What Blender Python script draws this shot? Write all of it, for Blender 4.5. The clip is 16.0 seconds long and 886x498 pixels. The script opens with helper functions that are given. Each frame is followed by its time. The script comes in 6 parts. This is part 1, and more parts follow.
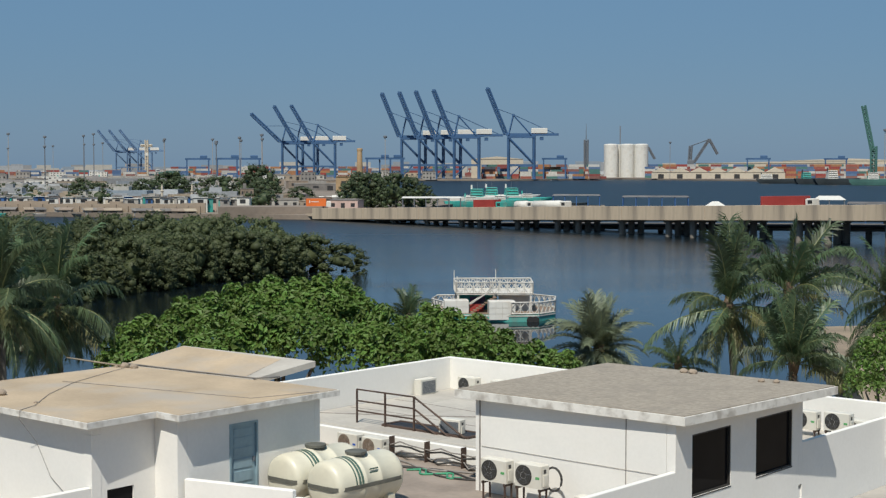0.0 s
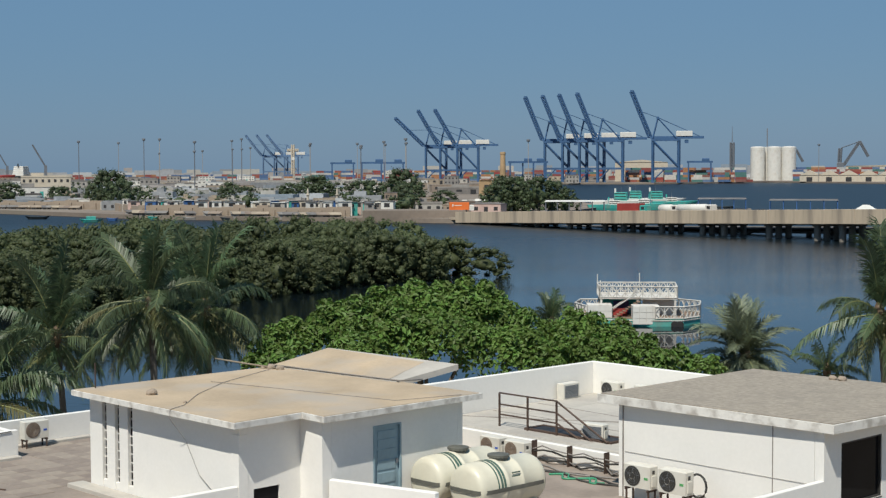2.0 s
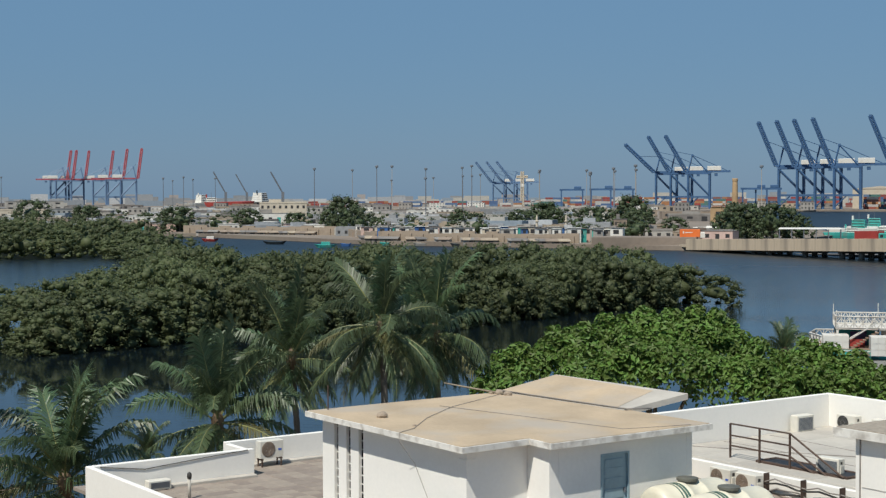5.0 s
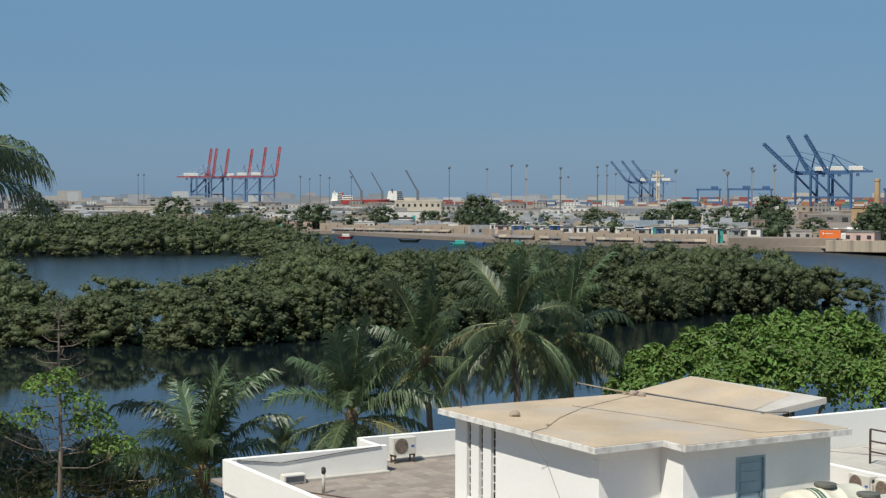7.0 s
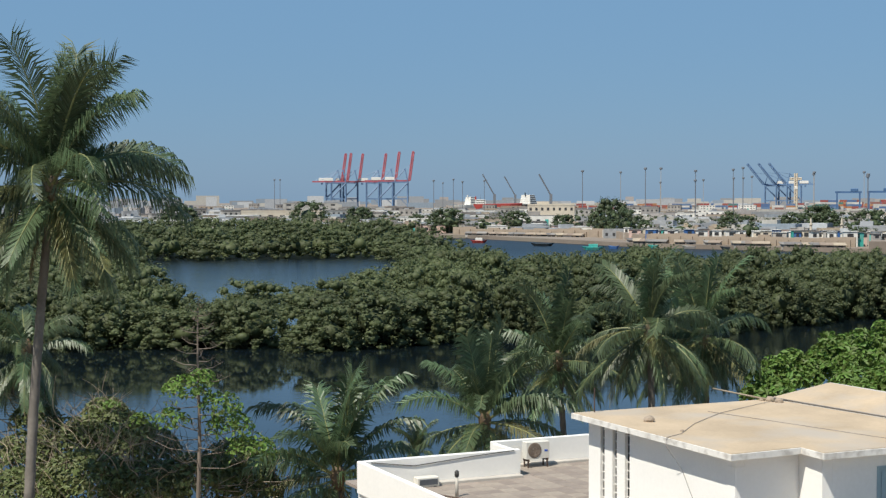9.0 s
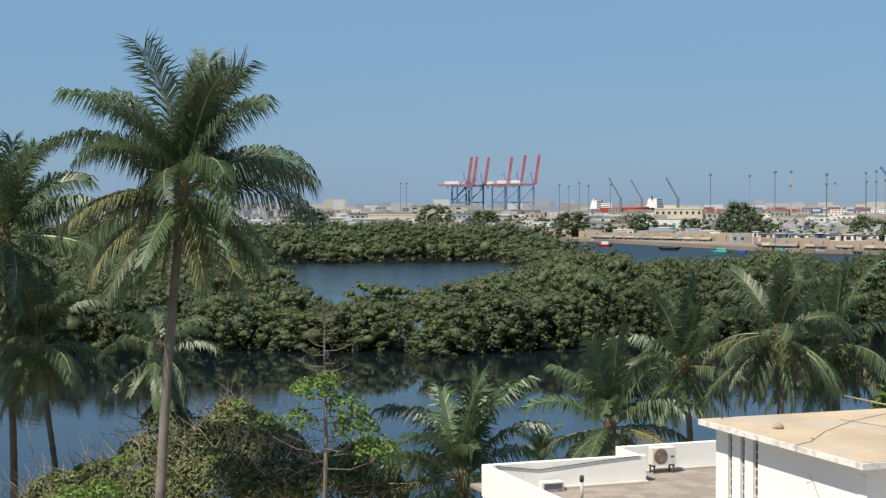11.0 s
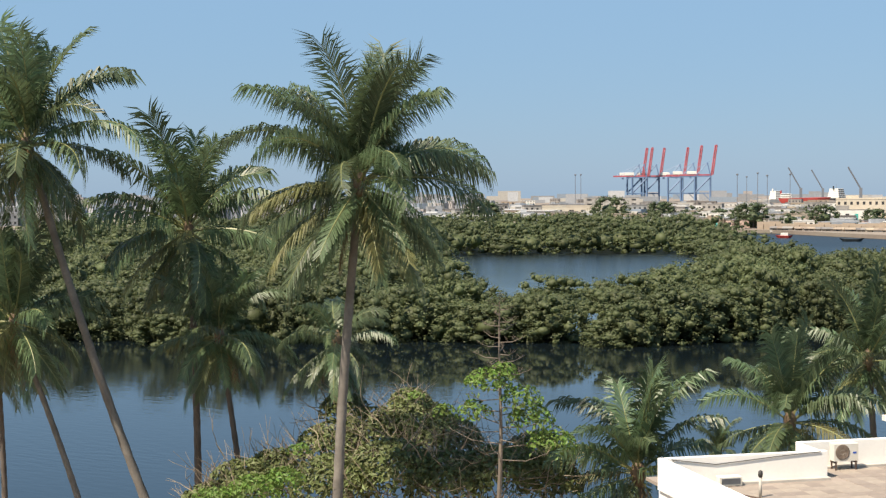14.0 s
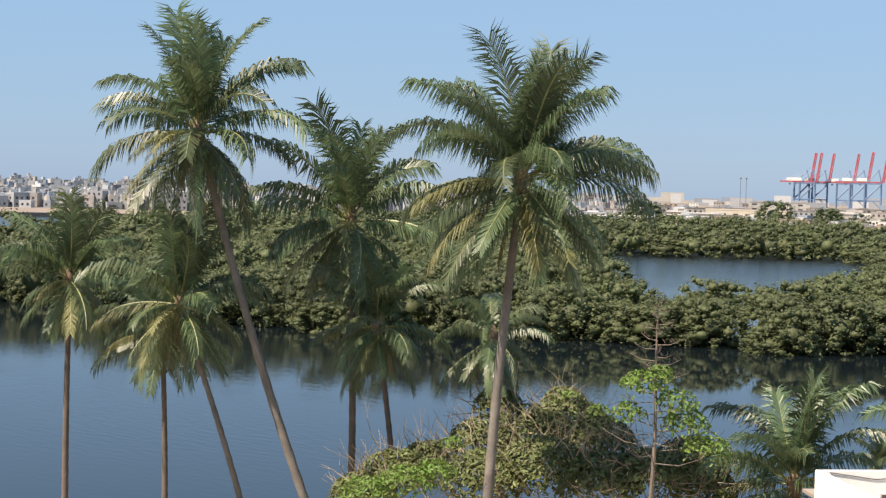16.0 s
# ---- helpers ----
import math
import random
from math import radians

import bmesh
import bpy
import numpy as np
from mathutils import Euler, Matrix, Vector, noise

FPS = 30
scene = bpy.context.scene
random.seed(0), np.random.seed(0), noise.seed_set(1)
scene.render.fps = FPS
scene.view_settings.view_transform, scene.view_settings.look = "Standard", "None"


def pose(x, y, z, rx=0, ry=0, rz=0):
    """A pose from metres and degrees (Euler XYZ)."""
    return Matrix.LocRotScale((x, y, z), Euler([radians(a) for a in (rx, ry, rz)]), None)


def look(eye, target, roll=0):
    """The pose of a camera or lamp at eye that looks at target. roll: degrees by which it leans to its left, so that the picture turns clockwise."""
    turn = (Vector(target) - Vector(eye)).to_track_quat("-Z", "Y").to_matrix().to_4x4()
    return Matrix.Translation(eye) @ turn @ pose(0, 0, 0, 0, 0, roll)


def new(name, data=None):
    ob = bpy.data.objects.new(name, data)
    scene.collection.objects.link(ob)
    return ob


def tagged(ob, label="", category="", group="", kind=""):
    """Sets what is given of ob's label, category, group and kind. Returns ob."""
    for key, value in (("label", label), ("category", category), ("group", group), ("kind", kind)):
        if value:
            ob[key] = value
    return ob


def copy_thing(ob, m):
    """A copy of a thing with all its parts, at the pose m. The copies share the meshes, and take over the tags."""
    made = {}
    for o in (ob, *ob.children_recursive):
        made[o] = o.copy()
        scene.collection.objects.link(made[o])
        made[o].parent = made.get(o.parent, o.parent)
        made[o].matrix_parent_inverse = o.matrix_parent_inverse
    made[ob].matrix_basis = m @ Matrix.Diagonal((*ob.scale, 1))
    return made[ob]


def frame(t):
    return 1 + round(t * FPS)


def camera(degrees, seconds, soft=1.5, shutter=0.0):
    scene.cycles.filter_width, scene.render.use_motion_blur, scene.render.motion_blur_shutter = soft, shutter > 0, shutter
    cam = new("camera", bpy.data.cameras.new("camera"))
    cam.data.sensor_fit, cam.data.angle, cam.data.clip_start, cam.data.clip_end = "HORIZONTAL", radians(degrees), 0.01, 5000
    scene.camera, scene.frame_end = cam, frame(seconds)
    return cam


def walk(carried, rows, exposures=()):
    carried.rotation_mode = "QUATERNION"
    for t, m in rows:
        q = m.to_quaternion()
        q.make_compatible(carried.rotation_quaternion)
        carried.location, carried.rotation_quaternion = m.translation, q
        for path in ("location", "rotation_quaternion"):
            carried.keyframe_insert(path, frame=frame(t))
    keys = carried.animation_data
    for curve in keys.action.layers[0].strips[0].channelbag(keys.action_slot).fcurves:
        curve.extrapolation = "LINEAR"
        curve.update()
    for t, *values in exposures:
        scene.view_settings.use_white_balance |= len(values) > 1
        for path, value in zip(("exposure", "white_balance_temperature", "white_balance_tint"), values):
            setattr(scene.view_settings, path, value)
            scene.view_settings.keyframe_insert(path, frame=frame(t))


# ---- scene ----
cam = camera(32.9, 16.0, soft=1.3)
EYE = (0.0, 0.0, 18.0)


def aim(yaw, pitch, roll):
    """Camera pose: yaw to the right of +Y, pitch up, roll, in degrees."""
    return pose(*EYE, 90 + pitch, 0, -yaw) @ pose(0, 0, 0, 0, 0, roll)


PATH = [
    (0.0, 0.00, -3.25, -0.03), (0.5, -1.48, -3.21, -0.09), (1.0, -2.79, -3.19, -0.14),
    (1.5, -3.97, -3.15, -0.18), (2.0, -5.46, -3.10, -0.20), (2.5, -7.03, -3.05, -0.32),
    (3.0, -8.49, -3.01, -0.28), (3.5, -10.15, -2.88, -0.09), (4.0, -11.87, -2.57, -0.06),
    (4.2, -12.34, -2.35, -0.13), (6.5, -18.03, -2.12, 0.15), (7.0, -19.30, -2.10, 0.11),
    (7.5, -20.15, -2.08, 0.08), (8.0, -21.59, -2.04, 0.08), (8.5, -23.26, -1.98, 0.02),
    (9.0, -24.38, -1.95, -0.10), (9.5, -25.76, -1.91, -0.12), (10.0, -27.07, -1.88, -0.15),
    (12.5, -31.23, -1.93, -0.33), (13.0, -32.01, -2.13, -0.67), (13.5, -33.99, -2.12, -0.60),
    (14.0, -35.83, -2.10, -0.36), (14.5, -37.87, -2.17, 0.35), (15.0, -39.05, -2.18, 0.87),
    (15.5, -40.50, -2.20, 1.30), (16.0, -41.92, -2.29, 1.52),
]
walk(cam, [(t, aim(y, p, r)) for t, y, p, r in PATH],
     exposures=[(0.0, -0.14, 6250, 10), (3.5, -0.10, 6250, 10), (7.0, 0.03, 6250, 10), (9.0, 0.27, 6320, 11), (12.5, 0.57, 6800, 13), (14.5, 0.86, 7150, 16.5), (16.0, 0.95, 7250, 20)])

# ---- light ----
SUN_DIR = Vector((-0.557, -2.166, 3.3)).normalized()
SUN_EL = math.asin(SUN_DIR.z)
SUN_AZ = math.atan2(SUN_DIR.x, SUN_DIR.y)
world = bpy.data.worlds.new("sky")
scene.world = world
world.use_nodes = True
wn = world.node_tree.nodes
sky = wn.new("ShaderNodeTexSky")
sky.sky_type = "NISHITA"
sky.sun_disc = False
sky.sun_elevation = SUN_EL
sky.sun_rotation = SUN_AZ
sky.air_density = 1.0
sky.dust_density = 0.3
sky.ozone_density = 2.5
wn["Background"].inputs["Strength"].default_value = 0.055
haze = wn.new("ShaderNodeMix")
haze.data_type = "RGBA"
haze.inputs[0].default_value = 0.68
# smog: a duller blue along the horizon, paler above
up = wn.new("ShaderNodeTexCoord")
lift = wn.new("ShaderNodeSeparateXYZ")
world.node_tree.links.new(up.outputs["Generated"], lift.inputs[0])
smog = wn.new("ShaderNodeMapRange")
smog.inputs["From Min"].default_value, smog.inputs["From Max"].default_value = 0.0, 0.14
world.node_tree.links.new(lift.outputs["Z"], smog.inputs["Value"])
tone = wn.new("ShaderNodeMix")
tone.data_type = "RGBA"
tone.inputs[6].default_value = (2.1, 4.7, 8.0, 1)
tone.inputs[7].default_value = (2.75, 5.55, 8.9, 1)
world.node_tree.links.new(smog.outputs["Result"], tone.inputs[0])
world.node_tree.links.new(tone.outputs[2], haze.inputs[7])
world.node_tree.links.new(sky.outputs["Color"], haze.inputs[6])
world.node_tree.links.new(haze.outputs[2], wn["Background"].inputs["Color"])
sun_data = bpy.data.lights.new("sun", "SUN")
sun_data.energy = 5.2
sun_data.angle = radians(0.5)
sun_data.color = (1.0, 0.93, 0.80)
sun = new("sun", sun_data)
sun.matrix_world = look(SUN_DIR * 300, (0, 0, 0))


# ---- materials ----
def mat(name, base, rough=0.8, metal=0.0, var=0.15, scale=1.5, fine=12.0, bump=0.2, dist=0.02, leaf=0.0,
        island=0.0, obj_random=0.0, stain=None, stain_amount=0.5, stain_scale=0.6, stretch=None, spec=0.5):
    m = bpy.data.materials.new(name)
    m.use_nodes = True
    t = m.node_tree
    n, l = t.nodes, t.links
    bsdf = n["Principled BSDF"]
    co = n.new("ShaderNodeTexCoord")
    src = co.outputs["Object"]
    if stretch:
        mp = n.new("ShaderNodeMapping")
        mp.inputs["Scale"].default_value = stretch
        l.new(src, mp.inputs["Vector"])
        src = mp.outputs["Vector"]

    def noise_node(sc, detail):
        q = n.new("ShaderNodeTexNoise")
        q.inputs["Scale"].default_value = sc
        q.inputs["Detail"].default_value = detail
        l.new(src, q.inputs["Vector"])
        return q.outputs["Fac"]

    def mix(fac, a, b, kind="MIX"):
        q = n.new("ShaderNodeMix")
        q.data_type = "RGBA"
        q.blend_type = kind
        for k, v in ((0, fac), (6, a), (7, b)):
            if isinstance(v, (int, float)):
                q.inputs[k].default_value = v
            elif isinstance(v, tuple):
                q.inputs[k].default_value = v
            else:
                l.new(v, q.inputs[k])
        return q.outputs[2]

    def ramp(fac, lo, hi):
        q = n.new("ShaderNodeMapRange")
        q.inputs["From Min"].default_value = lo
        q.inputs["From Max"].default_value = hi
        l.new(fac, q.inputs["Value"])
        return q.outputs["Result"]

    big, small = noise_node(scale, 4), noise_node(fine, 5)
    dark = tuple(max(0, c * (1 - var)) for c in base) + (1,)
    light = tuple(min(1, c * (1 + var)) for c in base) + (1,)
    col = mix(ramp(big, 0.3, 0.7), dark, light)
    col = mix(ramp(small, 0.2, 0.8), mix(0.85 * var + 0.02, col, (0, 0, 0, 1)), col)
    if stain:
        st = noise_node(stain_scale, 6)
        q = n.new("ShaderNodeMath")
        q.operation = "MULTIPLY"
        q.inputs[1].default_value = stain_amount
        l.new(ramp(st, 0.48, 0.68), q.inputs[0])
        col = mix(q.outputs[0], col, stain + (1,))
    for amount, node, out in ((island, "ShaderNodeNewGeometry", "Random Per Island"),
                              (obj_random, "ShaderNodeObjectInfo", "Random")):
        if amount:
            g = n.new(node)
            hsv = n.new("ShaderNodeHueSaturation")
            r = n.new("ShaderNodeMapRange")
            r.inputs["To Min"].default_value, r.inputs["To Max"].default_value = 1 - amount, 1 + amount
            l.new(g.outputs[out], r.inputs["Value"])
            l.new(r.outputs["Result"], hsv.inputs["Value"])
            r2 = n.new("ShaderNodeMapRange")
            r2.inputs["To Min"].default_value, r2.inputs["To Max"].default_value = 0.5 - 0.05 * amount, 0.5 + 0.05 * amount
            l.new(g.outputs[out], r2.inputs["Value"])
            l.new(r2.outputs["Result"], hsv.inputs["Hue"])
            l.new(col, hsv.inputs["Color"])
            col = hsv.outputs["Color"]
    l.new(col, bsdf.inputs["Base Color"])
    bsdf.inputs["Roughness"].default_value = rough
    bsdf.inputs["Metallic"].default_value = metal
    bsdf.inputs["Specular IOR Level"].default_value = spec
    if bump:
        b = n.new("ShaderNodeBump")
        b.inputs["Strength"].default_value = bump
        b.inputs["Distance"].default_value = dist
        l.new(small, b.inputs["Height"])
        l.new(b.outputs["Normal"], bsdf.inputs["Normal"])
    if leaf:
        tr = n.new("ShaderNodeBsdfTranslucent")
        l.new(col, tr.inputs["Color"])
        ms = n.new("ShaderNodeMixShader")
        ms.inputs[0].default_value = leaf
        l.new(bsdf.outputs[0], ms.inputs[1])
        l.new(tr.outputs[0], ms.inputs[2])
        l.new(ms.outputs[0], n["Material Output"].inputs["Surface"])
    return m


def water_material():
    m = bpy.data.materials.new("harbour_water")
    m.use_nodes = True
    n, l = m.node_tree.nodes, m.node_tree.links
    bsdf = n["Principled BSDF"]
    co = n.new("ShaderNodeTexCoord")
    mp = n.new("ShaderNodeMapping")
    mp.inputs["Scale"].default_value = (0.35, 1.0, 1.0)
    l.new(co.outputs["Object"], mp.inputs["Vector"])
    wind = n.new("ShaderNodeTexNoise")
    wind.inputs["Scale"].default_value = 0.035
    wind.inputs["Detail"].default_value = 5
    l.new(mp.outputs[0], wind.inputs["Vector"])
    wr = n.new("ShaderNodeMapRange")
    wr.inputs["From Min"].default_value, wr.inputs["From Max"].default_value = 0.42, 0.62
    wr.inputs["To Min"].default_value, wr.inputs["To Max"].default_value = 0.015, 0.20
    l.new(wind.outputs["Fac"], wr.inputs["Value"])
    # the open bay beyond the mangroves is ruffled, the creek before them sheltered
    sep = n.new("ShaderNodeSeparateXYZ")
    l.new(co.outputs["Object"], sep.inputs[0])
    bay = n.new("ShaderNodeMapRange")
    bay.inputs["From Min"].default_value, bay.inputs["From Max"].default_value = 170, 480
    bay.inputs["To Max"].default_value = 0.65
    l.new(sep.outputs["Y"], bay.inputs["Value"])
    chop = n.new("ShaderNodeMath")
    chop.operation = "ADD"
    l.new(wr.outputs["Result"], chop.inputs[0])
    l.new(bay.outputs["Result"], chop.inputs[1])
    rip = n.new("ShaderNodeTexNoise")
    rip.inputs["Scale"].default_value = 1.6
    rip.inputs["Detail"].default_value = 4
    l.new(mp.outputs[0], rip.inputs["Vector"])
    bp = n.new("ShaderNodeBump")
    bp.inputs["Distance"].default_value = 0.12
    l.new(chop.outputs[0], bp.inputs["Strength"])
    l.new(rip.outputs["Fac"], bp.inputs["Height"])
    l.new(bp.outputs["Normal"], bsdf.inputs["Normal"])
    bsdf.inputs["Base Color"].default_value = (0.005, 0.009, 0.012, 1)
    rough = n.new("ShaderNodeMapRange")
    rough.inputs["From Max"].default_value = 0.65
    rough.inputs["To Min"].default_value, rough.inputs["To Max"].default_value = 0.03, 0.38
    l.new(bay.outputs["Result"], rough.inputs["Value"])
    l.new(rough.outputs["Result"], bsdf.inputs["Roughness"])
    bsdf.inputs["IOR"].default_value = 1.33
    return m


WATER = water_material()
WHITE = mat("white_limewash", (0.80, 0.785, 0.74), 0.85, var=0.04, scale=0.7, fine=9, bump=0.15, stain=(0.55, 0.53, 0.47), stain_amount=0.16, stain_scale=0.7)
SLAB_A = mat("buff_roof_screed", (0.46, 0.36, 0.245), 0.9, var=0.14, scale=0.6, fine=9, bump=0.4, stain=(0.38, 0.34, 0.29), stain_amount=0.8, stain_scale=0.42)
SLAB_B = mat("grey_gravel_roof", (0.35, 0.305, 0.245), 0.95, var=0.20, scale=7.0, fine=48, bump=0.9, stain=(0.24, 0.21, 0.175), stain_amount=0.55, stain_scale=1.7)
DECK = mat("brown_deck_tiles", (0.31, 0.26, 0.215), 0.9, obj_random=0.16, var=0.2, scale=0.6, fine=6, bump=0.4, stain=(0.36, 0.30, 0.25), stain_amount=0.5)
DECK2 = mat("pale_deck_screed", (0.47, 0.44, 0.39), 0.9, obj_random=0.08, var=0.14, scale=0.5, fine=6, bump=0.3, stain=(0.34, 0.31, 0.27), stain_amount=0.6)
EARTH = mat("bank_earth", (0.30, 0.235, 0.165), 0.95, var=0.3, scale=0.15, fine=2, bump=0.6, dist=0.1)
SAND = mat("sandy_shore", (0.22, 0.18, 0.145), 0.95, var=0.2, scale=0.05, fine=0.8, bump=0.4, dist=0.2, stain=(0.22, 0.19, 0.15), stain_amount=0.7, stain_scale=0.03)
MANGROVE = mat("mangrove_leaves", (0.136, 0.166, 0.072), 0.6, var=0.34, scale=0.07, fine=2.6, bump=0.3, dist=0.2, leaf=0.5, island=0.14)
CONCRETE = mat("bridge_concrete", (0.50, 0.41, 0.30), 0.9, var=0.12, scale=0.15, fine=1.5, bump=0.3, stain=(0.20, 0.17, 0.14), stain_amount=0.75, stain_scale=0.35, stretch=(1, 1, 0.12))
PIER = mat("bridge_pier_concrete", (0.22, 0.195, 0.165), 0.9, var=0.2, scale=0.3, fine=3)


# ---- mesh helpers ----
class Geo:
    """Collects vertices and faces of one mesh."""

    def __init__(self):
        self.v, self.f = [], []

    def add(self, vs, fs, m=None):
        k = len(self.v)
        self.v += [tuple(m @ Vector(p)) for p in vs] if m else [tuple(p) for p in vs]
        self.f += [tuple(i + k for i in q) for q in fs]
        return self

    def box(self, x0, x1, y0, y1, z0, z1, m=None, bevel=0.0):
        if bevel:
            b = bevel
            top = [(x0 + b, y0 + b, z1), (x1 - b, y0 + b, z1), (x1 - b, y1 - b, z1), (x0 + b, y1 - b, z1)]
            up = [(x0, y0, z1 - b), (x1, y0, z1 - b), (x1, y1, z1 - b), (x0, y1, z1 - b)]
            lo = [(x0, y0, z0), (x1, y0, z0), (x1, y1, z0), (x0, y1, z0)]
            fs = [(8, 9, 10, 11), (3, 2, 1, 0)]
            for i in range(4):
                j = (i + 1) % 4
                fs += [(i, j, 4 + j, 4 + i), (4 + i, 4 + j, 8 + j, 8 + i)]
            return self.add(lo + up + top, fs, m)
        vs = [(x0, y0, z0), (x1, y0, z0), (x1, y1, z0), (x0, y1, z0), (x0, y0, z1), (x1, y0, z1), (x1, y1, z1), (x0, y1, z1)]
        return self.add(vs, [(3, 2, 1, 0), (4, 5, 6, 7), (0, 1, 5, 4), (1, 2, 6, 5), (2, 3, 7, 6), (3, 0, 4, 7)], m)

    def prism(self, poly, z0, z1, m=None):
        n = len(poly)
        vs = [(x, y, z0) for x, y in poly] + [(x, y, z1) for x, y in poly]
        fs = [tuple(range(n - 1, -1, -1)), tuple(range(n, 2 * n))]
        fs += [(i, (i + 1) % n, n + (i + 1) % n, n + i) for i in range(n)]
        return self.add(vs, fs, m)

    def tube(self, pts, radii, n=6, m=None, cap=True):
        """A tube through the points; radii one number or one a point."""
        pts = [Vector(p) for p in pts]
        if isinstance(radii, (int, float)):
            radii = [radii] * len(pts)
        vs, fs = [], []
        for i, p in enumerate(pts):
            d = (pts[min(i + 1, len(pts) - 1)] - pts[max(i - 1, 0)]).normalized()
            a = d.cross(Vector((0.31, 0.17, 1)) if abs(d.z) < 0.9 else Vector((1, 0.2, 0))).normalized()
            b = d.cross(a)
            for k in range(n):
                w = 2 * math.pi * k / n
                vs.append(p + radii[i] * (math.cos(w) * a + math.sin(w) * b))
        for i in range(len(pts) - 1):
            for k in range(n):
                q = (k + 1) % n
                fs.append((i * n + k, i * n + q, (i + 1) * n + q, (i + 1) * n + k))
        if cap:
            fs += [tuple(range(n - 1, -1, -1)), tuple(range((len(pts) - 1) * n, len(pts) * n))]
        return self.add(vs, fs, m)

    def beam(self, p, q, w, m=None):
        return self.tube([p, q], w * 0.707, 4, m)

    def lathe(self, prof, n=16, m=None):
        """Turns the profile of (radius, height) about z."""
        vs, fs = [], []
        for r, z in prof:
            vs += [(r * math.cos(2 * math.pi * k / n), r * math.sin(2 * math.pi * k / n), z) for k in range(n)]
        for i in range(len(prof) - 1):
            for k in range(n):
                q = (k + 1) % n
                fs.append((i * n + k, i * n + q, (i + 1) * n + q, (i + 1) * n + k))
        fs += [tuple(range(n - 1, -1, -1)), tuple(range((len(prof) - 1) * n, len(prof) * n))]
        return self.add(vs, fs, m)

    def mesh(self, name, material, smooth=False):
        me = bpy.data.meshes.new(name)
        me.from_pydata(self.v, [], self.f)
        me.materials.append(material)
        if smooth:
            me.polygons.foreach_set("use_smooth", [True] * len(me.polygons))
        me.update()
        return me


def part(name, g, material, parent, label="", smooth=False, at=None):
    """One mesh object, a part of parent; g is a Geo or a mesh that is shared."""
    ob = new(name, g.mesh(name, material, smooth) if isinstance(g, Geo) else g)
    ob.parent = parent
    if at is not None:
        ob.matrix_local = at
    if label:
        ob["label"] = label
    return ob


def thing(name, label, category, at=None, group="", kind=""):
    ob = new(name)
    ob.empty_display_size = 0.2
    if at is not None:
        ob.matrix_world = at
    return tagged(ob, label, category, group, kind)


def solid(name, g, material, label="", category="", at=None, group="", kind="", smooth=False):
    ob = new(name, g.mesh(name, material, smooth) if isinstance(g, Geo) else g)
    if at is not None:
        ob.matrix_world = at
    return tagged(ob, label, category, group, kind)


def polar(az, d, z=0.0):
    a = radians(az)
    return Vector((d * math.sin(a), d * math.cos(a), z))


rng = np.random.default_rng(7)
rnd = random.Random(11)

# ---- water and land ----
g = Geo()
g.add([(-4800, -600, 0), (4800, -600, 0), (4800, 4700, 0), (-4800, 4700, 0)], [(0, 1, 2, 3)])
solid("water", g, WATER, "dark blue harbour water with wind ripples", "water", kind="structure")

g = Geo()
bank = [(-140, -300), (300, -300), (300, 90), (75, 160), (37, 152), (33, 126), (28, 95), (8, 82), (-15, 78), (-40, 66), (-70, 40), (-95, 0)]
g.prism(bank, -1.0, 1.4)
solid("ground", g, EARTH, "earth bank under the buildings and palms", "ground", kind="structure")

g = Geo()
g.box(-14, 14, -16, 0.4, 1.2, 16.3)
solid("building_viewpoint", g, WHITE, "plain white building below the viewpoint", "building", kind="structure")

# ---- the white rooftop building ----
ROT = radians(-41)
BUILD = Matrix.Translation((-8.25, 34.47, 0)) @ Matrix.Rotation(ROT, 4, "Z")
LOW, HIGH, ROOF = 9.3, 9.8, 12.0


def wall(name, boxes, material=WHITE, label="white limewashed rooftop wall", bevel=0.02):
    q = Geo()
    for b in boxes:
        q.box(*b, bevel=bevel)
    return solid(name, q, material, label, "wall", at=BUILD, kind="structure")


wall("building_body", [(-14.3, 9.65, 4.2, 21.8, 1.2, LOW - 0.12), (-12.85, 9.6, -4.3, 4.18, 1.2, LOW - 0.13)], label="white lower storeys of the building", bevel=0)
g = Geo()
g.box(-14.2, 9.55, -4.2, 12.0, LOW - 0.1, LOW)
floor_low = solid("floor_low_deck", g, DECK, "brown weathered cement and tile roof deck", "floor", at=BUILD, kind="structure")
g = Geo()
g.box(-6.7, 9.55, 12.15, 20.71, LOW - 0.1, HIGH)
g.box(3.32, 9.55, 20.71, 21.59, LOW - 0.1, HIGH)
floor_high = solid("floor_high_deck", g, DECK2, "pale cement screed roof deck", "floor", at=BUILD, kind="structure")
wall("wall_deck_step", [(-6.7, 3.4, 11.98, 12.146, LOW, HIGH + 0.05)], label="low white step between two roof decks")
wall("wall_parapet_north", [(-6.9, 3.3, 20.72, 20.9, LOW - 0.1, 10.95), (3.31, 9.9, 21.6, 21.78, LOW - 0.1, 10.86)], label="white roof parapet")
wall("wall_parapet_west", [(-6.9, -6.72, 7.3, 20.718, LOW - 0.1, 10.95)], label="white roof parapet")
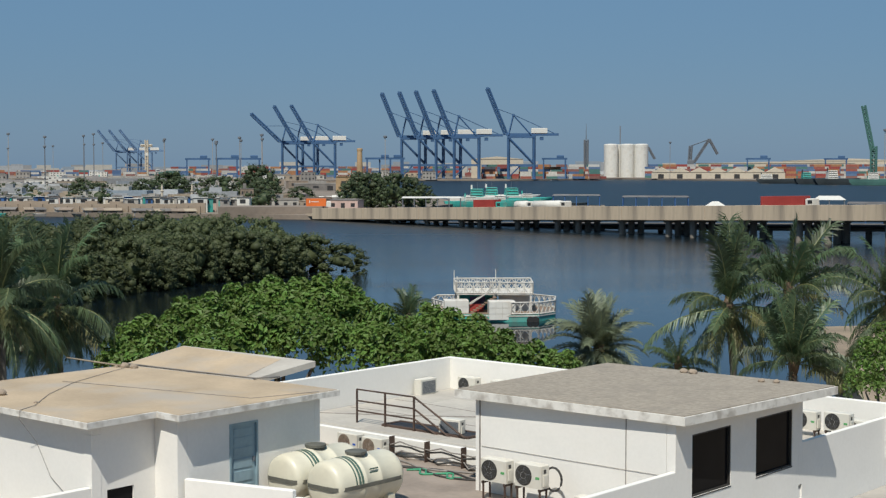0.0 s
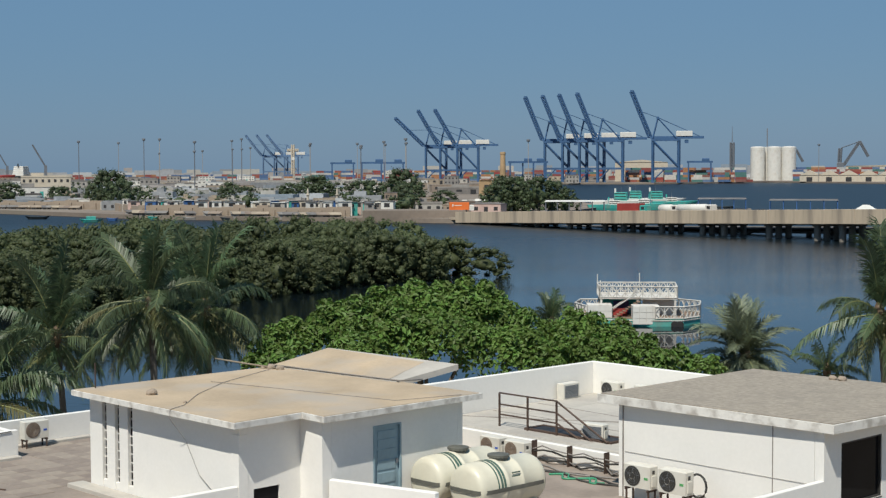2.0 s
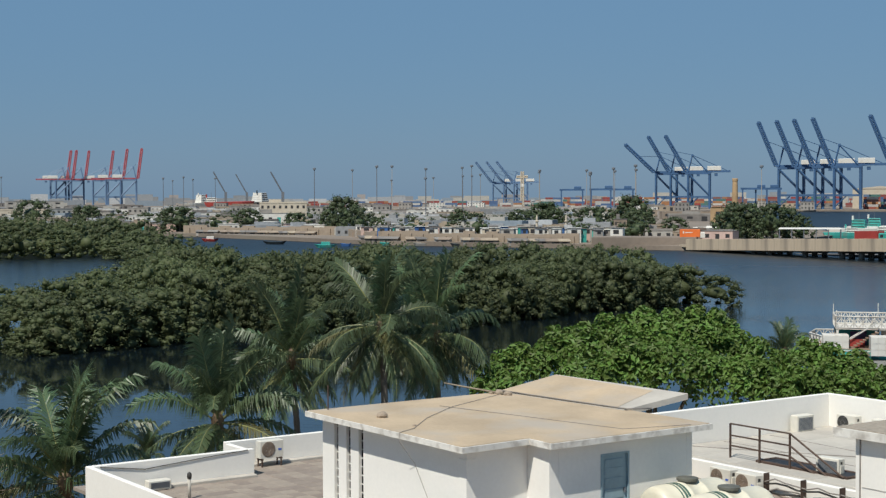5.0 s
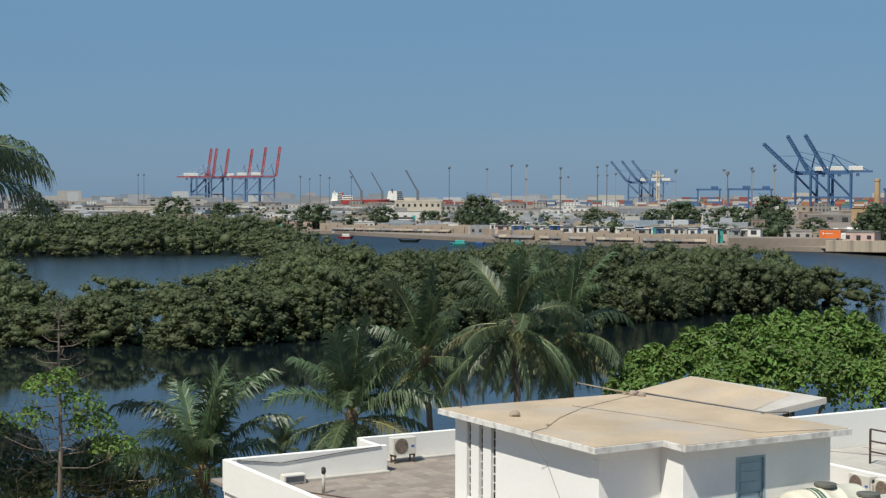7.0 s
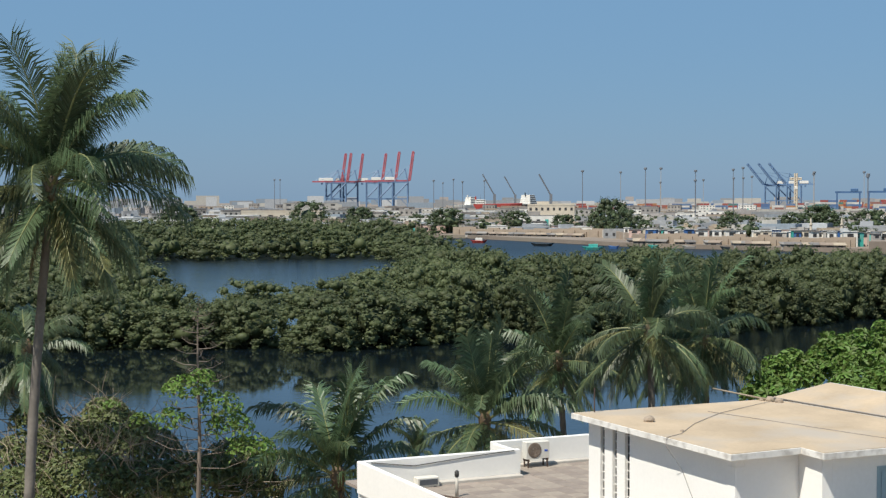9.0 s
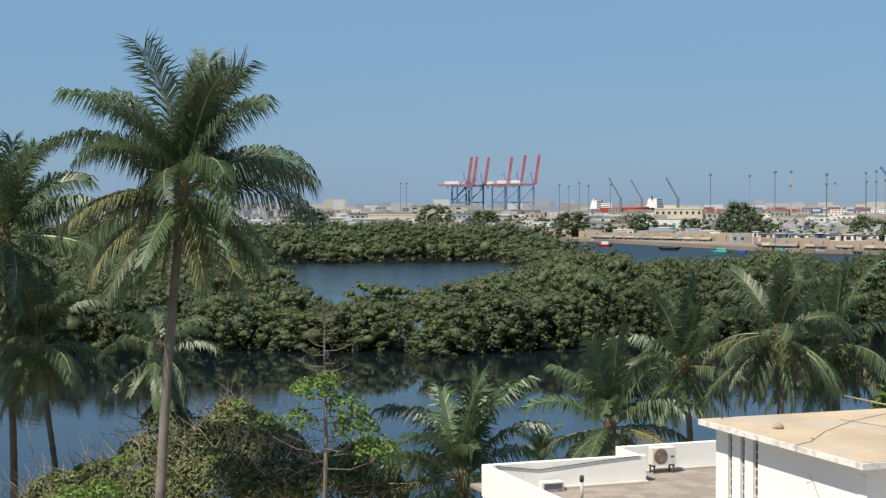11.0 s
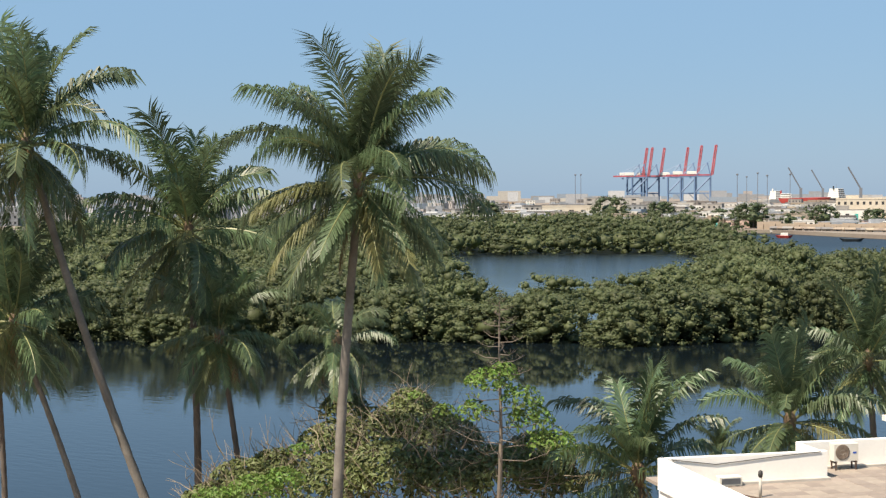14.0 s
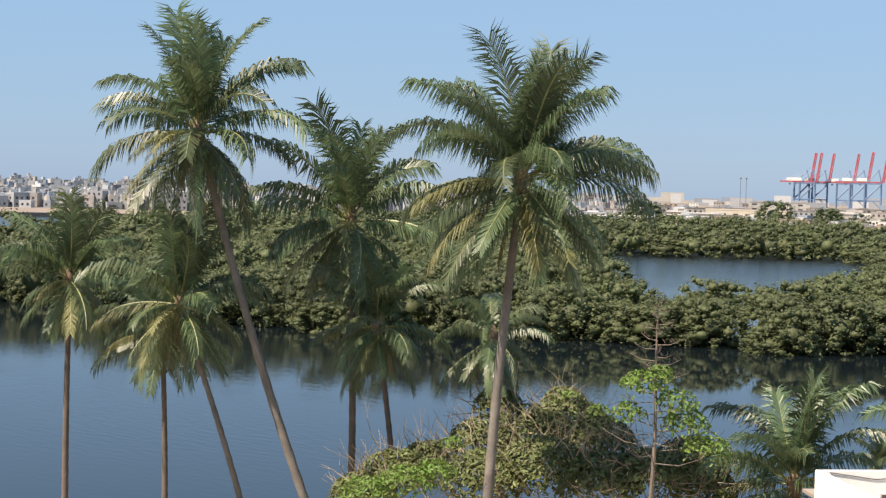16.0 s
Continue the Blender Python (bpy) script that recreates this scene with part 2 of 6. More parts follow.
# plane a = 9.7: a parapet on both sides of hut B
wall("wall_parapet_east", [(9.56, 9.7, 16.3, 21.59, 8.0, 10.45), (9.56, 9.7, 21.79, 26.0, 8.0, 10.35), (9.56, 9.7, 2.0, 9.9, 8.0, 10.62)], label="white roof parapet")
wall("wall_terrace_south", [(-12.75, -0.5, -4.38, -4.22, LOW - 0.1, 10.15)], label="white terrace parapet")
wall("wall_terrace_west", [(-12.75, -12.58, -4.216, 1.03, LOW - 0.1, 10.15)], label="white terrace parapet")
wall("wall_terrace_jog", [(-14.2, -12.76, 0.86, 1.026, LOW - 0.1, 10.1)], label="white terrace parapet")
wall("wall_terrace_north", [(-14.36, -14.204, 0.86, 9.0, LOW - 0.1, 10.15)], label="white terrace parapet")
wall("wall_terrace_back", [(-14.2, -7.4, 8.9, 9.05, LOW - 0.1, 10.15)], label="white terrace parapet")
solid("wall_deck_low", Geo().box(0, 3.05, -0.16, 0, LOW, 10.38, bevel=0.03).box(3.06, 4.3, -0.2, 0.04, LOW, 10.2, bevel=0.03), WHITE, "low white wall before the water tanks", "wall",
      at=BUILD @ Matrix.Translation((0.44, 2.62, 0)) @ Matrix.Rotation(radians(15.4), 4, "Z"), kind="structure")
wall("wall_front_low", [(-0.62, -0.46, -4.2, 0.42, LOW, 10.36)], label="low white wall by the hut")
wall("baseboard_terrace", [(-12.576, -12.3, -4.2, 1.0, LOW, LOW + 0.09), (-14.2, -13.95, 1.05, 8.8, LOW, LOW + 0.09)], material=DECK2, label="cement fillet at the foot of the terrace parapet")


wall("roof_lower_wing", [(9.71, 11.4, 6.0, 30.0, 1.2, 8.42)], material=DECK2, label="pale flat roof of the lower wing")


def slab(name, poly, z0, z1, material, label):
    return solid(name, Geo().prism(poly, z0, z1), material, label, "roof", at=BUILD, kind="structure")


PAINT_EDGE = mat("slab_edge_paint", (0.70, 0.68, 0.63), 0.85, var=0.1, scale=1.2, fine=7, stain=(0.33, 0.30, 0.26), stain_amount=0.75, stain_scale=3.2)
# hut A: walls
wall("wall_hut_a_west", [(-7.35, -6.72, 0.45, 0.75, LOW, 11.849), (-6.5, -6.08, 0.45, 0.7, LOW, 11.849), (-5.86, -5.44, 0.45, 0.7, LOW, 11.849),
                         (-5.2, -0.45, 0.45, 0.7, LOW, 11.849), (-6.718, -5.202, 0.47, 0.69, LOW, 9.62), (-6.718, -5.202, 0.47, 0.69, 11.72, 11.848),
                         (-0.75, -0.44, 0.43, 0.7, LOW, 11.6)], label="white limewashed hut wall", bevel=0.01)
wall("wall_hut_a_side", [(-7.35, -7.1, 0.752, 6.9, LOW, 11.849)], label="white limewashed hut wall")
wall("wall_hut_a_back", [(-7.35, 0.42, 6.904, 7.1, LOW, 11.849)], label="white limewashed hut wall")
wall("wall_hut_a_south", [(-0.7, -0.45, 0.704, 0.78, LOW, 11.849), (-0.7, -0.45, 1.75, 2.3, LOW, 11.849), (-0.7, -0.45, 0.78, 1.75, 10.32, 11.849),
                          (-0.7, -0.45, 0.78, 1.75, LOW, 9.55), (-0.7, 0.42, 2.304, 2.6, LOW, 11.849),
                          (0.17, 0.42, 2.604, 3.95, LOW, 11.849), (0.17, 0.42, 4.9, 6.9, LOW, 11.849), (0.17, 0.42, 3.95, 4.9, 11.5, 11.849), (0.17, 0.42, 3.95, 4.9, LOW, 9.5)],
     label="white limewashed hut wall", bevel=0)
roofA = [(-7.55, 0.0), (0.0, 0.0), (-0.1, 2.1), (0.8, 2.05), (0.78, 7.5), (-7.55, 7.3)]
slab("roof_hut_a_edge", roofA, 11.85, 11.996, PAINT_EDGE, "painted concrete edge of a flat roof slab")
inA = [(-7.5, 0.05), (-0.06, 0.05), (-0.16, 2.16), (0.74, 2.11), (0.72, 7.44), (-7.5, 7.24)]
slab("roof_hut_a", inA, 11.99, 12.012, SLAB_A, "buff weathered screed on a flat roof")
g = Geo()
vs = []
for dz in (0.0, -0.17):
    vs += [(-7.55, 6.7, 12.03 + dz), (-2.3, 7.15, 12.03 + dz), (-1.85, 9.15, 12.38 + dz), (-7.55, 9.0, 12.38 + dz)]
g.add(vs, [(0, 1, 2, 3), (7, 6, 5, 4), (0, 4, 5, 1), (1, 5, 6, 2), (2, 6, 7, 3), (3, 7, 4, 0)])
solid("roof_hut_a_canopy", g, DECK2, "tilted concrete canopy slab at the back of the hut roof", "roof", at=BUILD, kind="structure")
g = Geo()
cq = [Vector(v) for v in vs[:4]]


def on_canopy(p, q):
    return cq[0].lerp(cq[1], p).lerp(cq[3].lerp(cq[2], p), q) + Vector((0, 0, 0.012))


g.add([on_canopy(*c) for c in ((0.01, 0.02), (0.93, 0.02), (0.80, 0.9), (0.01, 0.97))], [(0, 1, 2, 3)])
solid("roof_hut_a_canopy_screed", g, SLAB_A, "buff screed on the tilted canopy", "roof", at=BUILD, kind="structure")
# hut B
wall("wall_hut_b_west", [(3.48, 9.44, 9.9, 10.15, LOW, 11.849)], label="white limewashed hut wall")
wall("wall_hut_b_north", [(3.48, 3.73, 10.154, 16.1, LOW, 11.849)], label="white limewashed hut wall")
wall("wall_hut_b_back", [(3.48, 9.7, 16.104, 16.296, LOW, 11.849)], label="white limewashed hut wall")
eb = []
for b0, b1 in ((9.9, 10.65), (12.5, 13.77), (15.72, 16.1)):
    eb.append((9.45, 9.7, b0, b1, 8.0, 11.849))
for b0, b1 in ((10.65, 12.5), (13.77, 15.72)):
    eb += [(9.45, 9.7, b0, b1, 8.0, 9.88), (9.45, 9.7, b0, b1, 11.42, 11.849)]
wall("wall_hut_b_east", eb, label="white limewashed hut wall", bevel=0)
roofB = [(2.98, 9.6), (10.05, 9.75), (10.5, 16.75), (3.05, 16.6)]
slab("roof_hut_b_edge", roofB, 11.785, 11.996, PAINT_EDGE, "painted concrete edge of a flat roof slab")
inB = [(3.05, 9.67), (9.99, 9.82), (10.43, 16.68), (3.12, 16.53)]
slab("roof_hut_b", inB, 11.99, 12.02, SLAB_B, "grey gritty screed on a flat roof")
# ---- mangroves ----
def ico_points():
    bm = bmesh.new()
    bmesh.ops.create_icosphere(bm, subdivisions=1, radius=1.0)
    v = np.array([p.co[:] for p in bm.verts])
    f = np.array([[q.index for q in p.verts] for p in bm.faces])
    bm.free()
    return v, f


BALL = ico_points()


def leaf_quads(centres, normals, size, r):
    """Small rhombic leaf tufts round the centres, facing roughly along the normals."""
    n = len(centres)
    a = normals + r.normal(0, 0.55, (n, 3))
    a /= np.linalg.norm(a, axis=1)[:, None]
    u = np.cross(a, r.normal(0, 1, (n, 3)))
    u /= np.linalg.norm(u, axis=1)[:, None] + 1e-9
    w = np.cross(a, u)
    s = size * r.uniform(0.6, 1.4, (n, 1))
    pts = np.stack([centres - u * s, centres - w * s * 0.72, centres + u * s, centres + w * s * 0.72], 1)
    return pts.reshape(-1, 3), np.arange(4 * n).reshape(-1, 4)


def bush_template(r, lumps, tufts, size, skirt):
    """A domed crown of leafy lumps, one unit wide and high: arrays of vertices, triangles and quads."""
    vs, tri, quads, k = [], [], [], 0
    ball_v, ball_f = BALL
    wide, lean = r.uniform(0.85, 1.1), r.uniform(-0.06, 0.06, 2)
    for i in range(lumps):
        if i == 0:
            c, s = np.array([0, 0, 0.44]), 0.36
            outward = np.array([0.0, 0.0, 1.0])
        else:
            a = i * 2.39996 + r.uniform(-0.4, 0.4)
            h = skirt + (1 - skirt) * (i - 0.5) / (lumps - 1)
            rim = math.sqrt(max(0.0, 1 - max(0.0, (h - 0.30) / 0.72) ** 2)) * (0.8 + 0.2 * min(1, h / 0.3))
            s = r.choice((0.075, 0.09, 0.105, 0.125, 0.155)) * r.uniform(0.9, 1.1)
            rad = max(0.0, 0.52 * wide * rim - 0.75 * s) * r.uniform(0.85, 1.08)
            c = np.array([math.cos(a) * rad + lean[0] * h, math.sin(a) * rad + lean[1] * h, min(h, 1.0 - s) * r.uniform(0.95, 1.04)])
            outward = np.array([math.cos(a) * rim, math.sin(a) * rim, h])
            outward /= np.linalg.norm(outward)
        sv = ball_v * (s * r.uniform(0.82, 1.08, (len(ball_v), 1)))
        vs.append(sv * 0.64 + c)
        tri.append(ball_f + k)
        k += len(sv)
        d = r.normal(0, 1, (tufts, 3)) + outward * 0.75
        d /= np.linalg.norm(d, axis=1)[:, None]
        pv, pq = leaf_quads(c + d * s * (1.22 - 0.52 * r.random((tufts, 1))), d + np.array([0, 0, 0.25]), size, r)
        vs.append(pv)
        quads.append(pq + k)
        k += len(pv)
    return np.concatenate(vs), np.concatenate(tri), np.concatenate(quads)


def scatter_mesh(name, templates, places, material):
    """One mesh of many crowns. places: x, y, z, width, height, turn."""
    V, T, Q, k = [], [], [], 0
    for i, (x, y, z, w, h, a) in enumerate(places):
        v, t, q = templates[i % len(templates)]
        c, s = math.cos(a), math.sin(a)
        V.append(np.stack([(v[:, 0] * c - v[:, 1] * s) * w + x, (v[:, 0] * s + v[:, 1] * c) * w + y, v[:, 2] * h + z], 1))
        T.append(t + k)
        Q.append(q + k)
        k += len(v)
    V, T, Q = np.concatenate(V), np.concatenate(T), np.concatenate(Q)
    me = bpy.data.meshes.new(name)
    me.vertices.add(len(V))
    me.vertices.foreach_set("co", V.astype(np.float32).ravel())
    me.loops.add(3 * len(T) + 4 * len(Q))
    me.loops.foreach_set("vertex_index", np.concatenate([T.ravel(), Q.ravel()]).astype(np.int32))
    me.polygons.add(len(T) + len(Q))
    starts = np.concatenate([np.arange(len(T)) * 3, 3 * len(T) + np.arange(len(Q)) * 4])
    me.polygons.foreach_set("loop_start", starts.astype(np.int32))
    me.materials.append(material)
    me.update(calc_edges=True)
    me.validate()
    return me


BUSH_NEAR = [bush_template(rng, 52, 32, 0.0180, 0.05) for _ in range(7)]
BUSH_MID = [bush_template(rng, 22, 24, 0.0215, 0.40) for _ in range(6)]
BUSH_FAR = [bush_template(rng, 13, 17, 0.030, 0.06) for _ in range(5)]


def band(az0, az1, front, back, step, w, h, tall=((-60, 1), (0, 1))):
    """Crowns between two distances given as (azimuth, distance) tables."""
    fa, fd = zip(*front)
    ba, bd = zip(*back)
    out = []
    d = min(fd)
    while d < max(bd):
        n = max(1, int(radians(az1 - az0) * d / step))
        for i in range(n):
            az = az0 + (az1 - az0) * (i + rnd.uniform(0.1, 0.9)) / n
            dd = d + rnd.uniform(-0.45, 0.45) * step
            lo, hi = np.interp(az, fa, fd), np.interp(az, ba, bd)
            if lo + 0.3 * w < dd < hi:
                p = polar(az, dd)
                edge = dd < lo + 2.2 * w or dd > hi - w
                k = rnd.choice((0.66, 0.84, 0.96, 1.06, 1.15)) * rnd.uniform(0.94, 1.06)
                out.append((p.x, p.y, -0.35 if edge else 0.4, w * rnd.uniform(0.8, 1.2), h * k * (0.92 if edge else 0.98) * np.interp(az, [q[0] for q in tall], [q[1] for q in tall]), rnd.uniform(0, 6.3)))
        d += step * 0.86
    return out


FRONT = [(-62, 235), (-58, 222), (-53.5, 207), (-49, 187), (-46, 178), (-35, 178), (-30, 172), (-25.4, 181), (-20, 186), (-14.6, 199), (-8.3, 225), (-3.8, 243)]
BACK = [(-62, 300), (-36.5, 300), (-35, 214), (-30, 216), (-27, 232), (-24, 290), (-20, 275), (-15, 285), (-8, 285), (-5, 262), (-3.8, 250)]
near_places = band(-60, -3.6, FRONT, BACK, 5.9, 9.2, 7.6, ((-60, 1), (-37, 1), (-34, 0.8), (-29.5, 0.8), (-27, 0.95), (-24, 1.08), (-8, 1.05), (-3.6, 0.9)))


def front_row(p):
    """True for the crowns along the water's edge."""
    az = math.degrees(math.atan2(p[0], p[1]))
    return math.hypot(p[0], p[1]) < np.interp(az, [q[0] for q in FRONT], [q[1] for q in FRONT]) + 22


solid("mangrove_thicket", scatter_mesh("mangrove_thicket", BUSH_NEAR, [p for p in near_places if front_row(p)], MANGROVE), MANGROVE,
      "dense dark green mangrove thicket standing in water", "mangroves", kind="stuff")
solid("mangrove_thicket_behind", scatter_mesh("mangrove_thicket_behind", BUSH_MID, [p for p in near_places if not front_row(p)], MANGROVE), MANGROVE,
      "dense dark green mangrove thicket", "mangroves", kind="stuff")
far_places = band(-60, -36, [(-60, 300), (-36, 300)], [(-60, 350), (-56, 385), (-53, 460), (-50, 550), (-45, 620), (-36, 560)], 9.2, 13.0, 9.4)
far_places += band(-36.5, -23.3, [(-36.5, 300), (-35.9, 430), (-30, 440), (-26.6, 444), (-25.9, 425), (-25.2, 270), (-23.3, 275)], [(-36.5, 590), (-27, 590), (-26, 540), (-25, 455), (-24.2, 375), (-23.3, 290)], 8.2, 12.0, 9.6, ((-36, 1), (-27, 1), (-25, 0.9), (-23.3, 0.75)))
solid("mangrove_island_far", scatter_mesh("mangrove_island_far", BUSH_FAR, far_places, MANGROVE), MANGROVE,
      "distant low mangrove woods", "mangroves", kind="stuff")

# ---- bridge ----
B0, B1 = Vector((-42.0, 482.0, 0)), Vector((150.0, 255.0, 0))
bdir = (B1 - B0).normalized()
BR = Matrix.Translation(B0) @ Matrix.Rotation(math.atan2(bdir.y, bdir.x), 4, "Z")
LEN = (B1 - B0).length
HULL_DARK = mat("dark_duct", (0.05, 0.05, 0.055), 0.7, var=0.2, scale=0.4, fine=2)
bridge = thing("bridge", "long low concrete road bridge on rows of round piers", "bridge", kind="structure")
BRT = BR @ Matrix.Rotation(-math.atan(0.026), 4, "Y")


def bridge_station(az):
    """Distance along the bridge at which a bearing from the origin crosses it."""
    d = polar(az, 1.0)
    den = d.x * bdir.y - d.y * bdir.x
    k = (B0.x * bdir.y - B0.y * bdir.x) / den
    return (d * k - B0).dot(bdir)


g = Geo()
g.box(-4, LEN, 0.32, 11.7, 1.2, 2.0)
part("deck", g, CONCRETE, bridge, at=BRT)
# Dark beams added under the deck to give its underside a band of shade.
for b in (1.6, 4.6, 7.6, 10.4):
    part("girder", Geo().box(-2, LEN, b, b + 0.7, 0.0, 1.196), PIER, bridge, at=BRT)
nseg = int(LEN / 9)
panel = Geo().box(0.03, 8.97, 0, 0.3, 0.3, 3.75, bevel=0.05).mesh("parapet_panel", CONCRETE)
for i in range(nseg):
    part("parapet_panel", panel, CONCRETE, bridge, at=BRT @ Matrix.Translation((i * 9.0, -0.02 - 0.03 * (i % 3), 0.03 * (i % 2))))
part("far_parapet", Geo().box(-4, LEN, 11.7, 12.0, 0.6, 2.9), CONCRETE, bridge, at=BRT)
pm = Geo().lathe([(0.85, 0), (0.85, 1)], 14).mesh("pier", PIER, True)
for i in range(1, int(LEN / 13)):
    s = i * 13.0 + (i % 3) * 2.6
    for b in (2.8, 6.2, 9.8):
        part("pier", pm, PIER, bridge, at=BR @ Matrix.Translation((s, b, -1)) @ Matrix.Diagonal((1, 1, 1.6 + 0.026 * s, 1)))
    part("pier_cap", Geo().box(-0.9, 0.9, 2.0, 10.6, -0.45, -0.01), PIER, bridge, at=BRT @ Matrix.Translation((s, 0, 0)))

# Set low so its dark deck fills the shaded gap under the parapet.
pipe_bridge = thing("pipe_bridge", "low dark service bridge behind the road bridge", "bridge", kind="structure")
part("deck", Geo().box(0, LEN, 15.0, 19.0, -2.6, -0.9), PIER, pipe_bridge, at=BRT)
part("duct", Geo().tube([(0, 14.5, -1.4), (LEN, 14.5, -1.4)], 0.5, 10), HULL_DARK, pipe_bridge, at=BRT)
for i in range(1, int(LEN / 7)):
    part("pile", pm, PIER, pipe_bridge, at=BR @ Matrix.Translation((i * 7.0, 17.0, -1)) @ Matrix.Diagonal((0.9, 0.9, max(0.3, 0.026 * 7 * i - 1.0), 1)))

# ---- far land ----
g = Geo()
shore = [(-420, 640), (-267, 614), (-157, 522), (-91, 500), (-42, 484), (-30, 492), (-20, 520), (10, 640), (-30, 900), (-150, 1500), (-60, 1610), (70, 1566), (206, 1730), (330, 1500), (370, 1335), (700, 1250),
         (2500, 1300), (2500, 4700), (-4500, 4700), (-4500, 1500), (-1500, 1100)]
g.prism(shore, -1.0, 1.5)
solid("far_shore", g, SAND, "flat sandy port land across the water", "ground", kind="structure")
g = Geo()
g.prism([(-640, 700), (-560, 560), (-610, 400), (-640, 300), (-2500, 200), (-2500, 1200)], -1, 2.0)
solid("far_city_shore", g, SAND, "flat shore below the distant city", "ground", kind="structure")

# ---- palms ----
FROND = mat("palm_frond_green", (0.115, 0.166, 0.082), 0.42, var=0.2, scale=0.6, fine=5, bump=0, leaf=0.38, island=0.25, obj_random=0.3)
FROND_OLD = mat("palm_frond_yellowing", (0.185, 0.185, 0.07), 0.6, var=0.2, scale=0.6, fine=5, bump=0, leaf=0.25, island=0.2, obj_random=0.25)
FROND_DEAD = mat("palm_frond_dead", (0.20, 0.14, 0.08), 0.8, var=0.25, scale=0.6, fine=5, bump=0, leaf=0.1, island=0.25)
FROND_DATE = mat("date_palm_frond", (0.19, 0.225, 0.14), 0.5, var=0.2, scale=0.6, fine=5, bump=0, leaf=0.25, island=0.2, obj_random=0.2)
TRUNK = mat("palm_trunk_bark", (0.165, 0.15, 0.13), 0.9, var=0.3, scale=1.2, fine=9, bump=0.5)
TRUNK_DARK = mat("palm_trunk_dark", (0.13, 0.105, 0.085), 0.9, var=0.3, scale=1.2, fine=9, bump=0.5)
HUSK = mat("coconut_husk", (0.15, 0.10, 0.055), 0.7, var=0.3, scale=3, fine=14)


def frond_mesh(name, material, elev, droop, r, count=90, wide=0.0088, length=0.270, hang=0.75, gap=0.0, fold=0.0):
    """A feather frond one unit long: rachis and two combs of pointed leaflets, growing along x from the origin."""
    g, stem = Geo(), Geo()
    pts, a, p = [], radians(elev), Vector((0, 0, 0))
    n = 13
    side = r.uniform(-0.16, 0.16)
    for i in range(n):
        pts.append(p.copy())
        p = p + Vector((math.cos(a), side * (i / n) ** 2, math.sin(a))) / (n - 1)
        a -= radians(droop) / (n - 1) * (0.25 + 1.5 * (i / n) ** 1.3)
        a = max(a, radians(-88))
    stem.tube(pts, [0.0125 * (1 - 0.85 * i / (n - 1)) + 0.010 * max(0, 1 - 2 * i) for i in range(n)], 4)

    def at(s):
        k = min(int(s * (n - 1)), n - 2)
        f = s * (n - 1) - k
        return pts[k].lerp(pts[k + 1], f), (pts[k + 1] - pts[k]).normalized()

    twist = r.uniform(-0.35, 0.35)
    for i in range(count):
        s = 0.15 + 0.85 * i / (count - 1)
        q, d = at(s)
        across = Vector((0, 1, 0))
        up = across.cross(d) * -1
        if up.z < 0:
            up = -up
        bunch = 0.10 * math.sin(i * 0.9 + 3 * twist)
        for sgn in (-1, 1):
            if r.random() < gap:
                continue
            ln = length * (0.50 + 0.62 * math.sin(math.pi * min(1, 0.14 + 0.74 * s)) ** 0.7) * r.uniform(0.80, 1.12)
            out = (across * sgn * (0.80 - 0.30 * s) + d * (0.42 + 0.50 * s + bunch) + up * (0.18 - fold + twist * sgn + r.uniform(-0.12, 0.12))).normalized()
            tip1 = q + out * ln * 0.45
            down = Vector((0, 0, -1)) * hang * r.uniform(0.6, 1.5)
            tip2 = tip1 + (out + down).normalized() * ln * 0.55
            w = d * wide * r.uniform(0.8, 1.2)
            g.add([q - w * 0.4, q + w * 0.4, tip1 + w * 0.6, tip1 - w * 0.6, tip2], [(0, 1, 2, 3), (3, 2, 4)])
    leaves = len(g.f)
    g.add(stem.v, stem.f)
    me = g.mesh(name, material)
    me.materials.append(RACHIS)
    me.polygons.foreach_set("material_index", [0] * leaves + [1] * (len(g.f) - leaves))
    return me


RACHIS = mat("palm_leaf_stalk", (0.22, 0.23, 0.09), 0.5, var=0.2, scale=0.6, fine=5, bump=0)
FR = random.Random(5)
FROND_SET, FROND_BROAD = [], []
for elev, droop in ((86, 20), (77, 46), (68, 74), (56, 98), (42, 108), (26, 102), (10, 88), (-10, 70), (-30, 52), (-52, 32)):
    for store, count, wide in ((FROND_SET, 86, 0.0100), (FROND_BROAD, 56, 0.0160)):
        store.append([frond_mesh("frond", FROND, elev + FR.uniform(-5, 5), droop + FR.uniform(-12, 12), FR, count, wide, hang=0.6 + 0.8 * (elev < 70) + 0.8 * (elev < 45), fold=0.25 * (elev < 40)) for _ in range(3)])
OLD_SET = [frond_mesh("frond", FROND_OLD, e, d, FR, hang=1.3, gap=0.1, fold=0.3) for e, d in ((2, 62), (-28, 48), (-52, 28))]
DEAD_SET = [frond_mesh("frond", FROND_DEAD, e, d, FR, hang=1.2, gap=0.3, fold=0.4) for e, d in ((-55, 30), (-70, 14))]
DATE_SET = [frond_mesh("frond", FROND_DATE, e, d, FR, count=60, wide=0.017, length=0.28, hang=0.45) for e, d in ((82, 34), (66, 58), (50, 78), (34, 88), (16, 88), (-5, 74), (-25, 50))]
NUT = Geo().lathe([(0.02, -0.15), (0.09, -0.1), (0.13, 0.0), (0.1, 0.1), (0.02, 0.15)], 8).mesh("coconut", HUSK, True)


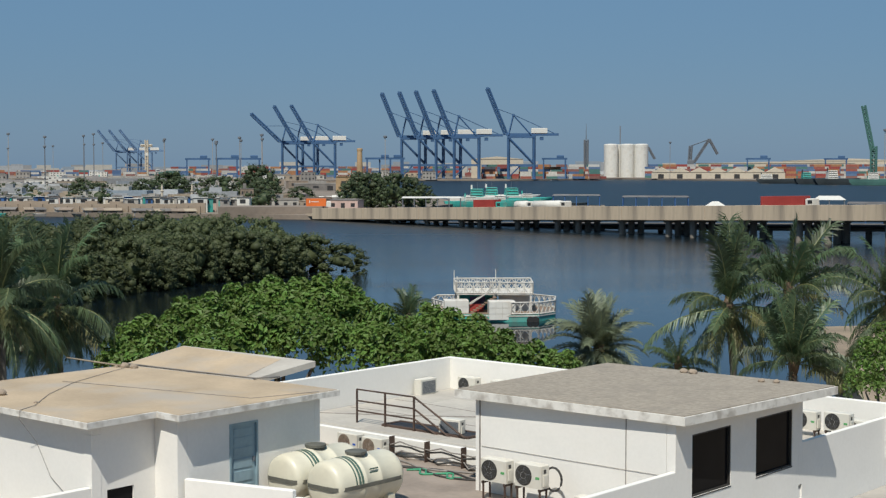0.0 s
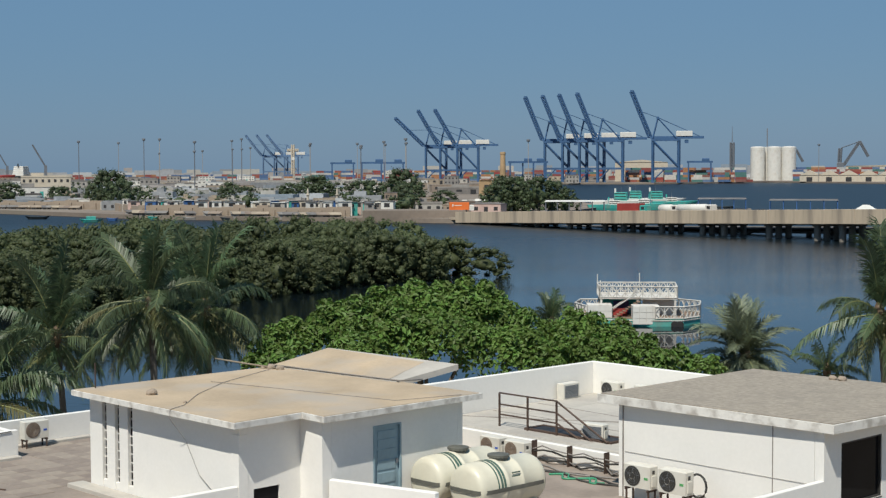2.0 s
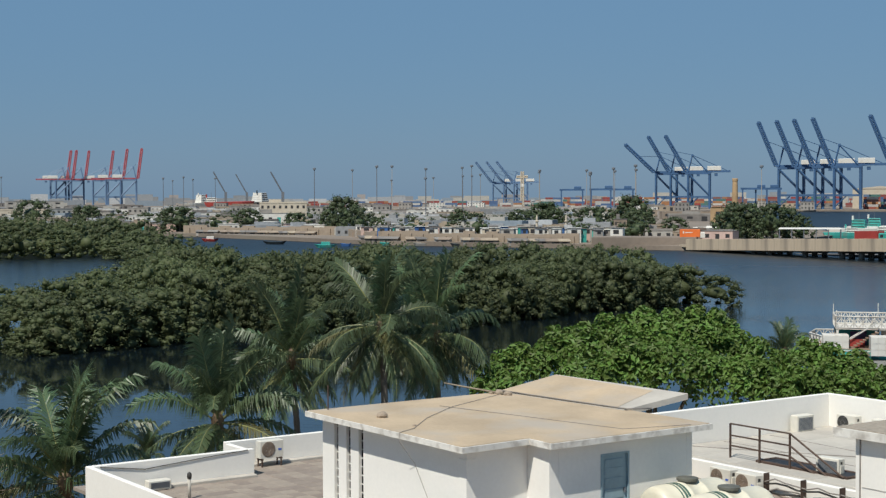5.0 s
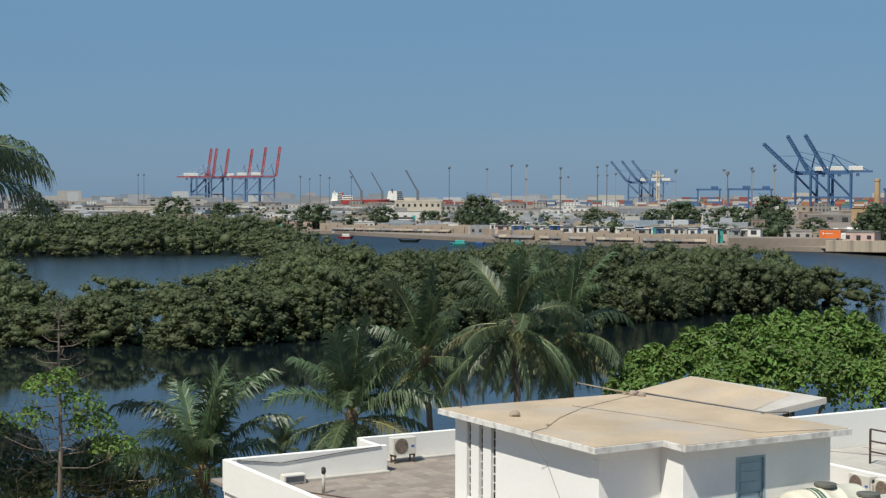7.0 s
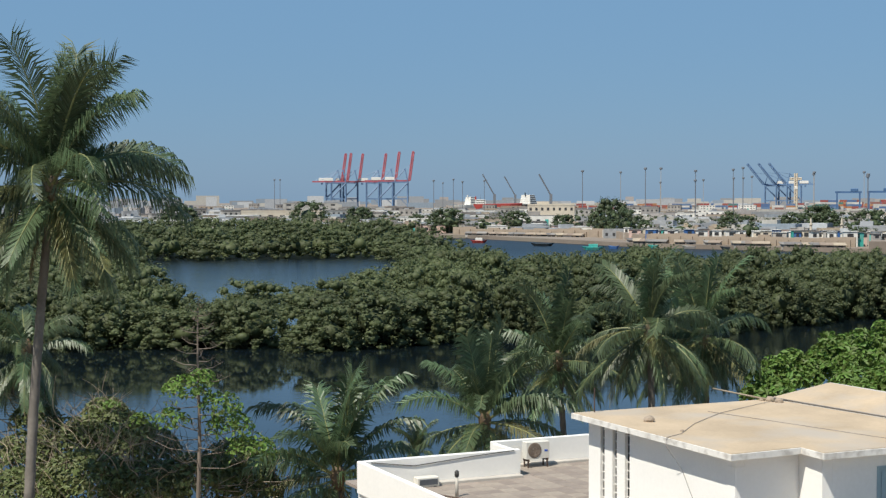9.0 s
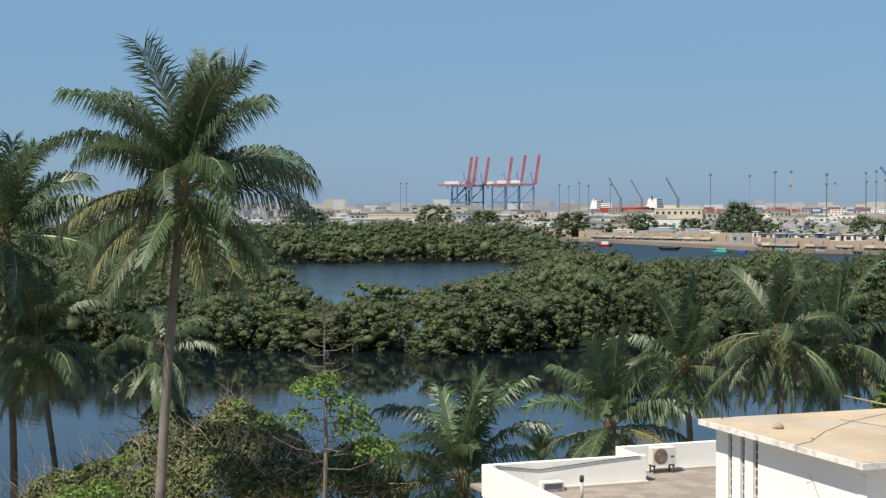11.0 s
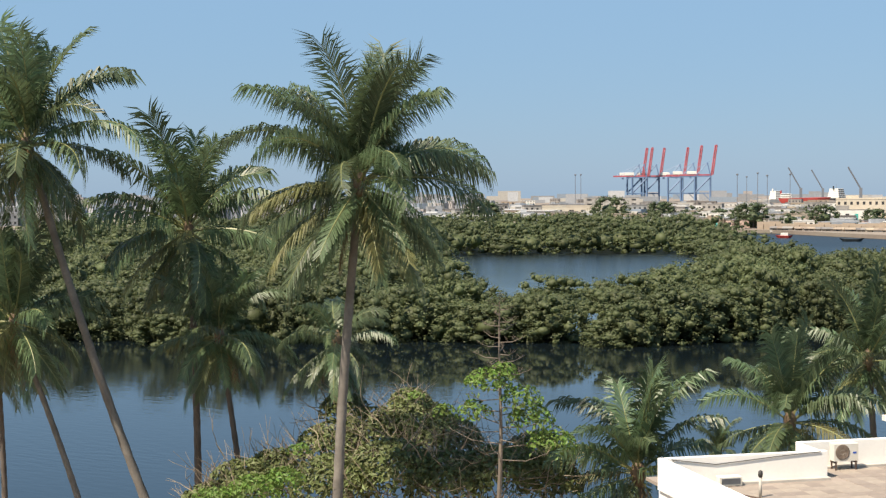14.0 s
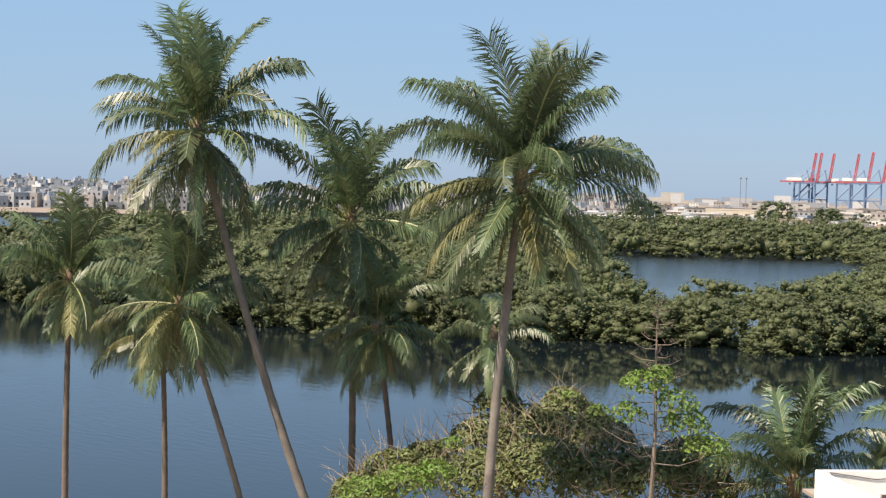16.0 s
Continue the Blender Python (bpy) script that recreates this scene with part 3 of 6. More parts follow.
def palm(hub, base, length, fronds, label, lo=-60, hi=85, old=2, dead=2, dark=False, radius=0.15, date=False, nuts=0, bow=0.5, seed=1):
    """A feather palm: ringed trunk from base to hub and a crown of fronds."""
    r = random.Random(seed)
    hub, base = Vector(hub), Vector(base)
    ob = thing("palm_tree", label, "palm tree", Matrix.Translation(base), group="palms by the water")
    g = Geo()
    n = 40
    top = hub - base
    pts, rad = [], []
    for i in range(n):
        s = i / (n - 1)
        p = Vector((top.x * s, top.y * s, top.z * s))
        p.x += bow * math.sin(math.pi * s) * (1 if top.x < 0 else -1)
        pts.append(p)
        rad.append(radius * (1.25 - 0.45 * s + (0.35 * max(0, 0.08 - s) / 0.08)) * (1.06 if i % 2 else 0.95))
    g.tube(pts, rad, 9)
    part("trunk", g, TRUNK_DARK if dark else TRUNK, ob, smooth=True)
    boot = Geo().lathe([(radius * 0.9, -0.5), (radius * 1.5, -0.15), (radius * 1.7, 0.15), (radius * 0.6, 0.55)], 10)
    part("crown_shaft", boot, HUSK, ob, "brown fibrous crown shaft", True, Matrix.Translation(top))
    crown = FROND_BROAD if hub.xy.length > 56 else FROND_SET
    if not date:
        fronds = int(fronds * (1.2 if crown is FROND_BROAD else 1.38))
    for i in range(fronds):
        s = (i + 0.5) / fronds
        e = hi + (lo - hi) * s ** 0.95 + r.uniform(-13, 13)
        az = i * 2.39996 + r.uniform(-0.5, 0.5)
        ln = length * r.uniform(0.78, 1.08) * (0.98 if e > 66 else 1.0) * (0.86 if e < -30 else 1.0)
        if date:
            me = DATE_SET[min(6, max(0, int((84 - e) / 17)))]
        else:
            me = crown[min(9, max(0, int((92 - e) / 14.5)))][i % 3]
        part("frond", me, None, ob, at=Matrix.Translation(top + Vector((0, 0, 0.1 * (1 - 2 * s)))) @ Matrix.Rotation(az, 4, "Z") @ Matrix.Rotation(r.uniform(-0.38, 0.38), 4, "X") @ Matrix.Scale(ln, 4))
    if not date and hi > 75:
        for k in range(1):
            part("frond", crown[0][k % 3], None, ob, at=Matrix.Translation(top) @ Matrix.Rotation(1.6 * k + r.uniform(-0.4, 0.4), 4, "Z") @ Matrix.Scale(length * r.uniform(0.80, 0.88), 4))
    for k in range(old):
        part("frond", OLD_SET[k % 3], None, ob, "yellowing frond", at=Matrix.Translation(top) @ Matrix.Rotation(r.uniform(3.4, 6.0), 4, "Z") @ Matrix.Scale(length * r.uniform(0.7, 0.9), 4))
    for k in range(dead):
        part("frond", DEAD_SET[k % 2], None, ob, "dead brown frond", at=Matrix.Translation(top) @ Matrix.Rotation(r.uniform(0, 6.3), 4, "Z") @ Matrix.Scale(length * r.uniform(0.45, 0.65), 4))
    for k in range(nuts):
        a = r.uniform(3.4, 6.0)
        part("coconut", NUT, None, ob, at=Matrix.Translation(top + Vector((0.28 * math.cos(a), 0.28 * math.sin(a), -0.15 - 0.25 * r.random()))))
    return ob


TALL = "tall coconut palm with grey ringed trunk and drooping fronds"
SLIM = "slender coconut palm with dark trunk and ragged drooping fronds"
YOUNG = "young coconut palm with long arching green fronds"
palm((-32.72, 40.42, 18.35), (-33.53, 39.74, 1.3), 4.8, 36, TALL, lo=-64, old=5, dead=3, nuts=6, radius=0.17, bow=0.25, seed=1)
palm((-45.24, 36.30, 19.90), (-41.27, 40.81, 1.3), 4.7, 28, TALL, old=4, dead=1, nuts=4, radius=0.16, bow=-0.5, lo=-62, hi=84, seed=2)
palm((-44.18, 43.50, 16.57), (-44.00, 43.68, 1.3), 4.6, 28, SLIM, old=4, dead=3, dark=True, radius=0.14, bow=0.15, lo=-75, seed=3)
palm((-41.94, 42.90, 12.38), (-41.07, 43.74, 1.3), 3.2, 22, SLIM, old=3, dead=3, dark=True, radius=0.12, bow=0.2, lo=-78, seed=4)
palm((-47.18, 37.07, 13.15), (-44.87, 39.87, 1.3), 3.9, 24, SLIM, old=4, dead=2, radius=0.12, bow=0.3, lo=-72, seed=5)
palm((-50.74, 39.00, 11.62), (-50.59, 39.20, 1.3), 3.2, 20, SLIM, old=1, dead=3, dark=True, radius=0.12, bow=0.1, lo=-75, seed=6)
palm((-54.64, 37.03, 13.71), (-54.65, 37.00, 1.3), 3.8, 24, SLIM, old=2, dead=3, dark=True, radius=0.13, bow=0.1, lo=-65, seed=7)
palm((-38.51, 46.01, 12.05), (-37.99, 46.46, 1.3), 3.0, 20, SLIM, old=0, dead=4, dark=True, radius=0.14, bow=0.1, lo=-80, hi=55, seed=8)
palm((-18.20, 61.36, 12.37), (-18.17, 61.36, 1.3), 3.7, 24, TALL, old=4, dead=4, radius=0.16, bow=0.1, lo=-80, hi=82, seed=9)
palm((-17.04, 65.83, 11.67), (-16.84, 65.88, 1.3), 3.8, 22, TALL, old=4, dead=3, radius=0.16, bow=0.1, lo=-80, hi=84, seed=10)
palm((-23.24, 63.91, 10.58), (-22.82, 64.05, 1.3), 3.8, 20, TALL, old=2, dead=2, radius=0.15, bow=0.1, lo=-75, hi=84, seed=11)
palm((-23.24, 55.32, 8.98), (-22.97, 55.44, 1.3), 4.1, 20, YOUNG, old=2, dead=0, radius=0.16, bow=0.05, lo=-35, hi=86, seed=12)
palm((-26.66, 49.25, 7.55), (-26.58, 49.28, 1.3), 4.3, 20, YOUNG, old=2, dead=2, radius=0.18, bow=0.05, lo=-30, hi=86, seed=13)
palm((-28.30, 59.62, 6.78), (-28.32, 59.62, 1.3), 1.5, 12, YOUNG, old=4, dead=0, radius=0.08, bow=0.02, lo=0, hi=86, seed=14)
palm((13.48, 70.73, 11.20), (14.10, 70.61, 1.3), 3.9, 24, TALL, old=3, dead=4, radius=0.16, bow=0.1, lo=-80, hi=88, seed=15)
palm((17.10, 74.05, 11.58), (17.42, 73.97, 1.3), 4.0, 24, TALL, old=3, dead=4, radius=0.16, bow=0.1, lo=-80, hi=88, seed=16)
palm((15.11, 64.25, 9.38), (15.22, 64.22, 1.3), 3.0, 20, YOUNG, old=1, dead=2, radius=0.16, bow=0.02, lo=10, hi=88, seed=17)
palm((21.20, 70.90, 11.45), (21.55, 70.78, 1.3), 3.4, 28, TALL, old=3, dead=3, radius=0.16, bow=0.1, lo=-80, hi=86, seed=18)
palm((17.80, 65.63, 9.06), (17.91, 65.60, 1.3), 2.0, 16, SLIM, old=3, dead=5, radius=0.14, bow=0.02, lo=-70, hi=60, seed=19)
palm((11.52, 73.10, 8.05), (11.59, 73.08, 1.3), 1.8, 16, YOUNG, old=2, dead=1, radius=0.12, bow=0.02, lo=-20, hi=80, seed=20)
palm((9.15, 87.52, 7.09), (9.17, 87.52, 1.3), 3.1, 60, "bushy grey-green date palm with dense feathery fronds", old=0, dead=1, radius=0.2, bow=0.02, lo=-40, hi=86, date=True, seed=21)
palm((-1.97, 83.98, 9.29), (-1.98, 83.98, 1.3), 1.7, 12, YOUNG, old=0, dead=0, radius=0.12, bow=0.02, lo=20, hi=88, seed=22)

# ---- broadleaf trees and scrub ----
LEAF = mat("broad_green_leaves", (0.120, 0.200, 0.036), 0.6, var=0.2, scale=0.5, fine=3, bump=0, leaf=0.3, island=0.35)
LEAF_OLIVE = mat("olive_scrub_leaves", (0.125, 0.15, 0.05), 0.6, var=0.25, scale=0.5, fine=3, bump=0, leaf=0.25, island=0.35)
LEAF_DARK = mat("dark_tree_leaves", (0.062, 0.088, 0.034), 0.6, var=0.25, scale=0.1, fine=1, bump=0, leaf=0.2, island=0.3)
TWIG = mat("dry_twigs", (0.28, 0.23, 0.165), 0.9, var=0.25, scale=1.0, fine=8, bump=0)
BARK = mat("grey_bark", (0.17, 0.14, 0.11), 0.9, var=0.25, scale=1.0, fine=8)


def leaf_cloud(clumps, per_area, size, r, flat=0.35):
    """Folded pointed leaves over a set of clumps (x, y, z, radius, height factor)."""
    V, F, k = [], [], 0
    for cx, cy, cz, rad, hf in clumps:
        n = int(per_area * 4 * math.pi * rad * rad * 0.6)
        d = r.normal(0, 1, (n, 3))
        d[:, 2] = np.where(d[:, 2] < -0.3, -d[:, 2], d[:, 2])
        d /= np.linalg.norm(d, axis=1)[:, None]
        c = np.array([cx, cy, cz]) + d * rad * np.array([1, 1, hf]) * (1 - 0.45 * r.random((n, 1)) ** 2.5)
        nn = d + np.array([0, 0, flat]) + r.normal(0, 0.5, (n, 3))
        nn /= np.linalg.norm(nn, axis=1)[:, None]
        u = np.cross(nn, r.normal(0, 1, (n, 3)))
        u /= np.linalg.norm(u, axis=1)[:, None]
        w = np.cross(nn, u)
        s = size * r.uniform(0.6, 1.25, (n, 1))
        base, tip = c - u * s, c + u * s - nn * s * 0.3
        le, ri = c + w * s * 0.55 + nn * s * 0.15, c - w * s * 0.55 + nn * s * 0.15
        V.append(np.stack([base, le, tip, ri], 1).reshape(-1, 3))
        q = k + 4 * np.arange(n)
        F.append(np.stack([q, q + 1, q + 2], 1))
        F.append(np.stack([q, q + 2, q + 3], 1))
        k += 4 * n
    V, F = np.concatenate(V), np.concatenate(F)
    g = Geo()
    g.v, g.f = V.tolist(), F.tolist()
    return g


def limb(g, p, d, ln, rad, depth, r, spread=0.6, seg=4):
    """A bent tapering branch that forks."""
    pts, rads = [p.copy()], [rad]
    for i in range(seg):
        d = (d + Vector((r.uniform(-1, 1), r.uniform(-1, 1), r.uniform(-0.4, 0.7))) * 0.22).normalized()
        p = p + d * ln / seg
        pts.append(p.copy())
        rads.append(rad * (1 - 0.55 * (i + 1) / seg))
    g.tube(pts, rads, 5 if rad > 0.05 else 3, cap=False)
    if depth:
        for _ in range(r.choice((2, 3))):
            e = (d + Vector((r.uniform(-1, 1), r.uniform(-1, 1), r.uniform(-0.5, 0.8))) * spread).normalized()
            limb(g, p, e, ln * r.uniform(0.55, 0.8), rads[-1], depth - 1, r, spread, seg)


def broadleaf(base, clumps, label, material, per_area, size, seed, trunk_r=0.3, name="tree", category="tree"):
    """A tree whose crown is many leaves on clumps; clumps are relative to the base."""
    r = np.random.default_rng(seed)
    rr = random.Random(seed)
    ob = thing(name, label, category, Matrix.Translation(base))
    g = Geo()
    top = max(c[2] for c in clumps)
    g.tube([(0, 0, -0.2), (0.1, 0.05, top * 0.2), (0.05, -0.1, top * 0.42)], [trunk_r * 1.3, trunk_r, trunk_r * 0.8], 8)
    for c in clumps[::2]:
        a, b = Vector((0.05, -0.1, top * 0.4)), Vector(c[:3])
        m = a.lerp(b, 0.5) + Vector((rr.uniform(-0.5, 0.5), rr.uniform(-0.5, 0.5), 0.3))
        g.tube([a, m, b], [trunk_r * 0.5, trunk_r * 0.3, trunk_r * 0.1], 5)
    part("trunk", g, BARK, ob, smooth=True)
    extra = []
    for cx, cy, cz, rad, hf in clumps:
        for _ in range(5):
            a, e = rr.uniform(0, 6.3), rr.uniform(0.1, 1.3)
            extra.append((cx + rad * math.cos(a) * math.cos(e), cy + rad * math.sin(a) * math.cos(e), cz + rad * hf * math.sin(e), rad * rr.uniform(0.18, 0.38), 1.0))
    part("crown", leaf_cloud(clumps + extra, per_area, size, r), material, ob)
    return ob


broadleaf((-7.72, 71.59, 1.3), [(-4.7, -3.7, 8.5, 1.6, 0.80), (-5.8, -4.9, 8.3, 1.4, 0.80), (-3.4, -2.5, 8.9, 1.7, 0.80), (-1.7, -1.2, 9.2, 1.8, 0.80), (0.0, 0.0, 9.4, 1.9, 0.80), (1.9, 0.2, 9.6, 1.9, 0.80), (3.3, 0.3, 9.0, 1.8, 0.80), (4.9, -0.7, 8.3, 1.7, 0.80), (-0.8, -4.1, 8.3, 1.9, 0.80), (1.5, -3.9, 8.5, 2.0, 0.80), (-2.4, -5.4, 8.0, 1.7, 0.80), (3.5, -3.7, 7.9, 1.9, 0.80), (-0.9, 2.9, 9.0, 1.6, 0.80), (2.2, 3.2, 9.5, 1.5, 0.80), (-4.6, 0.4, 9.0, 1.3, 0.80), (5.5, -3.6, 7.7, 1.6, 0.80), (-6.1, -7.0, 7.9, 1.3, 0.80), (1.4, 1.1, 10.2, 0.8, 1.00), (-0.9, 0.9, 10.0, 0.8, 1.00)],
          "broad spreading tree with glossy bright green leaves", LEAF, 50, 0.155, 31)
broadleaf((1.22, 69.99, 1.3), [(-1.6, 0.0, 8.5, 1.5, 0.80), (0.0, 0.0, 8.1, 1.5, 0.80), (-2.2, -1.0, 7.6, 1.5, 0.80), (-0.5, -2.0, 7.5, 1.5, 0.80), (1.3, -0.0, 7.5, 1.4, 0.80), (2.7, 0.9, 7.1, 1.3, 0.80), (4.2, 0.8, 6.9, 1.1, 0.80), (-1.9, 2.0, 8.8, 1.0, 0.90), (1.8, -1.1, 6.9, 1.3, 0.80)],
          "smaller spreading tree with glossy bright green leaves", LEAF, 50, 0.155, 32)
broadleaf((17.51, 59.48, 1.3), [(-0.2, 0.1, 8.4, 1.2, 0.90), (0.9, 0.8, 8.7, 1.4, 0.90), (-0.9, -0.8, 7.8, 0.9, 0.90), (0.3, -0.1, 7.9, 1.2, 0.90)],
          "leafy bright green shrub beside the palms", LEAF, 60, 0.10, 33)
SCRUB_AT = (-34.93, 44.41, 1.3)
SCRUB = [(-3.5, -3.0, 6.9, 1.3, 0.80), (-4.3, -3.8, 6.3, 1.1, 0.80), (-3.4, -1.5, 7.3, 1.0, 0.80), (-2.6, 0.5, 7.8, 1.3, 0.80), (-1.4, 1.5, 8.2, 1.4, 0.80), (-0.3, 2.3, 8.5, 1.4, 0.80), (1.1, 2.1, 8.1, 1.3, 0.80), (0.8, -0.6, 7.4, 1.6, 0.80), (-0.6, -1.8, 7.0, 1.5, 0.80), (2.3, 0.5, 7.1, 1.5, 0.80), (4.2, 3.0, 7.7, 1.3, 0.80), (3.5, 1.3, 7.4, 1.3, 0.80), (4.5, 3.2, 6.9, 1.2, 0.80), (-2.9, 1.5, 9.0, 0.9, 0.80), (-1.1, 3.0, 9.2, 0.8, 0.80)]
GREENERY = [(4.0, 0.4, 10.5, 0.8, 0.80), (4.9, 1.0, 10.0, 0.7, 0.80), (3.6, 0.2, 9.6, 0.6, 0.80), (4.4, 0.7, 10.9, 0.5, 0.80), (5.1, 1.2, 9.3, 0.8, 0.80), (-1.9, -4.2, 7.1, 1.0, 0.70), (-2.8, -5.1, 6.8, 0.9, 0.70), (-1.5, -2.5, 8.3, 0.4, 0.70), (-1.2, -3.6, 7.5, 0.7, 0.70), (0.9, 0.7, 9.9, 0.3, 0.80), (5.7, 1.5, 8.6, 0.8, 0.80), (2.2, 0.5, 9.5, 0.4, 0.80)]


def set_back(clumps, k=1.13):
    """The clumps moved back along the bank, behind the tall palm."""
    return [(x * k, y * k, 16.7 - (16.7 - z) * k, rad * k, hf) for x, y, z, rad, hf in clumps]


SCRUB = set_back(SCRUB)
GREENERY = [(x + 4.02, y - 5.11, z, rad, hf) for x, y, z, rad, hf in GREENERY]
BARE_TOP, BARE_BASE = Vector((-26.59, 39.96, 14.87)), Vector((-26.71, 39.88, 1.3))
scrub = thing("scrub_thicket", "tangled half-dry scrub with brown twigs and olive leaves", "shrub", Matrix.Translation(SCRUB_AT))
part("foliage", leaf_cloud(SCRUB, 85, 0.12, np.random.default_rng(41)), LEAF_OLIVE, scrub)
part("shoot_growth", leaf_cloud(GREENERY, 70, 0.09, np.random.default_rng(42)), LEAF, scrub, "bright green shoots")
g = Geo()
tr_ = random.Random(43)
for cx, cy, cz, rad, hf in SCRUB:
    for _ in range(36):
        p = Vector((cx + tr_.gauss(0, 0.4) * rad, cy + tr_.gauss(0, 0.4) * rad, cz + tr_.gauss(0, 0.35) * rad))
        limb(g, p, Vector((tr_.uniform(-1, 1), tr_.uniform(-1, 0.4), tr_.uniform(-0.3, 0.8))).normalized(), rad * tr_.uniform(0.5, 1.0), 0.028, 1, tr_, 0.9, 4)
for _ in range(7):
    limb(g, Vector((tr_.uniform(-3, 3), tr_.uniform(-1, 1), 0)), Vector((tr_.uniform(-0.4, 0.4), tr_.uniform(-0.3, 0.3), 1)), 3.6, 0.14, 3, tr_, 0.7)
part("dry_branchwork", g, TWIG, scrub, "dry brown twigs")

bare = thing("conifer_tree", "thin half-bare conifer with sparse level branches", "tree", Matrix.Translation(BARE_BASE))
top = BARE_TOP - BARE_BASE
g = Geo()
g.tube([top * (i / 12) + Vector((0.05 * math.sin(i), 0, 0)) for i in range(13)], [0.15 - 0.0115 * i for i in range(13)], 7)
part("trunk", g, BARK, bare)
cr = random.Random(9)
for i in range(40):
    s = 0.60 + 0.385 * i / 40
    q = Geo()
    a = i * 2.4
    ln = 0.25 + 4.6 * (1 - s) * cr.uniform(0.6, 1.15)
    d = Vector((math.cos(a), math.sin(a), 0.06))
    p = top * s
    tip = p + d * ln + Vector((0, 0, 0.16 * ln))
    q.tube([p, p + d * ln * 0.55, tip], [0.020, 0.014, 0.006], 4)
    for k in range(5):
        e = p.lerp(tip, 0.35 + 0.15 * k)
        q.tube([e, e + Vector((cr.uniform(-0.2, 0.2), cr.uniform(-0.2, 0.2), 0.12)) * (1.2 - 0.1 * k)], [0.008, 0.004], 3)
    part("branch", q, BARK, bare)
g = leaf_cloud([(top.x, top.y, top.z - 0.1 * k, 0.16 + 0.07 * k, 0.5) for k in range(5)], 60, 0.05, np.random.default_rng(44))
part("needles", g, LEAF_DARK, bare)


# ---- the port across the water ----
CRANE_BLUE = mat("crane_blue_paint", (0.05, 0.115, 0.235), 0.5, var=0.2, scale=0.05, fine=0.4, bump=0)
# Distance haze is mixed into the colours of the far blue and red cranes.
CRANE_BLUE_FAR = mat("crane_blue_hazed", (0.12, 0.20, 0.33), 0.5, var=0.2, scale=0.05, fine=0.4, bump=0)
CRANE_RED = mat("crane_red_hazed", (0.38, 0.09, 0.11), 0.5, var=0.15, scale=0.05, fine=0.4, bump=0)
OFF_WHITE = mat("off_white_paint", (0.68, 0.67, 0.62), 0.7, var=0.12, scale=0.2, fine=1.5, bump=0.1, stain=(0.40, 0.36, 0.30), stain_amount=0.5, stain_scale=0.2)
CREAM = mat("cream_plaster", (0.55, 0.49, 0.39), 0.85, var=0.15, scale=0.2, fine=1.5, bump=0.1, stain=(0.35, 0.29, 0.22), stain_amount=0.5, stain_scale=0.2)
MUD = mat("mud_plaster", (0.34, 0.275, 0.21), 0.9, var=0.25, scale=0.2, fine=1.2, bump=0.2, obj_random=0.3, stain=(0.20, 0.17, 0.14), stain_amount=0.6, stain_scale=0.25)
GREY_WALL = mat("grey_block_wall", (0.36, 0.34, 0.31), 0.9, var=0.2, scale=0.2, fine=1.2, obj_random=0.25, stain=(0.2, 0.18, 0.16), stain_amount=0.5, stain_scale=0.25)
PINK = mat("pale_pink_plaster", (0.52, 0.38, 0.33), 0.9, var=0.15, scale=0.2, fine=1.5)
SANDSTONE = mat("sandstone_wall", (0.34, 0.275, 0.21), 0.95, var=0.25, scale=0.12, fine=0.9, bump=0.4, dist=0.1, stain=(0.24, 0.19, 0.15), stain_amount=0.6, stain_scale=0.12)
BRICK = mat("tan_chimney_brick", (0.42, 0.29, 0.16), 0.9, var=0.2, scale=0.1, fine=1.2)
ROOF_GREY = mat("tin_roof_grey", (0.22, 0.205, 0.19), 0.7, var=0.25, scale=0.2, fine=1.5, obj_random=0.3)
CRANE_GREEN = mat("dull_green_crane_paint", (0.07, 0.17, 0.15), 0.6, var=0.2, scale=0.1, fine=0.6, bump=0)
DARK = mat("dark_opening", (0.03, 0.03, 0.032), 0.6, var=0.2, bump=0)
STEEL = mat("grey_steel", (0.15, 0.165, 0.185), 0.55, 0.0, var=0.2, scale=1, fine=6, bump=0)
TEAL = mat("teal_paint", (0.05, 0.38, 0.33), 0.6, var=0.15, scale=0.4, fine=3, bump=0.05, stain=(0.2, 0.22, 0.18), stain_amount=0.5, stain_scale=0.5)
RED_PAINT = mat("red_paint", (0.35, 0.05, 0.04), 0.5, var=0.15, scale=0.3, fine=2, bump=0)
ORANGE = mat("orange_paint", (0.70, 0.16, 0.03), 0.5, var=0.1, scale=0.3, fine=2, bump=0)
BLUE_PAINT = mat("blue_paint", (0.05, 0.13, 0.32), 0.5, var=0.15, scale=0.3, fine=2, bump=0)
HULL = mat("dark_hull", (0.035, 0.045, 0.05), 0.6, var=0.2, scale=0.1, fine=1, bump=0)
RUBBER = mat("black_rubber", (0.02, 0.02, 0.02), 0.8, var=0.2, bump=0)
GLASS = mat("dark_glass", (0.012, 0.012, 0.013), 0.06, var=0.1, bump=0, spec=0.05)


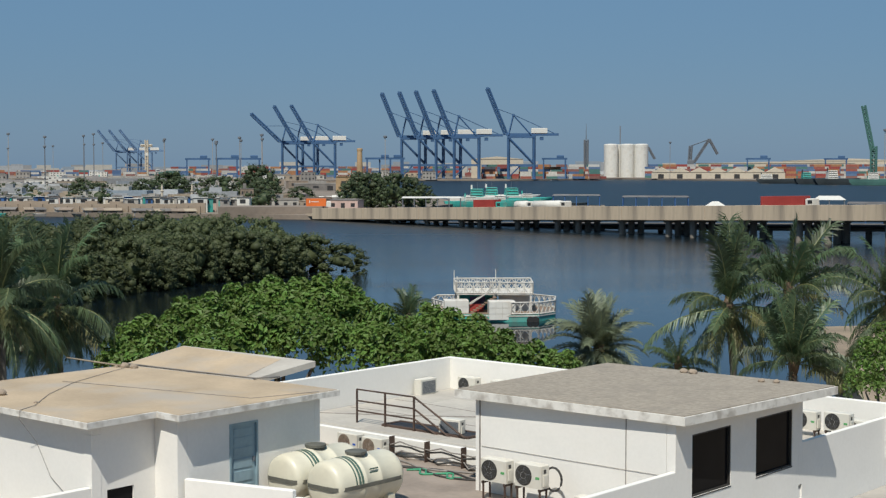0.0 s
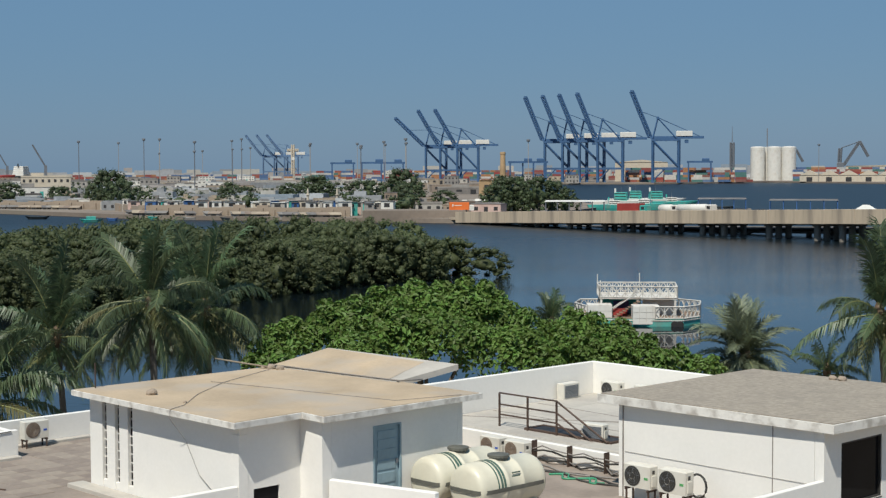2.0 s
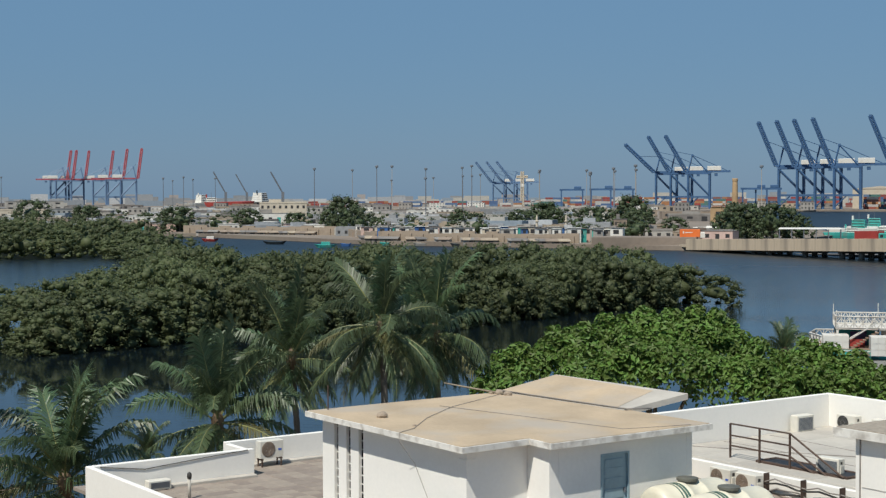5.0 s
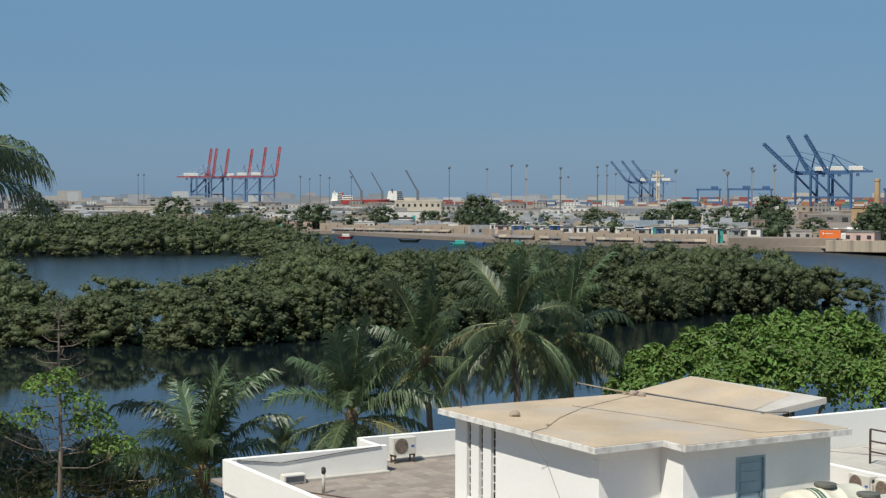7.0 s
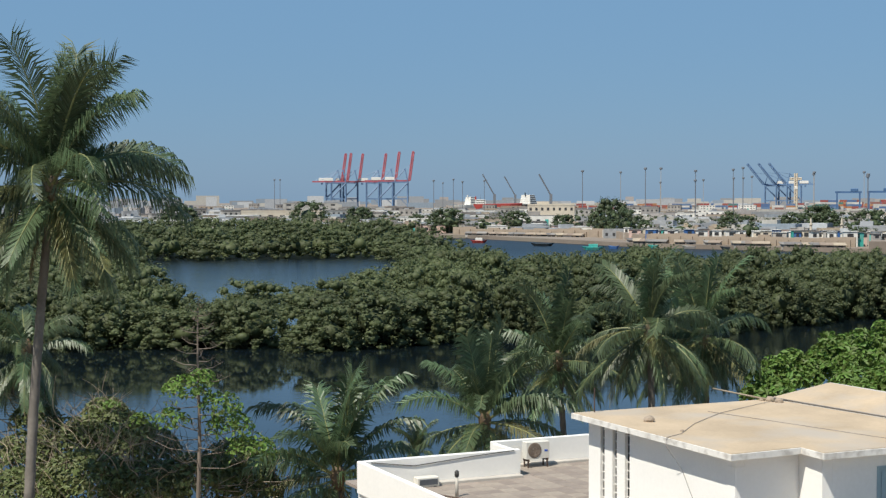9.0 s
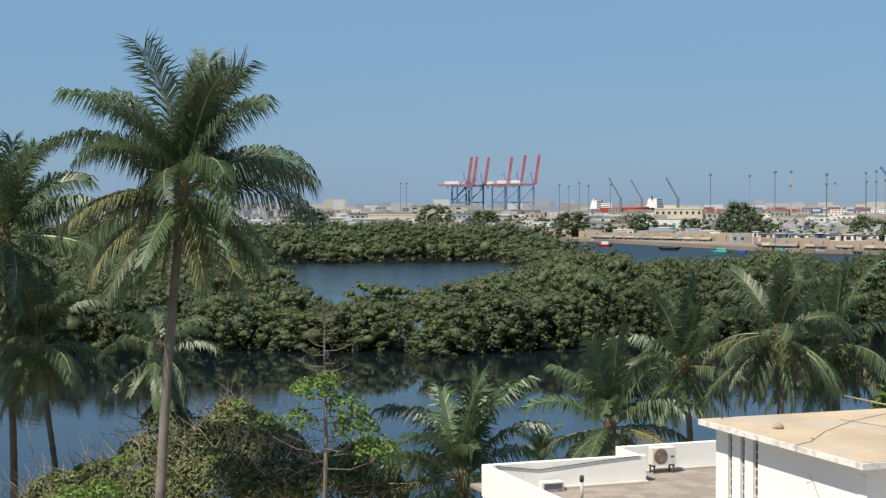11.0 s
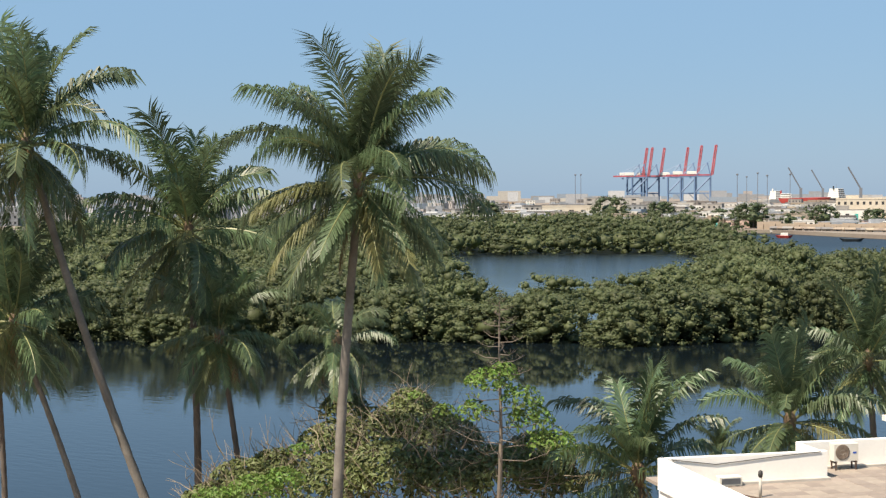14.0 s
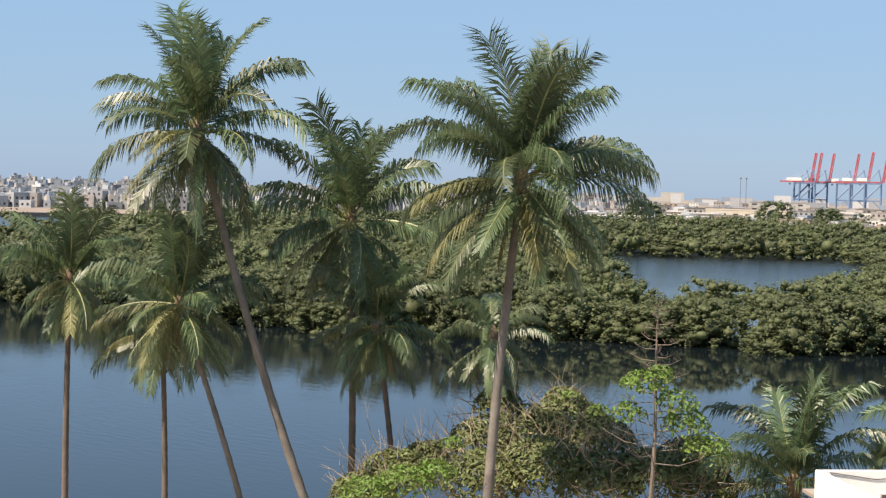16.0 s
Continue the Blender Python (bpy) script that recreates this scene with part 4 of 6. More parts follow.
def palette_mat(name, colours, rough=0.6):
    """A paint whose colour is chosen for each separate piece of the mesh."""
    m = bpy.data.materials.new(name)
    m.use_nodes = True
    n, l = m.node_tree.nodes, m.node_tree.links
    gnode = n.new("ShaderNodeNewGeometry")
    r = n.new("ShaderNodeValToRGB")
    r.color_ramp.interpolation = "CONSTANT"
    e = r.color_ramp.elements
    while len(e) < len(colours):
        e.new(0.5)
    for i, c in enumerate(colours):
        e[i].position = i / len(colours)
        e[i].color = c + (1,)
    q = n.new("ShaderNodeTexNoise")
    q.inputs["Scale"].default_value = 0.7
    co = n.new("ShaderNodeTexCoord")
    l.new(co.outputs["Object"], q.inputs["Vector"])
    mx = n.new("ShaderNodeMix")
    mx.data_type, mx.blend_type = "RGBA", "MULTIPLY"
    mx.inputs[0].default_value = 0.5
    l.new(gnode.outputs["Random Per Island"], r.inputs["Fac"])
    l.new(r.outputs["Color"], mx.inputs[6])
    l.new(q.outputs["Fac"], mx.inputs[7])
    l.new(mx.outputs[2], n["Principled BSDF"].inputs["Base Color"])
    n["Principled BSDF"].inputs["Roughness"].default_value = rough
    return m


BOXES = palette_mat("container_paints", [(0.34, 0.06, 0.05), (0.34, 0.10, 0.07), (0.08, 0.15, 0.30), (0.5, 0.5, 0.48), (0.28, 0.07, 0.06), (0.08, 0.20, 0.18), (0.42, 0.20, 0.09), (0.62, 0.60, 0.55), (0.26, 0.12, 0.10), (0.12, 0.20, 0.34)])


def spot(az, d, z=1.5, turn=0.0):
    """A pose at a bearing and distance, whose x axis runs across the line of sight."""
    return Matrix.Translation(polar(az, d, z)) @ Matrix.Rotation(radians(-az + turn), 4, "Z")


def truss(g, p, q, w, h, bays):
    """A box truss from p to q."""
    p, q = Vector(p), Vector(q)
    d = (q - p).normalized()
    s = Vector((0, 1, 0))
    u = s.cross(d).normalized()
    cs = [s * w / 2 + u * h / 2, s * w / 2 - u * h / 2, -s * w / 2 - u * h / 2, -s * w / 2 + u * h / 2]
    for c in cs:
        g.beam(p + c, q + c, 1.5)
    for i in range(bays):
        a, b = p.lerp(q, i / bays), p.lerp(q, (i + 1) / bays)
        for j in range(4):
            c, e = cs[j], cs[(j + 1) % 4]
            g.beam(a + c, b + e, 0.8)
            g.beam(a + c, a + e, 0.8)
    return g


def quay_crane(at, boom, blue, boom_mat, girder_mat, label, group):
    """Ship-to-shore gantry crane: portal 27 m wide and 45 m high, boom raised on the -x side."""
    ob = thing("quay_crane", label, "crane", at, group=group)
    for x in (0, 27):
        for y in (-9, 9):
            part("leg", Geo().tube([(x, y, 0), (x, y * 0.85, 46)], 1.7, 4), blue, ob)
            part("bogie", Geo().box(x - 1.5, x + 1.5, y - 4, y + 4, 0, 2.2), blue, ob)
    for z, nm in ((15, "portal_beam"), (45, "top_beam")):
        for y in (-8.4, 8.4):
            part(nm, Geo().box(-1, 28, y - 0.9, y + 0.9, z - 1.1, z + 1.1), blue, ob)
        for x in (0, 27):
            part("cross_beam", Geo().box(x - 0.9, x + 0.9, -8.4, 8.4, z - 1.0, z + 1.0), blue, ob)
    for y in (-8.6, 8.6):
        part("brace", Geo().beam((0, y, 44), (27, y, 16), 1.8), blue, ob)
        part("brace", Geo().beam((0, y, 2), (13, y, 15), 0.9), blue, ob)
    g = Geo()
    for y in (-2.6, 2.6):
        g.box(-3, 53, y - 0.8, y + 0.8, 46.2, 48.8)
    for i in range(9):
        g.box(-2 + i * 6.5, -1.2 + i * 6.5, -1.8, 1.8, 46.6, 48.2)
    part("girder", g, girder_mat, ob)
    a = radians(boom)
    tip = Vector((-3 - 52 * math.cos(a), 0, 48 + 52 * math.sin(a)))
    part("boom", truss(Geo(), (-3, 0, 48), tip, 5.2, 3.2, 11), boom_mat, ob)
    part("boom_tip", Geo().box(-1.5, 1.5, -3.2, 3.2, -1.2, 1.2), boom_mat, ob, at=Matrix.Translation(tip))
    g = Geo()
    for y in (-4, 4):
        g.beam((0, y, 47), (5, y * 0.4, 68), 1.3)
        g.beam((24, y, 47), (5, y * 0.4, 68), 1.0)
    g.box(3.6, 6.4, -2.4, 2.4, 67, 69.4)
    part("apex_frame", g, blue, ob)
    for y in (-1.6, 1.6):
        part("stay", Geo().beam((5, y, 68.5), (48, y, 49), 0.5), blue, ob)
        part("stay", Geo().beam((5, y, 68.5), tip * 0.55 + Vector((0, y, 22)), 0.4), blue, ob)
    part("machinery_house", Geo().box(24, 41, -4, 4, 48.9, 54.2, bevel=0.4), OFF_WHITE, ob, "white machinery house")
    part("cab", Geo().box(33, 37, -2.2, 2.2, 41.5, 45, bevel=0.3), blue, ob)
    return ob


first = quay_crane(spot(2.50, 1600), 68, CRANE_BLUE, CRANE_BLUE, CRANE_BLUE, "blue quay crane with its lattice boom raised", "blue quay cranes")
for az, d in ((0.43, 1640), (-0.26, 1665), (-0.90, 1690), (-1.57, 1715)):
    copy_thing(first, spot(az, d))
low = quay_crane(spot(-6.10, 1800) @ Matrix.Scale(0.9, 4), 44, CRANE_BLUE, CRANE_BLUE, CRANE_BLUE, "blue quay crane with its lattice boom half raised", "blue quay cranes")
mid = quay_crane(spot(-5.55, 1770) @ Matrix.Scale(0.9, 4), 60, CRANE_BLUE, CRANE_BLUE, CRANE_BLUE, "blue quay crane with its lattice boom raised", "blue quay cranes")
copy_thing(mid, spot(-4.90, 1750))
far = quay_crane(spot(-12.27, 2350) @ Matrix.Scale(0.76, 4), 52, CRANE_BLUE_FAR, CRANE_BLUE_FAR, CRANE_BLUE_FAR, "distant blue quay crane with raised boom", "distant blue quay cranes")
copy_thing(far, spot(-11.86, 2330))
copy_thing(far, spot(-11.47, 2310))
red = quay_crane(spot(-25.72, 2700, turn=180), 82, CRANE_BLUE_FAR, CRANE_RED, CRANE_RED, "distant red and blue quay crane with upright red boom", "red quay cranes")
for az, d in ((-26.25, 2730), (-26.75, 2840), (-27.63, 2850), (-28.08, 2820), (-28.28, 2840)):
    copy_thing(red, spot(az, d, turn=180))

# silos, sheds, stacks
for az in (6.38, 7.51, 6.98):
    ob = thing("silo", "tall white cylindrical concrete grain silo", "silo", spot(az, 1830), group="white silos")
    part("shell", Geo().lathe([(8.6, 0), (8.6, 39.2), (8.2, 40.0), (3, 40.6)], 24), OFF_WHITE, ob, smooth=False)
    for k in range(9):
        part("hoop", Geo().lathe([(8.62, 4 + 4 * k), (8.75, 4.1 + 4 * k), (8.62, 4.3 + 4 * k)], 24), OFF_WHITE, ob)
ob = thing("silo_tower", "slim stair tower standing between white silos", "tower", spot(6.72, 1838))
part("shaft", Geo().box(-3, 3, -3, 3, 0, 40), OFF_WHITE, ob)
part("mast", Geo().box(-0.7, 0.7, -0.7, 0.7, 40, 62), STEEL, ob, "grey steel mast")


def shed(az, d, w, dep, h, rise, wallm, roofm, label, bays=1, turn=0.0, z=1.5):
    """A long shed with one or more gables facing the viewer."""
    ob = thing("warehouse", label, "warehouse", spot(az, d, z, turn))
    part("wall", Geo().box(-w / 2, w / 2, -dep / 2, dep / 2, 0, h), wallm, ob)
    bw = w / bays
    for i in range(bays):
        x0 = -w / 2 + i * bw
        g = Geo()
        e = dep / 2 + 0.5
        g.add([(x0, -e, h + 0.01), (x0 + bw / 2, -e, h + rise), (x0 + bw, -e, h + 0.01), (x0, e, h + 0.01), (x0 + bw / 2, e, h + rise), (x0 + bw, e, h + 0.01)],
              [(0, 2, 1), (3, 4, 5), (0, 1, 4, 3), (1, 2, 5, 4), (0, 3, 5, 2)])
        part("roof", g, roofm, ob)
        part("door", Geo().box(x0 + bw * 0.35, x0 + bw * 0.65, -dep / 2 - 0.15, -dep / 2 + 0.1, 0, h * 0.7), DARK, ob)
    return ob


shed(2.07, 1760, 60, 40, 22, 3, CREAM, CREAM, "large cream port warehouse", 1)
shed(10.37, 1700, 145, 30, 7, 5.5, CREAM, CREAM, "row of low cream gabled sheds", 7)
shed(12.44, 1900, 190, 40, 17, 2, CREAM, CREAM, "long cream port warehouse", 1)
shed(15.09, 1960, 160, 40, 20, 3, CREAM, CREAM, "long cream port warehouse", 1)
shed(-3.79, 900, 9, 9, 9, 0.3, BRICK, BRICK, "tan square block beside a chimney", 1)
ob = thing("chimney", "tall tan brick factory chimney", "chimney", spot(-3.17, 900))
part("stack", Geo().lathe([(2.1, 0), (1.5, 24.0), (1.7, 24.3), (1.7, 25.6), (1.4, 25.8)], 14), BRICK, ob)


def stacks(name, az0, az1, d0, d1, n, high, label):
    q = Geo()
    r = random.Random(int(d0))
    for _ in range(n):
        az, d = r.uniform(az0, az1), r.uniform(d0, d1)
        m = spot(az, d, 1.5)
        for k in range(r.randint(1, high)):
            o = r.uniform(-0.2, 0.2)
            q.box(-6.1 + o, 6.1 + o, -1.2, 1.2, 2.62 * k, 2.62 * k + 2.58, m)
    return solid(name, q, BOXES, label, "containers", kind="stuff")


stacks("container_yard", 1.64, 6.04, 1660, 1720, 130, 6, "stacked shipping containers in many colours")
stacks("container_yard", 7.85, 16.29, 1740, 1860, 300, 6, "stacked shipping containers in many colours")
stacks("container_yard", -10.32, 1.64, 1900, 2050, 260, 5, "stacked shipping containers in many colours")
stacks("container_yard", -19.83, -8.32, 2100, 2300, 110, 3, "stacked shipping containers in many colours")


def yard_crane(az, d, w=24, h=21, material=CRANE_BLUE):
    ob = thing("yard_gantry", "dark blue rubber-tyred yard gantry crane", "crane", spot(az, d), group="yard gantries")
    for x in (0, w):
        for y in (-4, 4):
            part("leg", Geo().box(x - 0.8, x + 0.8, y - 0.7, y + 0.7, 0, h), material, ob)
    for y in (-4, 4):
        part("girder", Geo().box(-2, w + 2, y - 0.8, y + 0.8, h, h + 2), material, ob)
    part("trolley", Geo().box(w * 0.6, w * 0.6 + 8, -5, 5, h + 2, h + 5, bevel=0.5), material, ob)


for az, d in ((11.45, 1750), (14.28, 1850), (-2.89, 1550), (-2.41, 1560), (-8.54, 1600), (-7.80, 1650), (3.83, 1660), (-9.67, 1700)):
    yard_crane(az, d)


def luffing_crane(az, d, k, base_m, jib_m, label):
    ob = thing("jib_crane", label, "crane", spot(az, d))
    part("portal", Geo().tube([(0, 0, 0), (0, 0, 14 * k)], [6 * k, 3.4 * k], 4), base_m, ob)
    part("house", Geo().box(-4 * k, 4 * k, -3 * k, 3 * k, 14 * k, 21 * k, bevel=0.5), jib_m, ob)
    part("mast", truss(Geo(), (-1 * k, 0, 21 * k), (0, 0, 38 * k), 3 * k, 3 * k, 4), jib_m, ob)
    part("jib", truss(Geo(), (4 * k, 0, 18 * k), (22 * k, 0, 46 * k), 2.4 * k, 2 * k, 7), jib_m, ob)
    part("fly_jib", truss(Geo(), (22 * k, 0, 46 * k), (32 * k, 0, 28 * k), 2 * k, 1.6 * k, 5), jib_m, ob)
    part("stay", Geo().beam((0, 0, 38 * k), (22 * k, 0, 46 * k), 0.8 * k), jib_m, ob)


luffing_crane(9.36, 1850, 1.0, ORANGE, STEEL, "grey level-luffing dock crane on an orange portal")
luffing_crane(7.25, 1900, 0.8, STEEL, STEEL, "grey level-luffing dock crane behind silos")
ob = thing("lattice_crane", "green lattice-boom mobile harbour crane", "crane", spot(15.99, 1500))
part("chassis", Geo().box(-6, 6, -4, 4, 0, 5, bevel=0.5), CRANE_GREEN, ob)
part("tower", truss(Geo(), (0, 0, 5), (0, 0, 33), 5, 5, 7), CRANE_GREEN, ob)
part("jib", truss(Geo(), (-1, 0, 28), (-10, 0, 72), 3, 3, 12), CRANE_GREEN, ob)
ob = thing("radio_mast", "grey lattice radio mast", "mast", spot(5.44, 1800))
part("tower", truss(Geo(), (0, 0, 0), (0, 0, 45), 4, 4, 12), STEEL, ob)
part("antenna", Geo().tube([(0, 0, 45), (0, 0, 64)], [0.6, 0.2], 5), STEEL, ob)

MAST = Geo().tube([(0, 0, 0), (0, 0, 1)], [0.011, 0.008], 6).mesh("pole", STEEL)
HEAD = Geo().lathe([(0.012, 0.955), (0.035, 0.97), (0.035, 1.0), (0.015, 1.01)], 8).mesh("lamp_ring", STEEL)
MASTW = Geo().tube([(0, 0, 0), (0, 0, 1)], [0.008, 0.006], 6).mesh("pole", GREY_WALL)
for az, d, h, pale in (
        (-14.84, 900, 27, 0), (-8.58, 900, 29, 0), (-7.65, 1100, 34, 1), (-6.85, 1100, 35, 1), (-2.20, 1000, 35, 1), (-13.42, 1500, 36, 0), (-13.07, 1500, 36, 0),
        (-12.75, 1400, 36, 1), (-10.49, 1300, 38, 1), (-8.71, 1300, 38, 1), (8.59, 1500, 38, 1), (16.38, 1300, 45, 1), (-14.54, 1300, 32, 1), (-16.14, 1300, 30, 1),
        (-24.73, 1300, 32, 0), (-23.98, 1700, 38, 0), (-23.63, 1400, 32, 0), (-24.38, 1900, 36, 0), (-22.80, 1500, 34, 0), (-19.07, 1300, 40, 0), (-16.70, 1300, 42, 0),
        (-14.83, 1200, 38, 0), (-13.44, 1800, 50, 0), (-13.08, 1800, 52, 0), (-8.57, 900, 30, 0), (-16.12, 1500, 46, 1), (-17.63, 1600, 44, 1), (-30.78, 2200, 44, 0), (-30.57, 2200, 44, 0),
        (-7.70, 1100, 36, 1), (-6.87, 1100, 38, 1), (-10.51, 1400, 38, 1)):
    ob = thing("light_mast", "tall slim port floodlight mast", "lamp post", Matrix.Translation(polar(az, d, 1.5)), group="port light masts")
    part("pole", MASTW if pale else MAST, None, ob, at=Matrix.Scale(h, 4))
    part("lamp_ring", HEAD, None, ob, at=Matrix.Scale(h, 4))


def ship(at, ln, beam, h, hull_m, top_m, label, house=0.75, levels=4, name="cargo_ship"):
    """A ship: hull with raked bow and sheer, stepped superstructure, mast."""
    ob = thing(name, label, "ship", at)
    g = Geo()
    rows = []
    for z, k in ((-0.5, 0.82), (h * 0.5, 0.95), (h, 1.0)):
        rows.append([(-ln / 2 * k, -beam / 2 * 0.7, z), (-ln * 0.3, -beam / 2 * k, z), (ln * 0.28, -beam / 2 * k, z), (ln / 2 * k + (z > 0) * 0.04 * ln * z / h, 0, z * 1.15),
                     (ln * 0.28, beam / 2 * k, z), (-ln * 0.3, beam / 2 * k, z), (-ln / 2 * k, beam / 2 * 0.7, z)])
    n = len(rows[0])
    g.v = [p for r in rows for p in r]
    g.f = [(i * n + j, i * n + (j + 1) % n, (i + 1) * n + (j + 1) % n, (i + 1) * n + j) for i in range(2) for j in range(n)] + [tuple(range(2 * n, 3 * n))]
    part("hull", g, hull_m, ob)
    c = (house - 0.5) * ln * -1
    for k in range(levels):
        s = 1 - 0.05 * k
        q = part("deck_house", Geo().box(c - ln * 0.11 * s, c + ln * 0.11 * s, -beam * 0.42 * s, beam * 0.42 * s, h + k * h * 0.36, h + (k + 1) * h * 0.36 - 0.05, bevel=0.05 * h), top_m, ob)
        part("window_band", Geo().box(c - ln * 0.10 * s, c + ln * 0.10 * s, -beam * 0.42 * s - 0.06, -beam * 0.42 * s + 0.05, h + k * h * 0.36 + 0.16 * h, h + k * h * 0.36 + 0.27 * h), DARK, q)
    part("mast", Geo().tube([(c, 0, h + levels * h * 0.36), (c, 0, h + levels * h * 0.36 + h * 0.9)], [0.03 * h, 0.012 * h], 6), STEEL, ob)
    part("funnel", Geo().lathe([(0.14 * h, 0), (0.12 * h, 0.55 * h)], 10), hull_m, ob, at=Matrix.Translation((c - ln * 0.1, 0, h + levels * h * 0.34)))
    return ob


ship(spot(12.75, 1400, 0), 48, 10, 4, HULL, OFF_WHITE, "dark-hulled coaster moored at the far quay", 0.8, 3)
ship(spot(13.87, 1360, 0, 15), 34, 9, 5, HULL, TEAL, "dark-hulled tug with a green deckhouse", 0.7, 3)
ship(spot(14.68, 1330, 0, 20), 40, 9, 5, HULL, OFF_WHITE, "dark-hulled vessel with a white deckhouse", 0.6, 4)
ship(spot(15.99, 1300, 0), 40, 10, 5, CRANE_GREEN, OFF_WHITE, "green-hulled harbour vessel moored at the quay", 0.5, 3)
ship(spot(-21.13, 2300, 0, 60), 90, 22, 8, HULL, OFF_WHITE, "large cargo ship with a white bridge tower", 0.5, 5)
ship(spot(-23.32, 2350, 0, 40), 60, 18, 7, OFF_WHITE, OFF_WHITE, "white ship docked in the far port", 0.5, 5)
ship(spot(-22.31, 2200, 0, 0), 70, 18, 9, RED_PAINT, OFF_WHITE, "red-hulled ship docked in the far port basin", 0.85, 2)
for az, d in ((-20.27, 2300), (-21.62, 2500), (-20.26, 2250), (-22.41, 2250)):
    ob = thing("derrick", "dark slewing dock derrick with slanted jib", "crane", spot(az, d))
    part("tower", Geo().box(-2, 2, -2, 2, 0, 22), STEEL, ob)
    part("jib", Geo().beam((0, 0, 20), (-18, 0, 52), 1.4), STEEL, ob)

# green and white ferries moored behind the bridge
for az, d, tn in ((1.86, 700, 0), (2.61, 690, 10), (1.32, 660, -8)):
    ship(spot(az, d, 0, tn), 26, 8, 3.4, OFF_WHITE, TEAL, "green and white wooden passenger ferry at its mooring", 0.5, 3, "ferry")

for az, d, tn in ((1.05, 620, 5), (2.2, 640, -6), (3.2, 680, 4)):
    ship(spot(az, d, 0, tn), 22, 7, 2.6, TEAL, OFF_WHITE, "teal wooden passenger ferry with a white deckhouse", 0.5, 2, "ferry")
for az, d in ((3.7, 600), (4.6, 640), (5.6, 590)):
    ship(spot(az, d, 0, 3), 20, 5, 1.4, HULL, HULL, "long dark wooden launch with an awning", 0.5, 1, "launch")
ob = thing("derrick_tower", "pale lattice dock derrick with short arms", "crane", spot(-11.15, 2150))
part("tower", truss(Geo(), (0, 0, 0), (0, 0, 50), 3.4, 3.4, 11), CREAM, ob)
part("arm", truss(Geo(), (-8, 0, 42), (8, 0, 42), 2, 2, 6), CREAM, ob)
part("cab", Geo().box(-2.5, 2.5, -2.5, 2.5, 28, 32, bevel=0.5), OFF_WHITE, ob)

# ---- houses ----
WALLS = [MUD, MUD, GREY_WALL, OFF_WHITE, MUD, MUD, PINK, GREY_WALL]


def house(r, w, d, h, wallm, name="house", label="small flat-roofed plastered shore house", cat="house", storeys=1, cols=3):
    """A flat-roofed block with parapet, doors and windows on its -y face."""
    ob = thing(name, label, cat)
    part("wall", Geo().box(-w / 2, w / 2, -d / 2, d / 2, -0.3, h), wallm, ob)
    g = Geo()
    g.box(-w / 2 - 0.15, w / 2 + 0.15, -d / 2 - 0.15, d / 2 + 0.15, h, h + 0.16)
    if r.random() < 0.6:
        g.box(-w / 2, -w / 2 + 0.2, -d / 2, d / 2, h + 0.16, h + 0.8)
        g.box(w / 2 - 0.2, w / 2, -d / 2, d / 2, h + 0.16, h + 0.8)
        g.box(-w / 2 + 0.2, w / 2 - 0.2, -d / 2, -d / 2 + 0.2, h + 0.16, h + 0.8)
    if r.random() < 0.4:
        g.box(-w * 0.3, -w * 0.05, -1, 1.5, h + 0.16, h + 2.0)
    part("roof", g, r.choice([ROOF_GREY, wallm]), ob)
    sh = h / storeys
    cw = w / cols
    for s in range(storeys):
        for c in range(cols):
            x = -w / 2 + (c + 0.5) * cw
            tall = s == 0 and c == cols // 2
            q = Geo().box(x - cw * 0.2, x + cw * 0.2, -d / 2 - 0.04, -d / 2 + 0.1, s * sh + (0 if tall else sh * 0.38), s * sh + sh * 0.74)
            part("door" if tall else "window", q, r.choice([DARK, DARK, TEAL]) if tall else DARK, ob)
    return ob


hr = random.Random(21)
TEMPL = [house(hr, hr.uniform(6, 13), hr.uniform(5, 9), hr.uniform(2.7, 4.2), WALLS[i]) for i in range(8)]
SHORE_AZ = [-33, -26, -23.5, -18, -16.8, -10.4, -4.9]
SHORE_D = [760, 690, 672, 620, 548, 512, 500]
for o in TEMPL:
    o.location = polar(-14, 620 + 3 * TEMPL.index(o), 1.5)
    o.rotation_euler = (0, 0, radians(14))
n_house = 0
for row in range(8):
    az = -30.0
    while az < -4.6:
        base_d = np.interp(az, SHORE_AZ, SHORE_D)
        d = base_d + 14 + row * 19 + hr.uniform(-7, 7)
        az += math.degrees(hr.uniform(9, 20) / d)
        if hr.random() < 0.72 - 0.05 * row and not (az > -9.5 and row < 1):
            m = Matrix.Translation(polar(az, d, 1.6)) @ Matrix.Rotation(radians(-az + hr.uniform(-30, 30)), 4, "Z")
            copy_thing(hr.choice(TEMPL), m)
            n_house += 1
BIG = [house(hr, w, 10, h, wm, "building", lb, "building", st, co) for w, h, wm, st, co, lb in (
    (20, 6, OFF_WHITE, 2, 5, "two-storey off-white port building"), (26, 4, GREY_WALL, 1, 4, "long low grey port building"),
    (14, 8, GREY_WALL, 2, 4, "grey two-storey port office block"), (34, 5, MUD, 1, 5, "long low brown port shed"), (44, 4, ROOF_GREY, 1, 5, "long low grey tin-roofed shed"))]
for i, o in enumerate(BIG):
    o.matrix_world = spot(-15 - 2 * i, 1000 + 30 * i)
for k in range(110):
    az, d = hr.uniform(-38, 1), hr.uniform(780, 2300)
    if az > -4 and d < 1500:
        continue
    copy_thing(BIG[k % 5], spot(az, d, 1.5, hr.uniform(-12, 12)))
